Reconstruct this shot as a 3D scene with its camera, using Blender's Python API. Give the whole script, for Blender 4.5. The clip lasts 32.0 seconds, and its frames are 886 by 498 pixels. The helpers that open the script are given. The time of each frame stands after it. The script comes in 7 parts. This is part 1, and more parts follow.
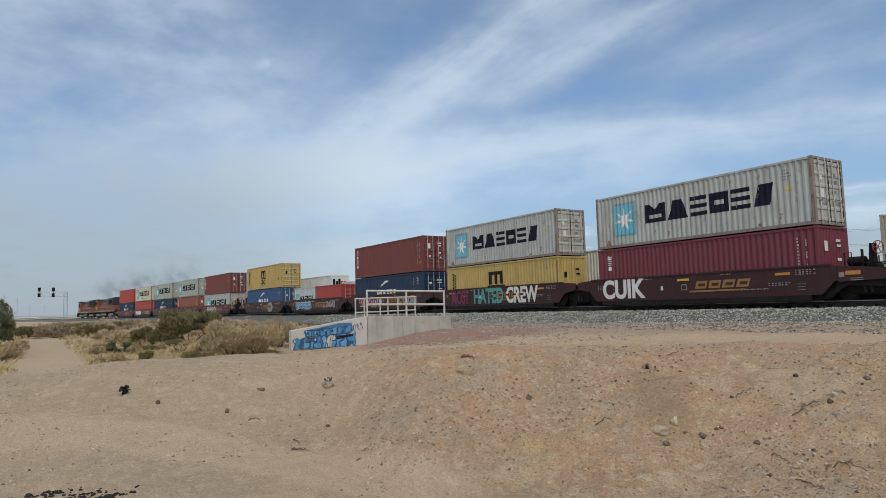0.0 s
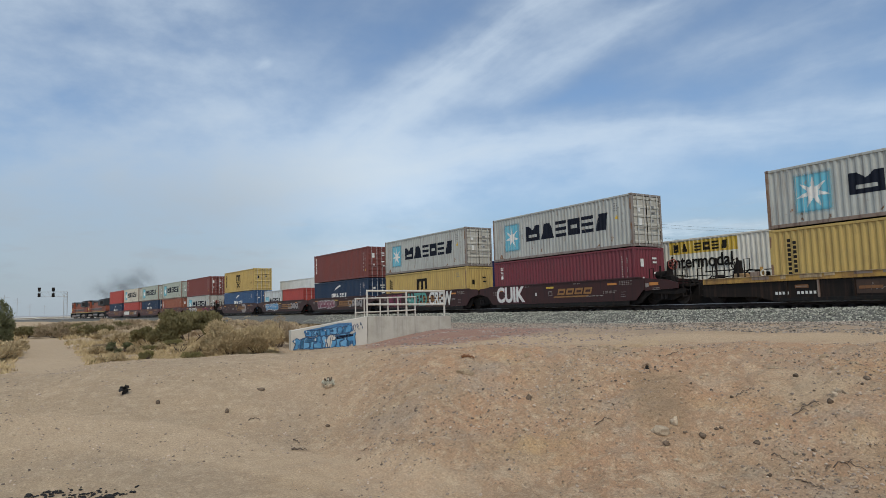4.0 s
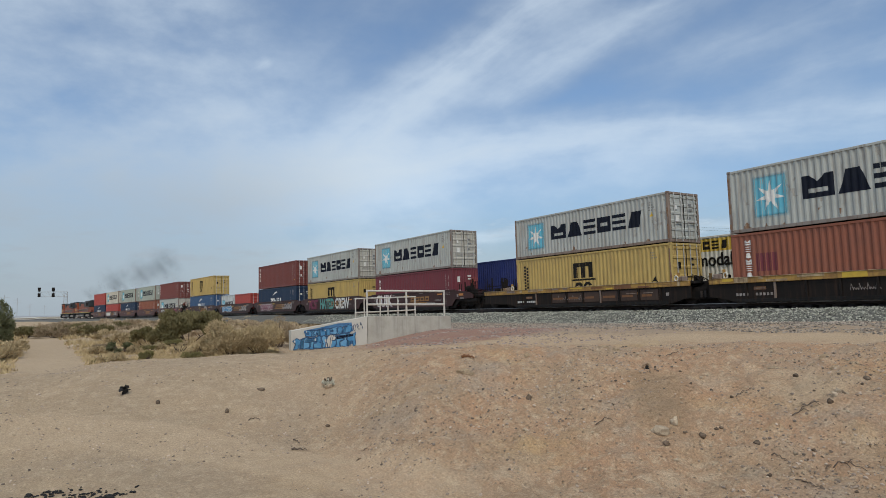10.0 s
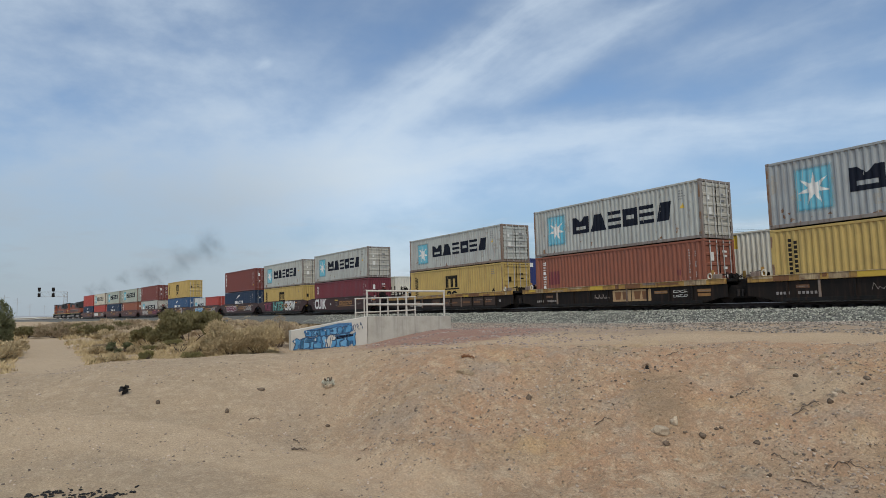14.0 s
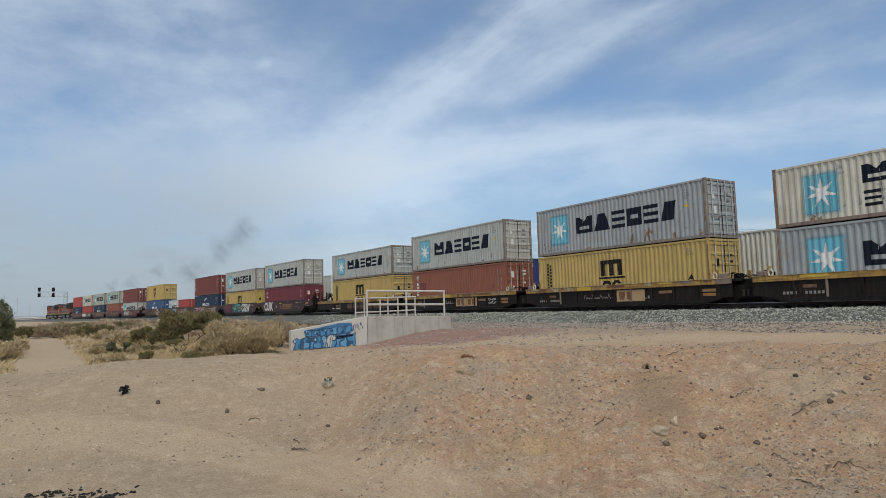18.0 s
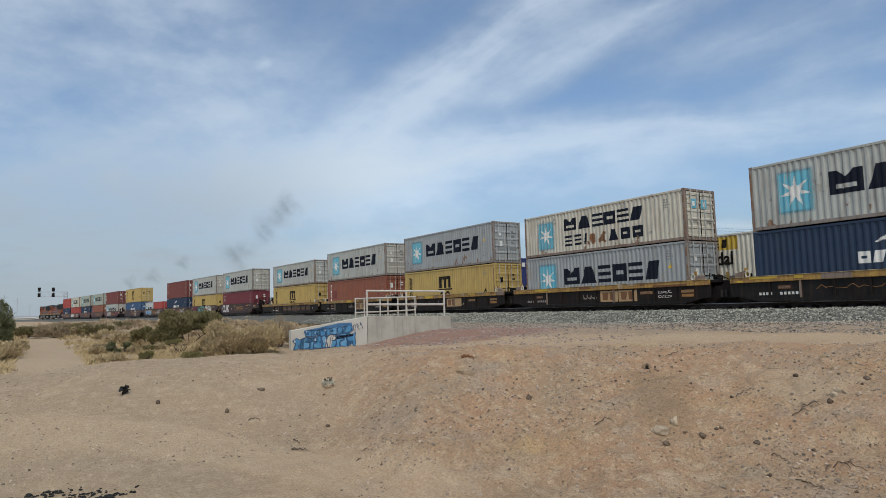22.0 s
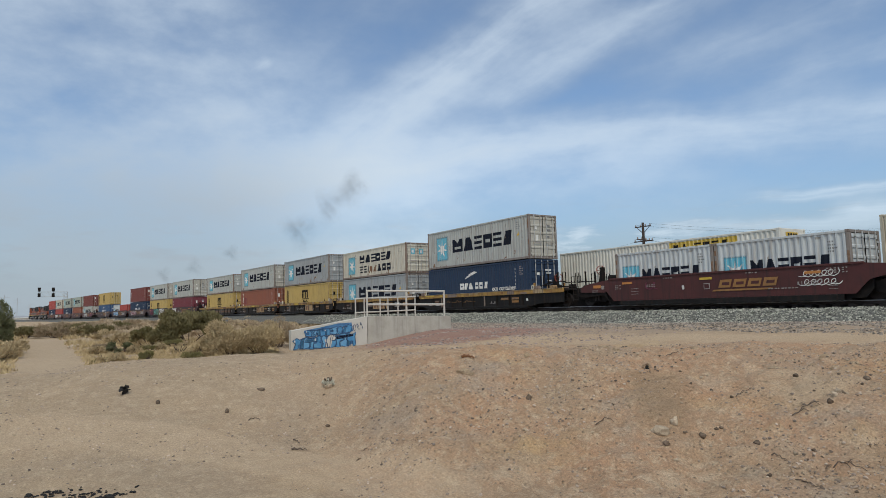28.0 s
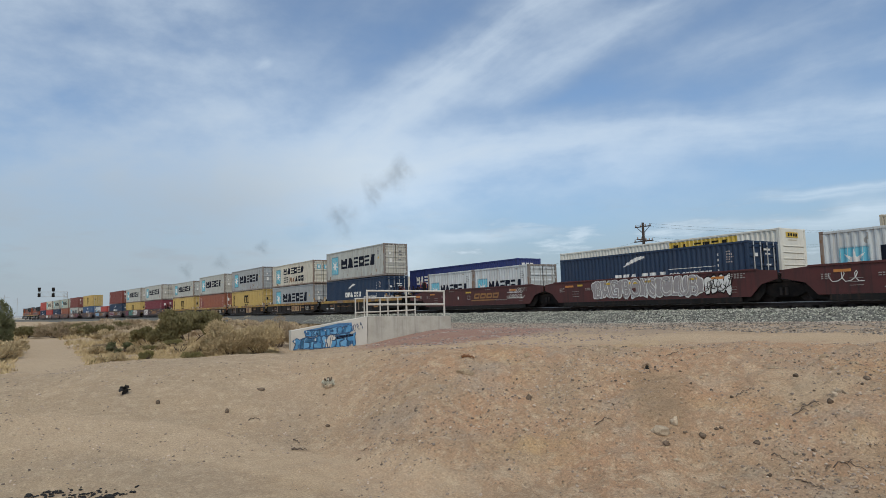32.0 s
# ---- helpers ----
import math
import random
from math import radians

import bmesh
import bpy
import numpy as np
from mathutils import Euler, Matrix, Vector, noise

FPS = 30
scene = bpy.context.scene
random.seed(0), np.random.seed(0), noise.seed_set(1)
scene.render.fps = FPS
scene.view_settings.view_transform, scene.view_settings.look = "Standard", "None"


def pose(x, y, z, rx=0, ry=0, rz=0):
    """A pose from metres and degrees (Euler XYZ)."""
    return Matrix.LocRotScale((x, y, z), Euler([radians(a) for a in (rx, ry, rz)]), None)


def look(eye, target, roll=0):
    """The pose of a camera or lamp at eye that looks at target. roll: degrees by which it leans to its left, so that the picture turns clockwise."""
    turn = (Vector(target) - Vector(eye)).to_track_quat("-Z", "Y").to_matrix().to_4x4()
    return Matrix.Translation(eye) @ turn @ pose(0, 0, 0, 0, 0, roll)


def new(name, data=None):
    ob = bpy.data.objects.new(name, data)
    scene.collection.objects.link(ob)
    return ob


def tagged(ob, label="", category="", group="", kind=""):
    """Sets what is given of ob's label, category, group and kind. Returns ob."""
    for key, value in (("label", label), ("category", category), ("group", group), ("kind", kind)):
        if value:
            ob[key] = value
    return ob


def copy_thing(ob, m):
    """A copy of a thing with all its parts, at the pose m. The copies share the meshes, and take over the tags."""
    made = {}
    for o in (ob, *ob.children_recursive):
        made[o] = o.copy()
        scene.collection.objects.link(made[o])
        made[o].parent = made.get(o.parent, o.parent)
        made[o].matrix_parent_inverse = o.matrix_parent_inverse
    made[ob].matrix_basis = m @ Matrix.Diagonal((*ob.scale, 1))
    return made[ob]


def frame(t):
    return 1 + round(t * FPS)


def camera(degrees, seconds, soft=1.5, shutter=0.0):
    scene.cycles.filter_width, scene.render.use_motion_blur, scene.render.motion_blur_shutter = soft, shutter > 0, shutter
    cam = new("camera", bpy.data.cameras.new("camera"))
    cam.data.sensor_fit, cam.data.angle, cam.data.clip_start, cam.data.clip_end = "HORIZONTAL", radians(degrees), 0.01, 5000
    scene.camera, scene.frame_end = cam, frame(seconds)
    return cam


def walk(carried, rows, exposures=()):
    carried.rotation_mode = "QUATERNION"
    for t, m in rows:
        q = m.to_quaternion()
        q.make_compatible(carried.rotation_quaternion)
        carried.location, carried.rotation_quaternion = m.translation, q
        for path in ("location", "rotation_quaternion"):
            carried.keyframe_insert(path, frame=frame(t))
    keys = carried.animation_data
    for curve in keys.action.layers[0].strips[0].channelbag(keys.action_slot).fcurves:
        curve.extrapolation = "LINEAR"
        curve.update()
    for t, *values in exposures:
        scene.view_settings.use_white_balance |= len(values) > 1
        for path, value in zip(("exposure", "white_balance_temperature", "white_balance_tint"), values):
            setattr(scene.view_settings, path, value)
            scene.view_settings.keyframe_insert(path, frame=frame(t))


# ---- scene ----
cam = camera(68.18, 32.0, soft=0.8)
EYE_Z = 1.6
AIM, RISE, LEAN = radians(-58.127), radians(5.136), -1.563
EYE = look((0, 0, EYE_Z), (10 * math.sin(AIM) * math.cos(RISE), 10 * math.cos(AIM) * math.cos(RISE), EYE_Z + 10 * math.sin(RISE)), LEAN)
walk(cam, [(0.0, EYE), (32.0, EYE)])

# ---- sky and sun: thin high cloud, a veiled sun high behind the camera's right ----
SUN_AZ, SUN_EL = radians(118), radians(52)          # clockwise from +y
scene.view_settings.exposure = 0.0


def sky():
    w = bpy.data.worlds.new("sky")
    scene.world = w
    w.use_nodes = True
    nt = w.node_tree
    nt.nodes.clear()
    n, l = nt.nodes.new, nt.links.new

    def math_(op, a, b=None, c=None, clamp=False):
        m = n("ShaderNodeMath")
        m.operation, m.use_clamp = op, clamp
        for i, v in enumerate((a, b, c)):
            if v is None:
                continue
            if isinstance(v, (int, float)):
                m.inputs[i].default_value = v
            else:
                l(v, m.inputs[i])
        return m.outputs[0]

    out, bg = n("ShaderNodeOutputWorld"), n("ShaderNodeBackground")
    tex = n("ShaderNodeTexSky")
    tex.sky_type, tex.sun_disc = "NISHITA", False
    tex.sun_elevation, tex.sun_rotation = SUN_EL, SUN_AZ
    tex.air_density, tex.dust_density, tex.ozone_density, tex.altitude = 1.0, 1.6, 1.2, 800
    co = n("ShaderNodeTexCoord")

    def dot(v):
        d = n("ShaderNodeVectorMath")
        d.operation = "DOT_PRODUCT"
        l(co.outputs["Generated"], d.inputs[0])
        d.inputs[1].default_value = v
        return d.outputs["Value"]

    def ramp(v, a, b, lo=0.0, hi=1.0):
        r = n("ShaderNodeMapRange")
        r.interpolation_type = "SMOOTHSTEP"
        for k, q in zip((1, 2, 3, 4), (a, b, lo, hi)):
            r.inputs[k].default_value = q
        l(v, r.inputs[0])
        return r.outputs[0]

    z = dot((0, 0, 1))

    def cloud_noise(scale, detail, squash, shift=0.0):
        t, m = n("ShaderNodeTexNoise"), n("ShaderNodeMapping")
        t.inputs["Scale"].default_value, t.inputs["Detail"].default_value, t.inputs["Roughness"].default_value = scale, detail, 0.58
        m.inputs["Scale"].default_value, m.inputs["Location"].default_value = (1, 1, squash), (shift, 0, 0)
        l(co.outputs["Generated"], m.inputs[0]), l(m.outputs[0], t.inputs[0])
        return t.outputs["Fac"]

    billow = cloud_noise(7.0, 7, 2.0, 0.4)
    wander = math_("MULTIPLY", math_("SUBTRACT", cloud_noise(5.0, 4, 1.5), 0.5), 0.045)

    def streak(p, q, half, amount, tail=0.6, lead=0.10):
        """A combed band of cloud along the great circle from p to q, given as azimuth and elevation, half degrees wide."""
        u, v = heaven(*p), heaven(*q)
        side = u.cross(v).normalized()
        along, over = dot(side.cross(u)), math_("ADD", dot(side), wander)
        span, w = u.angle(v), radians(half)
        across = ramp(math_("ABSOLUTE", over), w * 0.1, w * 2.2, 1.0, 0.0)
        ends = math_("MULTIPLY", ramp(along, -lead, lead), ramp(along, math.sin(span) * 0.8, math.sin(min(span + tail, 1.5)), 1.0, 0.0))
        at, comb = n("ShaderNodeCombineXYZ"), n("ShaderNodeTexNoise")
        l(math_("MULTIPLY", over, 0.9 / w), at.inputs[0]), l(math_("MULTIPLY_ADD", along, 5.0, p[0]), at.inputs[1])
        comb.inputs["Scale"].default_value, comb.inputs["Detail"].default_value, comb.inputs["Roughness"].default_value = 1.0, 6, 0.55
        l(at.outputs[0], comb.inputs[0])
        rough = math_("MULTIPLY_ADD", math_("ADD", comb.outputs["Fac"], math_("MULTIPLY", billow, 0.6)), 1.5, -0.30)
        return math_("MULTIPLY", math_("MULTIPLY", across, ends), math_("MULTIPLY", math_("MAXIMUM", rough, 0.2), amount))

    def patch(p, r0, r1):
        return ramp(dot(heaven(*p)), math.cos(radians(r1)), math.cos(radians(r0)))

    # a milky sky, thinner in one wide opening
    milky = math_("MULTIPLY_ADD", math_("ADD", math_("MULTIPLY", cloud_noise(2.2, 5, 2.4), 0.9), math_("MULTIPLY", billow, 1.2)), 0.66, -0.13)
    opening = math_("MAXIMUM", patch((-36, 15), 12, 34), patch((-62, 25), 4, 15))
    clear = math_("SUBTRACT", 1.0, math_("MULTIPLY", milky, math_("SUBTRACT", 1.0, math_("MULTIPLY", opening, 0.54))))
    for band in STREAKS:
        clear = math_("MULTIPLY", clear, math_("SUBTRACT", 1.0, streak(*band)))
    c1 = math_("SUBTRACT", 1.0, clear)
    lowpuff = math_("MULTIPLY", ramp(cloud_noise(11.0, 6, 5.0), 0.50, 0.72), ramp(z, 0.09, 0.17, 0.55, 0.0))
    haze = ramp(z, 0.0, 0.22, 0.88, 0.0)
    inv = lambda v: math_("SUBTRACT", 1.0, v)
    cover = inv(math_("MULTIPLY", math_("MULTIPLY", inv(math_("MINIMUM", math_("MAXIMUM", c1, 0.0), 0.96)), inv(lowpuff)), inv(haze)))
    left = math_("MULTIPLY", ramp(dot((-1, 0, 0)), 0.86, 0.99), ramp(z, 0.10, 0.32, 1.0, 0.35))
    shade = n("ShaderNodeMix")
    shade.data_type = "RGBA"
    shade.inputs[6].default_value = (3.9, 4.55, 5.2, 1)
    shade.inputs[7].default_value = (7.6, 8.75, 9.8, 1)
    l(math_("MULTIPLY", math_("MAXIMUM", ramp(c1, 0.18, 0.74), math_("MINIMUM", math_("MULTIPLY", lowpuff, 1.6), 1.0)), math_("SUBTRACT", 1.0, math_("MULTIPLY", left, 0.80))), shade.inputs[0])
    mix = n("ShaderNodeMix")
    mix.data_type = "RGBA"
    tint = n("ShaderNodeVectorMath")
    tint.operation = "MULTIPLY"
    tint.inputs[1].default_value = SKY_GAIN
    l(tex.outputs[0], tint.inputs[0])
    l(cover, mix.inputs[0]), l(tint.outputs[0], mix.inputs[6]), l(shade.outputs[2], mix.inputs[7])
    l(mix.outputs[2], bg.inputs[0])
    bg.inputs[1].default_value = 0.0835
    l(bg.outputs[0], out.inputs[0])


def heaven(az, el):
    """A direction: azimuth clockwise from +y and elevation, in degrees."""
    return Vector((math.sin(radians(az)) * math.cos(radians(el)), math.cos(radians(az)) * math.cos(radians(el)), math.sin(radians(el))))


SKY_GAIN = (1.22, 1.54, 1.75)
# from, to, half width, amount
STREAKS = (((-69.0, 12.9), (-48.6, 25.0), 1.7, 0.48), ((-70.0, 12.2), (-50.0, 22.8), 3.4, 0.26), ((-54.4, 17.7), (-38.1, 23.7), 1.4, 0.36), ((-40.0, 18.4), (-22.6, 21.6), 1.5, 0.24), ((-33.3, 16.3), (-22.9, 17.6), 1.1, 0.26),
           ((-76.0, 10.9), (-47.1, 14.3), 1.6, 0.52, 0.15), ((-54.0, 14.0), (-23.3, 12.9), 1.6, 0.44), ((-78.0, 9.6), (-37.9, 11.4), 2.4, 0.40, 0.2), ((-92.0, 6.5), (-70.9, 18.4), 3.4, 0.26, 0.15), ((-73.0, 16.6), (-64.9, 24.2), 1.8, 0.12), ((-97.0, 3.6), (-72.0, 8.6), 1.6, 0.16, 0.2, 0.15), ((-90.0, 8.5), (-70.0, 10.6), 2.2, 0.34, 0.2, 0.2), ((-84.0, 4.2), (-62.0, 5.2), 0.9, 0.18, 0.15, 0.15),
           ((-58.8, 6.2), (-48.0, 6.2), 0.40, 0.34, 0.05, 0.04), ((-31.8, 8.2), (-20.6, 8.1), 0.34, 0.46, 0.1, 0.05), ((-27.0, 7.0), (-20.0, 6.4), 0.55, 0.5, 0.1, 0.03), ((-38.2, 6.2), (-22.8, 5.7), 0.45, 0.34, 0.1, 0.05), ((-74.2, 20.3), (-73.2, 20.9), 0.30, 0.26, 0.01, 0.012))
sky()
sun = new("sun", bpy.data.lights.new("sun", "SUN"))
sun.data.energy, sun.data.angle, sun.data.color = 2.0, radians(9), (1.0, 0.93, 0.80)
sun.matrix_world = look((0, 0, 50), (-50 * math.sin(SUN_AZ) * math.cos(SUN_EL), -50 * math.cos(SUN_AZ) * math.cos(SUN_EL), 50 - 50 * math.sin(SUN_EL)))

# ---- materials ----
M = {}


def material(name, colour, rough=0.6, metal=0.0, second=None, scale=3.0, amount=0.5, grain=0.12, grain_scale=60.0, bump=0.15, bump_scale=None,
             stretch=(1, 1, 1), streak=None, streak_amount=0.0, random_amount=0.0, spec=0.4, coords="Object"):
    """Painted or plain surface: base colour, a second colour in patches, fine grain, optional runs of dirt, relief."""
    m = bpy.data.materials.new(name)
    m.use_nodes = True
    nt = m.node_tree
    n, l = nt.nodes.new, nt.links.new
    b = nt.nodes["Principled BSDF"]
    b.inputs["Roughness"].default_value, b.inputs["Metallic"].default_value = rough, metal
    b.inputs["Specular IOR Level"].default_value = spec
    co = n("ShaderNodeTexCoord")
    mp = n("ShaderNodeMapping")
    mp.inputs["Scale"].default_value = stretch
    l(co.outputs[coords], mp.inputs[0])

    def noise_(s, detail, vec):
        t = n("ShaderNodeTexNoise")
        t.inputs["Scale"].default_value, t.inputs["Detail"].default_value, t.inputs["Roughness"].default_value = s, detail, 0.6
        l(vec, t.inputs[0])
        return t.outputs["Fac"]

    def rng(v, a, c, lo, hi):
        r = n("ShaderNodeMapRange")
        r.inputs[1].default_value, r.inputs[2].default_value, r.inputs[3].default_value, r.inputs[4].default_value = a, c, lo, hi
        l(v, r.inputs[0])
        return r.outputs[0]

    def mixc(f, a, c, kind="MIX"):
        x = n("ShaderNodeMix")
        x.data_type, x.blend_type = "RGBA", kind
        for s, v in ((x.inputs[0], f), (x.inputs[6], a), (x.inputs[7], c)):
            if isinstance(v, (int, float)):
                s.default_value = v
            elif isinstance(v, tuple):
                s.default_value = (*v[:3], 1)
            else:
                l(v, s)
        return x.outputs[2]

    second = second or tuple(c * 0.7 for c in colour)
    col = mixc(rng(noise_(scale, 5, mp.outputs[0]), 0.40, 0.68, 0, amount), colour, second)
    if streak:
        ms = n("ShaderNodeMapping")
        ms.inputs["Scale"].default_value = (7, 7, 0.45)
        l(co.outputs["Object"], ms.inputs[0])
        col = mixc(rng(noise_(1.0, 7, ms.outputs[0]), 0.50, 0.70, 0, streak_amount), col, streak)
    g = rng(noise_(grain_scale, 3, co.outputs[coords]), 0.25, 0.75, 1 - grain, 1 + grain)
    gc = n("ShaderNodeCombineColor")
    for i in range(3):
        l(g, gc.inputs[i])
    col = mixc(1.0, col, gc.outputs[0], "MULTIPLY")
    if random_amount:
        oi = n("ShaderNodeObjectInfo")
        rr = rng(oi.outputs["Random"], 0, 1, 1 - random_amount, 1 + random_amount)
        rc = n("ShaderNodeCombineColor")
        for i in range(3):
            l(rr, rc.inputs[i])
        col = mixc(1.0, col, rc.outputs[0], "MULTIPLY")
    l(col, b.inputs["Base Color"])
    if bump:
        bp = n("ShaderNodeBump")
        bp.inputs["Strength"].default_value, bp.inputs["Distance"].default_value = bump, 0.02
        l(noise_(bump_scale or grain_scale, 4, co.outputs[coords]), bp.inputs["Height"])
        l(bp.outputs[0], b.inputs["Normal"])
    M[name] = m
    return m


RUST = (0.16, 0.075, 0.04)


def paint(name, c, streak=RUST, amt=0.35, second=None, rough=0.55):
    return material(name, c, rough, 0.0, second or tuple(v * 0.72 + 0.015 for v in c), 0.9, 0.6, 0.06, 25, 0.06, 9, streak=streak, streak_amount=amt)


paint("grey_paint", (0.415, 0.43, 0.40), (0.20, 0.155, 0.12), 0.60)
paint("grey_paint_dark", (0.325, 0.345, 0.348), (0.17, 0.14, 0.12), 0.50)
paint("cream_paint", (0.56, 0.53, 0.44), (0.26, 0.17, 0.10), 0.60)
paint("yellow_paint", (0.48, 0.34, 0.11), (0.24, 0.14, 0.05), 0.55)
paint("maroon_paint", (0.16, 0.030, 0.040), (0.10, 0.035, 0.03), 0.30)
paint("oxide_paint", (0.17, 0.045, 0.036), (0.10, 0.04, 0.03), 0.30)
paint("rust_paint", (0.262, 0.088, 0.050), (0.13, 0.05, 0.032), 0.55)
paint("navy_paint", (0.011, 0.030, 0.068), (0.05, 0.05, 0.07), 0.25)
paint("blue_paint", (0.035, 0.085, 0.18), (0.06, 0.07, 0.10), 0.25)
paint("red_paint", (0.37, 0.060, 0.048), (0.25, 0.06, 0.05), 0.25)
paint("sage_paint", (0.36, 0.40, 0.345), (0.22, 0.19, 0.14), 0.50)
paint("white_paint", (0.66, 0.66, 0.62), (0.40, 0.35, 0.28), 0.25)
paint("pale_grey_paint", (0.52, 0.55, 0.55), (0.28, 0.22, 0.17), 0.5)
paint("cream_white", (0.70, 0.67, 0.58), (0.40, 0.34, 0.25), 0.2)
paint("royal_paint", (0.020, 0.032, 0.14), (0.05, 0.05, 0.12), 0.2)
paint("tan_paint", (0.52, 0.45, 0.33), (0.36, 0.28, 0.18), 0.25)
paint("car_brown", (0.086, 0.022, 0.0195), (0.030, 0.016, 0.014), 0.75, second=(0.050, 0.017, 0.015))
paint("car_brown_dirty", (0.050, 0.014, 0.0125), (0.018, 0.010, 0.009), 0.75, second=(0.028, 0.011, 0.010))
paint("car_black", (0.011, 0.010, 0.0095), (0.06, 0.035, 0.022), 0.45)
material("car_yellow", (0.46, 0.27, 0.065), 0.65, 0, (0.20, 0.10, 0.045), 1.6, 0.8, 0.12, 25, 0.08, 9, stretch=(1, 1, 2), streak=(0.10, 0.055, 0.03), streak_amount=0.7)
paint("frame_grey", (0.24, 0.21, 0.185), (0.13, 0.07, 0.045), 0.8)
paint("frame_rust", (0.24, 0.18, 0.14), (0.10, 0.05, 0.035), 0.9)
paint("loco_orange", (0.25, 0.064, 0.030), (0.12, 0.045, 0.026), 0.45)
paint("loco_dark", (0.022, 0.026, 0.028), (0.05, 0.04, 0.03), 0.3)
paint("car_grime", (0.013, 0.0105, 0.0092), (0.046, 0.026, 0.017), 0.75, second=(0.025, 0.017, 0.0125))
material("sill_tan", (0.50, 0.38, 0.22), 0.7, 0, (0.15, 0.08, 0.045), 2.5, 0.9, 0.12, 25, 0.08, 9, streak=(0.09, 0.05, 0.03), streak_amount=0.7)
material("steel_dark", (0.010, 0.009, 0.0085), 0.85, 0.0, (0.030, 0.021, 0.017), 4, 0.6, 0.15, 40, 0.2)
material("wheel_steel", (0.028, 0.023, 0.021), 0.7, 0.3, (0.05, 0.035, 0.028), 5, 0.6, 0.1, 40, 0.1)
material("rail_steel", (0.050, 0.036, 0.030), 0.7, 0.3, (0.028, 0.022, 0.020), 3, 0.6, 0.1, 40, 0.1)
material("rail_head", (0.36, 0.36, 0.37), 0.42, 0.6, (0.26, 0.25, 0.25), 3, 0.4, 0.05, 40, 0.03)
material("lamp_red", (0.5, 0.02, 0.02), 0.3)
material("navy_mark", (0.007, 0.010, 0.020), 0.7, 0, (0.016, 0.019, 0.027), 2, 0.5, 0.1, 40, 0.05)
material("sky_blue_mark", (0.10, 0.40, 0.52), 0.55, 0, (0.20, 0.43, 0.50), 2, 0.6, 0.08, 40, 0.05)
material("faint_print", (0.44, 0.38, 0.35), 0.7, 0, (0.34, 0.27, 0.24), 9, 0.7, 0.08, 40, 0.05)
material("small_print", (0.16, 0.16, 0.16), 0.7, 0, (0.24, 0.24, 0.23), 9, 0.7, 0.08, 40, 0.05)


def faded(name, base):
    """The paint called base, sprayed so that it thins out by the mesh's attribute 'soft'."""
    m = M[base].copy()
    m.name = name
    nt = m.node_tree
    at, tr, mx = nt.nodes.new("ShaderNodeAttribute"), nt.nodes.new("ShaderNodeBsdfTransparent"), nt.nodes.new("ShaderNodeMixShader")
    at.attribute_name = "soft"
    out = nt.nodes["Material Output"]
    nt.links.new(at.outputs["Fac"], mx.inputs[0]), nt.links.new(tr.outputs[0], mx.inputs[1])
    nt.links.new(nt.nodes["Principled BSDF"].outputs[0], mx.inputs[2]), nt.links.new(mx.outputs[0], out.inputs[0])
    M[name] = m


faded("sky_blue_spray", "sky_blue_mark")
material("white_mark", (0.72, 0.71, 0.67), 0.6, 0, (0.50, 0.48, 0.44), 3, 0.6, 0.08, 40, 0.05)
material("faint_mark", (0.34, 0.30, 0.275), 0.7, 0, (0.16, 0.13, 0.115), 9, 0.8, 0.1, 40, 0.05)
material("black_mark", (0.010, 0.009, 0.008), 0.7, 0, (0.028, 0.023, 0.018), 3, 0.5, 0.08, 40, 0.05)
material("gold_mark", (0.34, 0.17, 0.05), 0.6, 0, (0.17, 0.08, 0.04), 3, 0.6, 0.08, 40, 0.05)
material("yellow_mark", (0.60, 0.40, 0.05), 0.5, 0, (0.42, 0.26, 0.05), 3, 0.5, 0.08, 40, 0.05)
material("orange_mark", (0.55, 0.22, 0.05), 0.5, 0, (0.40, 0.15, 0.05), 3, 0.5, 0.08, 40, 0.05)
material("teal_mark", (0.10, 0.32, 0.28), 0.6, 0, (0.07, 0.22, 0.20), 3, 0.5, 0.08, 40, 0.05)
material("plum_mark", (0.20, 0.035, 0.075), 0.6, 0, (0.12, 0.03, 0.05), 3, 0.5, 0.08, 40, 0.05)
material("silver_mark", (0.32, 0.29, 0.28), 0.5, 0.1, (0.25, 0.22, 0.21), 3, 0.5, 0.08, 40, 0.05)
material("spray_blue", (0.06, 0.22, 0.42), 0.6, 0, (0.16, 0.38, 0.55), 4, 0.7, 0.08, 40, 0.05)


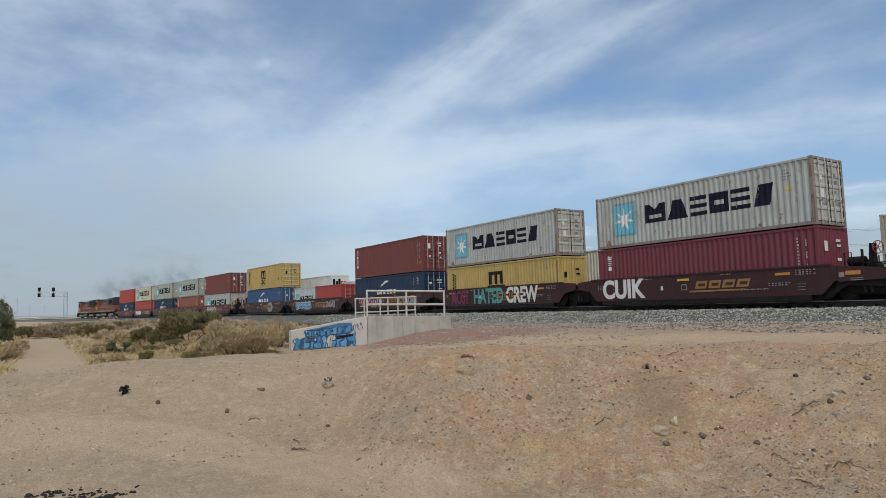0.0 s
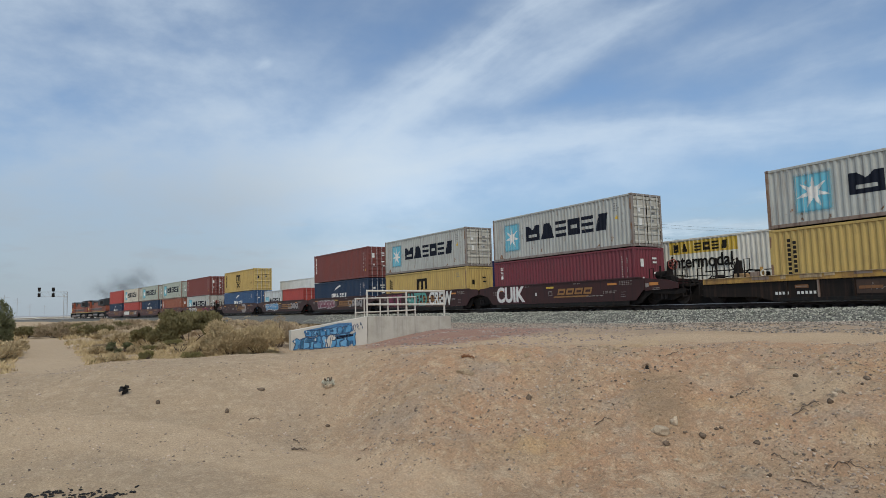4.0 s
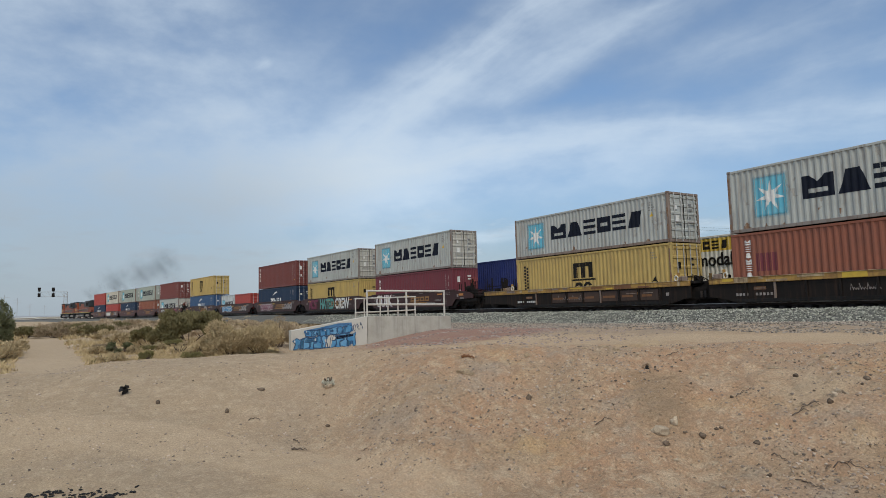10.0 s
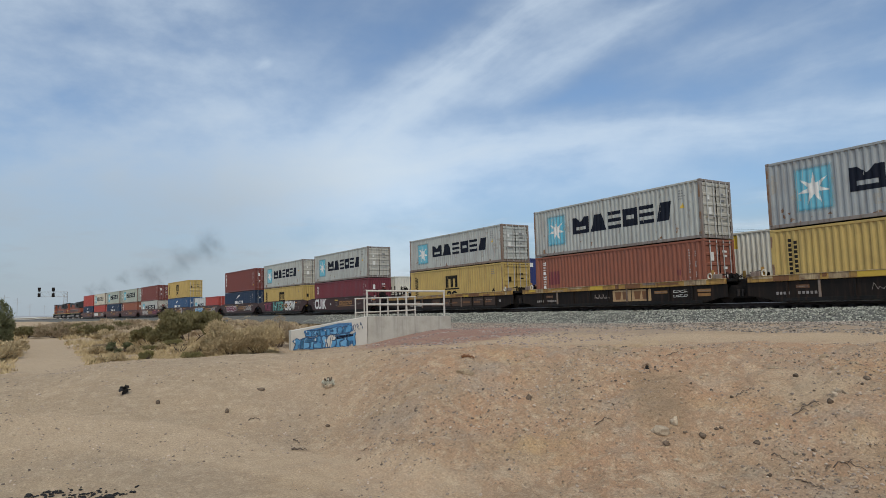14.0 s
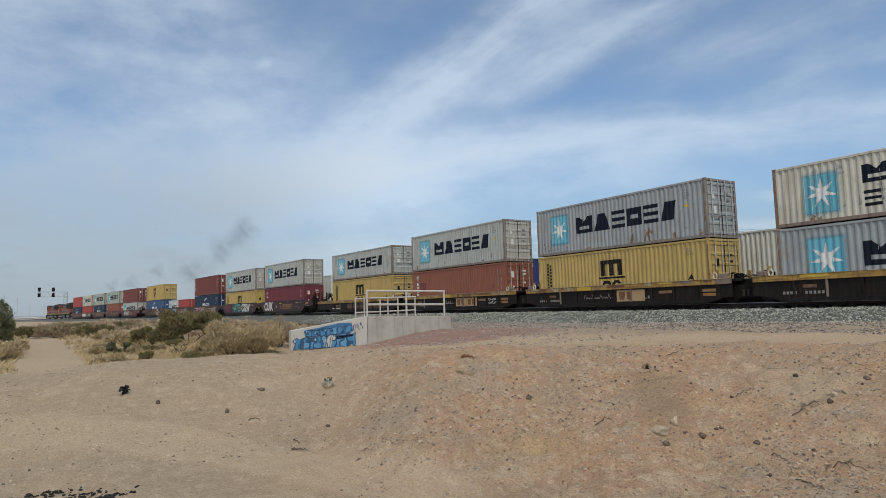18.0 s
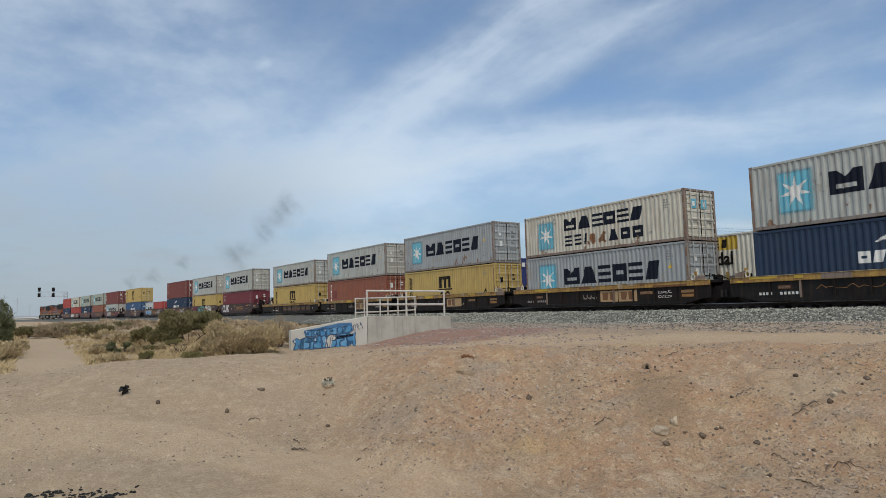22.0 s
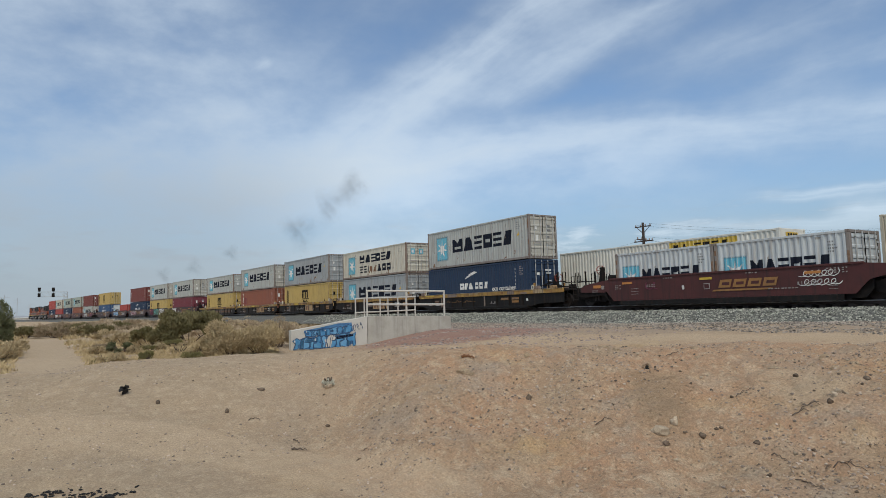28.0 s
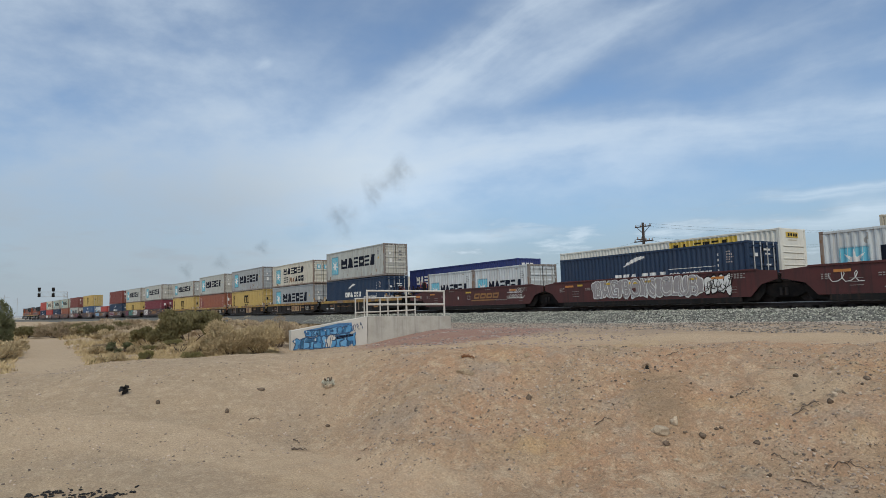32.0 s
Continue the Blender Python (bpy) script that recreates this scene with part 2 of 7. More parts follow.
def ground_material():
    """Sand: pinkish and greyish tan patches, pebbly specks, smoother and paler where wheels have pressed it."""
    m = bpy.data.materials.new("sand")
    m.use_nodes = True
    nt = m.node_tree
    n, l = nt.nodes.new, nt.links.new
    b = nt.nodes["Principled BSDF"]
    b.inputs["Roughness"].default_value, b.inputs["Specular IOR Level"].default_value = 0.95, 0.1
    co = n("ShaderNodeTexCoord")
    worn = n("ShaderNodeAttribute")
    worn.attribute_name = "worn"
    red = n("ShaderNodeAttribute")
    red.attribute_name = "red"

    def noise_(s, d, rough=0.6):
        t = n("ShaderNodeTexNoise")
        t.inputs["Scale"].default_value, t.inputs["Detail"].default_value, t.inputs["Roughness"].default_value = s, d, rough
        l(co.outputs["Object"], t.inputs[0])
        return t.outputs["Fac"]

    def rng(v, a, c, lo=0.0, hi=1.0):
        r = n("ShaderNodeMapRange")
        for k, q in zip((1, 2, 3, 4), (a, c, lo, hi)):
            r.inputs[k].default_value = q
        l(v, r.inputs[0])
        return r.outputs[0]

    def mul(a, c, op="MULTIPLY"):
        x = n("ShaderNodeMath")
        x.operation = op
        for s, v in zip(x.inputs, (a, c)):
            if isinstance(v, (int, float)):
                s.default_value = v
            else:
                l(v, s)
        return x.outputs[0]

    def mixc(f, a, c, kind="MIX"):
        x = n("ShaderNodeMix")
        x.data_type, x.blend_type = "RGBA", kind
        for s, v in ((x.inputs[0], f), (x.inputs[6], a), (x.inputs[7], c)):
            if isinstance(v, (int, float)):
                s.default_value = v
            elif isinstance(v, tuple):
                s.default_value = (*v[:3], 1)
            else:
                l(v, s)
        return x.outputs[2]

    col = mixc(rng(noise_(0.45, 5), 0.38, 0.62), (0.365, 0.285, 0.205), (0.325, 0.26, 0.195))
    col = mixc(mul(red.outputs["Fac"], rng(noise_(0.8, 6), 0.32, 0.58, 0.2, 0.9)), col, (0.41, 0.265, 0.178))
    col = mixc(rng(noise_(2.6, 8, 0.78), 0.50, 0.64, 0, 0.55), col, (0.29, 0.215, 0.16))
    col = mixc(rng(noise_(6.0, 8, 0.80), 0.49, 0.62, 0, 0.60), col, (0.52, 0.44, 0.345))
    col = mixc(rng(noise_(1.25, 7, 0.7), 0.52, 0.66, 0, 0.55), col, (0.49, 0.40, 0.31))
    col = mixc(mul(red.outputs["Fac"], rng(noise_(0.62, 4, 0.55), 0.54, 0.68, 0, 0.55)), col, (0.44, 0.315, 0.175))
    col = mixc(mul(red.outputs["Fac"], rng(noise_(0.95, 5, 0.6), 0.56, 0.70, 0, 0.6)), col, (0.345, 0.30, 0.26))
    grit, stain, pale, spill = [n("ShaderNodeAttribute") for _ in range(4)]
    grit.attribute_name, stain.attribute_name, pale.attribute_name, spill.attribute_name = "grit", "stain", "pale", "spill"
    col = mixc(mul(grit.outputs["Fac"], rng(noise_(1.7, 5), 0.30, 0.62, 0.2, 0.9)), col, (0.335, 0.275, 0.225))
    tiny = n("ShaderNodeTexVoronoi")
    tiny.inputs["Scale"].default_value = 46.0
    l(co.outputs["Object"], tiny.inputs[0])
    tp = n("ShaderNodeSeparateColor")
    l(tiny.outputs["Color"], tp.inputs[0])
    tf = mul(mul(rng(tiny.outputs["Distance"], 0.22, 0.36, 1.0, 0.0), rng(tp.outputs[0], 0.36, 0.42)), mul(mul(1.0, worn.outputs["Fac"], "SUBTRACT"), 0.5))
    col = mixc(tf, col, mixc(tp.outputs[1], (0.17, 0.14, 0.115), (0.50, 0.43, 0.35)))
    specks = n("ShaderNodeTexVoronoi")
    specks.inputs["Scale"].default_value = 17.0
    l(co.outputs["Object"], specks.inputs[0])
    rough = mul(1.0, worn.outputs["Fac"], "SUBTRACT")
    near = rng(specks.outputs["Distance"], 0.16, 0.30, 1.0, 0.0)
    pick = n("ShaderNodeSeparateColor")
    l(specks.outputs["Color"], pick.inputs[0])
    some = rng(pick.outputs[0], 0.62, 0.66)
    f = mul(mul(near, some), mul(rough, 0.6))
    col = mixc(f, col, mixc(pick.outputs[1], (0.13, 0.115, 0.10), (0.42, 0.38, 0.33)))
    col = mixc(mul(worn.outputs["Fac"], 0.72), col, (0.325, 0.262, 0.198))
    col = mixc(mul(stain.outputs["Fac"], rng(noise_(3.0, 6), 0.30, 0.6, 0.55, 0.95)), col, (0.285, 0.172, 0.148))
    col = mixc(mul(pale.outputs["Fac"], rng(noise_(1.1, 6), 0.30, 0.6, 0.45, 0.85)), col, (0.44, 0.35, 0.262))
    col = mixc(mul(spill.outputs["Fac"], rng(noise_(4.0, 5), 0.30, 0.6, 0.6, 0.9)), col, (0.30, 0.222, 0.155))
    g = rng(noise_(34, 6, 0.85), 0.32, 0.68, 0.62, 1.38)
    gc = n("ShaderNodeCombineColor")
    for i in range(3):
        l(g, gc.inputs[i])
    col = mixc(1.0, col, gc.outputs[0], "MULTIPLY")
    col = mixc(1.0, col, (1.20, 1.122, 0.99), "MULTIPLY")
    l(col, b.inputs["Base Color"])
    bp = n("ShaderNodeBump")
    bp.inputs["Strength"].default_value, bp.inputs["Distance"].default_value = 1.0, 0.065
    l(mul(mul(mul(noise_(9, 8, 0.75), f, "ADD"), mul(tf, 0.5), "ADD"), rng(worn.outputs["Fac"], 0, 1, 1.0, 0.35)), bp.inputs["Height"])
    l(bp.outputs[0], b.inputs["Normal"])
    M["sand"] = m


ground_material()
for dark in ("car_black", "steel_dark", "car_grime", "navy_mark", "black_mark"):
    M[dark].node_tree.nodes["Principled BSDF"].inputs["Specular IOR Level"].default_value = 0.15
material("gravel", (0.15, 0.148, 0.132), 0.9, 0, (0.075, 0.074, 0.066), 9, 0.9, 0.45, 22, 1.0, 16, spec=0.2)
material("concrete", (0.44, 0.415, 0.36), 0.9, 0, (0.31, 0.285, 0.24), 1.6, 0.7, 0.10, 40, 0.25, streak=(0.20, 0.19, 0.17), streak_amount=0.5, spec=0.2)
material("concrete_white", (0.55, 0.52, 0.46), 0.9, 0, (0.43, 0.40, 0.35), 1.6, 0.6, 0.06, 40, 0.15, spec=0.2)
material("rail_white", (0.55, 0.52, 0.46), 0.6, 0, (0.38, 0.34, 0.29), 6, 0.7, 0.08, 40, 0.1)
material("wood_dark", (0.10, 0.07, 0.05), 0.9, 0, (0.17, 0.13, 0.10), 5, 0.7, 0.2, 40, 0.3)
material("bark_bits", (0.17, 0.125, 0.09), 0.9, 0, (0.10, 0.075, 0.055), 5, 0.7, 0.2, 40, 0.3)
material("tie_wood", (0.012, 0.010, 0.009), 0.9, 0, (0.024, 0.019, 0.016), 5, 0.7, 0.2, 40, 0.3)
material("pole_wood", (0.045, 0.034, 0.028), 0.9, 0, (0.08, 0.06, 0.05), 5, 0.7, 0.2, 40, 0.3)
material("leaf_creosote", (0.165, 0.143, 0.066), 0.8, 0, (0.25, 0.20, 0.10), 1.6, 0.8, 0.25, 12, 0, spec=0.15)
material("leaf_twig", (0.36, 0.275, 0.18), 0.9, 0, (0.25, 0.19, 0.115), 1.6, 0.8, 0.25, 12, 0, spec=0.1)
material("leaf_grey", (0.54, 0.425, 0.29), 0.9, 0, (0.38, 0.29, 0.19), 0.7, 0.9, 0.25, 12, 0, spec=0.1)
material("leaf_olive", (0.19, 0.17, 0.068), 0.8, 0, (0.28, 0.24, 0.115), 2.2, 0.8, 0.25, 12, 0, spec=0.15)
material("leaf_green", (0.115, 0.122, 0.060), 0.8, 0, (0.19, 0.18, 0.10), 2.2, 0.8, 0.25, 12, 0, spec=0.15)
material("leaf_dry", (0.48, 0.37, 0.215), 0.9, 0, (0.31, 0.235, 0.13), 1.6, 0.8, 0.25, 12, 0, spec=0.1)
material("grass_dry", (0.52, 0.40, 0.225), 0.9, 0, (0.38, 0.28, 0.15), 0.8, 0.8, 0.2, 12, 0, spec=0.1)
# black of burnt and plastic scraps, also painted shade inside the burrow
material("char", (0.012, 0.011, 0.010), 0.9, 0, (0.03, 0.028, 0.026), 6, 0.6, 0.3, 40, 0.3)

# ---- the line: a long curve, straight beyond its far end ----
CURVE, STRAIGHT_FROM, NEAR_SIDE = 0.00079726, 156.6, 27.217
HALF = 1.22                                     # half a container's width
RAIL_Z = 1.46


def line(u, n=0.0):
    """Place and heading on the line: u metres along it, n metres beyond the track's centre."""
    n = n + HALF
    uc, ex = max(u, -STRAIGHT_FROM), min(u + STRAIGHT_FROM, 0.0)
    th = CURVE * uc
    return (math.sin(th) / CURVE + ex * math.cos(th) + n * math.sin(th),
            NEAR_SIDE - (1 - math.cos(th)) / CURVE - ex * math.sin(th) + n * math.cos(th), -math.degrees(th))


def on_line(u, n=0.0, z=RAIL_Z):
    x, y, a = line(u, n)
    return pose(x, y, z, 0, 0, a)


def gone(t):
    """Metres that the train has gone by t seconds; it gathers speed."""
    q = t / 32.0
    return (((-13.09 * q + 16.429) * q + 44.989) * q + 70.991) * q


# ---- mesh helpers ----
def link(name, bm, mat, parent=None, label="", smooth=False):
    me = bpy.data.meshes.new(name)
    bm.to_mesh(me)
    bm.free()
    if smooth:
        me.polygons.foreach_set("use_smooth", [True] * len(me.polygons))
    for m in (mat if isinstance(mat, (list, tuple)) else [mat]):
        me.materials.append(M[m] if isinstance(m, str) else m)
    ob = new(name, me)
    if parent is not None:
        ob.parent = parent
    if label:
        tagged(ob, label)
    return ob


def part(name, bm, mat, parent, label="", smooth=False):
    return link(name, bm, mat, parent, label, smooth)


def thing(name, label, category, group="", m=None, kind=""):
    ob = new(name)
    ob.empty_display_size = 0.3
    tagged(ob, label, category, group, kind)
    if m is not None:
        ob.matrix_basis = m
    return ob


def box(x0, y0, z0, x1, y1, z1, bevel=0.0, bm=None):
    bm = bm or bmesh.new()
    v = [bm.verts.new(p) for p in ((x0, y0, z0), (x1, y0, z0), (x1, y1, z0), (x0, y1, z0), (x0, y0, z1), (x1, y0, z1), (x1, y1, z1), (x0, y1, z1))]
    fs = [bm.faces.new([v[i] for i in f]) for f in ((3, 2, 1, 0), (4, 5, 6, 7), (0, 1, 5, 4), (1, 2, 6, 5), (2, 3, 7, 6), (3, 0, 4, 7))]
    if bevel:
        bmesh.ops.bevel(bm, geom=list({e for f in fs for e in f.edges}), offset=bevel, segments=1, affect="EDGES")
    return bm


def tube(points, r, sides=8, bm=None, caps=True, radii=None):
    """A round bar through the points."""
    bm = bm or bmesh.new()
    pts = [Vector(p) for p in points]
    rings = []
    for i, p in enumerate(pts):
        d = (pts[min(i + 1, len(pts) - 1)] - pts[max(i - 1, 0)]).normalized()
        a = d.orthogonal().normalized() if i == 0 else (rings_a - d * rings_a.dot(d)).normalized()
        rings_a = a
        b = d.cross(a)
        rr = radii[i] if radii else r
        rings.append([bm.verts.new(p + rr * (math.cos(k) * a + math.sin(k) * b)) for k in (2 * math.pi * j / sides for j in range(sides))])
    for q, w in zip(rings, rings[1:]):
        for j in range(sides):
            bm.faces.new((q[j], q[(j + 1) % sides], w[(j + 1) % sides], w[j]))
    if caps:
        bm.faces.new(rings[0][::-1]), bm.faces.new(rings[-1])
    return bm


def slab(outline, y0, y1, bm=None):
    """An outline in x and z, as a plate between y0 and y1."""
    bm = bm or bmesh.new()
    a = [bm.verts.new((x, y0, z)) for x, z in outline]
    b = [bm.verts.new((x, y1, z)) for x, z in outline]
    bm.faces.new(a), bm.faces.new(b[::-1])
    k = len(a)
    for i in range(k):
        bm.faces.new((a[i], b[i], b[(i + 1) % k], a[(i + 1) % k]))
    bmesh.ops.recalc_face_normals(bm, faces=bm.faces)
    return bm


def grid_mesh(name, rows, mat, smooth=True, flip=False, close=False):
    """A sheet from rows of points of equal length."""
    a = np.asarray(rows, dtype=float)
    r, c = a.shape[:2]
    idx = np.arange(r * c).reshape(r, c)
    if close:
        idx = np.concatenate([idx, idx[:, :1]], axis=1)
    f = np.stack([idx[:-1, :-1], idx[:-1, 1:], idx[1:, 1:], idx[1:, :-1]], axis=-1).reshape(-1, 4)
    if flip:
        f = f[:, ::-1]
    me = bpy.data.meshes.new(name)
    me.from_pydata(a.reshape(-1, 3).tolist(), [], f.tolist())
    if smooth:
        me.polygons.foreach_set("use_smooth", [True] * len(me.polygons))
    me.materials.append(M[mat] if isinstance(mat, str) else mat)
    return new(name, me)


# ---- the ground: low sandy track, a bank, a level, a shallow wash, then plain to the horizon ----
def smooth(a, b, v):
    t = min(max((v - a) / (b - a), 0.0), 1.0)
    return t * t * (3 - 2 * t)


def nz(x, y, s, seed=0.0):
    return noise.noise((x * s + seed, y * s - seed, seed * 0.37))


def ground_z(x, y):
    """Height of the ground; the eye stands at 1.6."""
    r = math.hypot(x, y)
    az = math.degrees(math.atan2(x, y))
    right = smooth(-72, -58, az)
    toe = 9.6 * (1 - right) + 7.6 * right + 0.6 * nz(az, 0, 0.13, 2.0)
    crest = 16.0 * (1 - right) + 12.6 * right + 0.5 * nz(az, 0, 0.11, 5.0)
    top = (-1.06 - 0.16 * smooth(-84, -91, az)) * (1 - right) - 0.82 * right                    # below the eye
    low = -2.12 + 0.10 * nz(x, y, 0.25, 1.0)
    z = low + (top - low) * smooth(toe, crest, r) ** 0.85
    z = z + (-1.62 - z) * smooth(5.5, 2.5, r)
    level = -1.02
    z += (level - top) * smooth(22.0 * right + 17.0 * (1 - right), 36.0, r)
    # the wash beyond the left crest and round the culvert's outer wall
    wash = smooth(-57.5, -66.5, az) * smooth(17.0, 24.0, r)
    z -= (0.50 + 0.12 * nz(x, y, 0.09, 8.0)) * wash * smooth(150, 60, r)
    near = smooth(60, 14, r)
    bank = right * smooth(toe - 1.0, toe + 1.0, r) * smooth(crest + 1.5, crest - 0.5, r)
    z += near * (0.05 * nz(x, y, 0.8, 3.0) + 0.02 * nz(x, y, 3.1, 4.0))
    z += bank * (0.16 * nz(x, y, 0.55, 6.0) + 0.09 * nz(x, y, 1.5, 7.0) + 0.10 * (0.3 - abs(nz(x, y, 1.9, 17.0))) + 0.06 * nz(x, y, 4.5, 9.0) + 0.03 * nz(x, y, 8.5, 10.0))
    z += 0.25 * smooth(40, 120, r) * nz(x, y, 0.03, 11.0)
    return EYE_Z + z


def build_ground():
    az = [-180 + 6 * i for i in range(11)] + list(np.arange(-114, -8, 0.28)) + [-8 + 6 * i for i in range(1, 31)]
    rs = [0.002, 0.3, 1.0, 2.0, 3.0, 4.0, 5.0, 5.6] + list(np.arange(6.0, 19, 0.09)) + list(19 * 1.02 ** np.arange(0, 90)) + list(114 * 1.18 ** np.arange(0, 22))
    rows = []
    for r in rs:
        row = []
        for a in az:
            x, y = r * math.sin(radians(a)), r * math.cos(radians(a))
            if r < 0.01:
                x, y = 0.13, 0.09
            row.append((x, y, ground_z(x, y)))
        rows.append(row)
    g = grid_mesh("ground", rows, "sand", flip=True, close=True)
    pts = np.asarray(rows).reshape(-1, 3)
    worn, red, grit, stain, pale, spill = [], [], [], [], [], []
    for x, y, z in pts:
        r, a = math.hypot(x, y), math.degrees(math.atan2(x, y))
        w = 0.35 * nz(x, y, 0.25, 3.3)
        v = w + (0.9 * nz(x, y, 0.9, 31.0) + 0.7 * nz(x, y, 2.6, 32.0) + 0.5 * nz(x, y, 5.5, 33.0) if 10 < r < 40 else 0.0)
        right = smooth(-72, -60, a)
        middle = 12.45 - 0.111 * (a + 92) if a < -80.75 else (11.2 - 0.19 * (a + 80.75) if a < -72 else max(7.0, 9.5 - 0.14 * (a + 72)))
        low = smooth(1.25, 0.55, abs(r - middle + 0.5 * w)) * smooth(-50, -60, a + 6 * w)
        low = max(low, 0.6 * smooth(middle - 0.4, middle - 1.2, r) * smooth(-54, -64, a + 6 * w) * smooth(4.0, 6.0, r))
        rut = max(smooth(0.22, 0.05, abs(r - middle + q_ + 0.3 * w)) for q_ in (-0.55, 0.45)) * low
        path = smooth(1.3, 0.75, abs(y - 0.45 + 0.5 * smooth(26, 18, r) + 0.15 * nz(x, 0, 0.2, 5.0))) * smooth(15, 19, r) * (x < 0)
        upper = right * smooth(13.0, 14.6, r + v) * smooth(19.2, 16.8, r + v + 2.5 * smooth(-50, -57, a))
        worn.append(min(1.0, max(0.85 * low + 0.15 * rut, path, upper * 0.30, 0.4 * (1 - right) * smooth(10.0, 11.5, r) * smooth(18.5, 16, r))))
        red.append(smooth(-82, -54, a + 5 * w) * (0.45 + 0.55 * smooth(19.0, 13.5, r)) + 0.8 * smooth(-64, -60, a) * smooth(-50, -56, a) * smooth(20, 24, r) * smooth(34, 30, r))
        grit.append(right * smooth(17.2, 19.6, r + 1.5 * v) * smooth(70, 40, r) + 0.45 * right * smooth(8.0, 9.0, r) * smooth(13.2, 12.4, r) * smooth(0.02, 0.30, nz(x, y, 0.65, 21.0) + 0.4 * nz(x, y, 2.3, 22.0)) + 0.15 * (1 - right) * smooth(15, 12, r) * smooth(9.5, 11, r))
        q = 11.05 - r
        earth = smooth(-67, -63.5, a) * smooth(-44.5, -52, a + 3.5 * v) * smooth(-0.5, 0.5, r + 0.9 * v - 15.8 - max(0.0, 0.75 * (a + 55))) * smooth(46, 40, r)
        worn[-1] *= 1 - 0.9 * earth
        bare = smooth(0.75, 0.25, math.hypot((a + 29.6) * 0.18, (r - 10.55) * 0.8) + 0.3 * v)
        pale.append(max(upper * (1 - earth), bare))
        stain.append(earth)
        spill.append(smooth(0.0, 0.25, q) * smooth(2.3, 1.5, q) * smooth(0.75 - 0.12 * q, 0.2, abs((a + 41.0 - 0.5 * q) * 0.19 + 0.25 * w)))
    for name, values in (("worn", worn), ("red", red), ("grit", grit), ("stain", stain), ("pale", pale), ("spill", spill)):
        g.data.attributes.new(name, "FLOAT", "POINT").data.foreach_set("value", values)
    return tagged(g, "dry pinkish-tan desert sand and gravel with a low bank", "ground", kind="structure")


build_ground()


def ragged(u, n):
    """The ballast's foot wanders in and out along the line."""
    return n + (0.8 * nz(u, 0, 0.35, 3.0) + 0.4 * nz(u, 0, 1.4, 5.0) - 0.15) * smooth(-2.3, -4.0, n)


def build_ballast():
    prof = [(-4.1, 0.42), (-3.75, 0.56), (-2.25, 1.11), (-1.62, 1.19), (-1.42, 1.08), (1.42, 1.07), (1.60, 1.15), (2.3, 1.12), (2.8, 1.12), (3.3, 1.245), (6.8, 1.245), (7.4, 1.16), (9.4, 0.42)]
    us = list(np.arange(-600, -70, 3.0)) + list(np.arange(-70, 0, 0.16)) + list(np.arange(0, 60, 2.0))
    ns = []
    for (a, za), (b, zb) in zip(prof, prof[1:]):
        k = max(1, int((b - a) / (0.14 if a < -1.8 else 0.6)))
        ns += [(a + (b - a) * i / k, za + (zb - za) * i / k) for i in range(k)]
    ns.append(prof[-1])
    rows = []
    for u in us:
        row = []
        for n, z in ns:
            x, y, _ = line(u, ragged(u, n))
            j = 0.035 * nz(x, y, 5.0, 2.2) + 0.03 * nz(x, y, 1.3, 4.4) if u > -70 else 0.0
            row.append((x, y, z + j))
        rows.append(row)
    return tagged(grid_mesh("ballast", rows, "gravel", smooth=False, flip=True), "grey crushed-stone railway ballast bed", "ballast", kind="structure")


build_ballast()


def build_rails():
    prof = [(-0.075, -0.17), (0.075, -0.17), (0.02, -0.14), (0.015, -0.045), (0.036, -0.035), (0.036, 0.0), (-0.036, 0.0), (-0.036, -0.035), (-0.015, -0.045), (-0.02, -0.14)]
    us = [-600 + 6 * i for i in range(111)]
    for name, centre in (("track_near", 0.0), ("track_far", 5.0)):
        tr = thing(name, "steel railway track on ballast, rusty rail sides", "railway track", kind="structure")
        for g in (-0.754, 0.754):
            rows = []
            for u in us:
                row = []
                for dn, dz in prof:
                    x, y, _ = line(u, centre + g + dn)
                    row.append((x, y, RAIL_Z + dz))
                rows.append(row + row[:1])
            ob = grid_mesh("rail", rows, "rail_steel", smooth=False)
            ob.parent = tr
            edge = [[(*line(u, centre + g + dn)[:2], RAIL_Z + dz) for dn, dz in ((-0.040, -0.030), (-0.039, -0.004), (-0.032, 0.003), (0.034, 0.003))] for u in us]
            worn = grid_mesh("running_edge", edge, "rail_head", smooth=False)
            worn.parent = ob
        tie = box(-0.13, -1.30, -0.36, 0.13, 1.30, -0.165, 0.015)
        first = part("tie", tie, "tie_wood", tr)
        first.matrix_basis = on_line(-70, centre)
        for k in range(1, 128 if centre == 0 else 20):
            o = new("tie", first.data)
            o.parent = tr
            o.matrix_basis = on_line(-70 + 0.56 * k, centre)


build_rails()

# ---- containers ----
material("rust_stain", (0.19, 0.10, 0.055), 0.8, 0, (0.26, 0.19, 0.13), 8, 0.8, 0.2, 40, 0.1)
material("scraped", (0.30, 0.29, 0.26), 0.7, 0, (0.36, 0.34, 0.30), 8, 0.8, 0.2, 40, 0.1)
paint("door_beige", (0.44, 0.42, 0.36), (0.22, 0.16, 0.11), 0.45)
paint("rust_sheet", (0.20, 0.085, 0.03), (0.07, 0.04, 0.03), 0.6)
PERIOD, DEPTH = 0.276, 0.045


def wave(x):
    """Depth of a corrugated wall at x: 0 on the outer flats, 1 on the inner ones."""
    q = (x / PERIOD) % 1.0
    return min(max(min((q - 0.26) / 0.24, (1.0 - q) / 0.24), 0.0), 1.0)


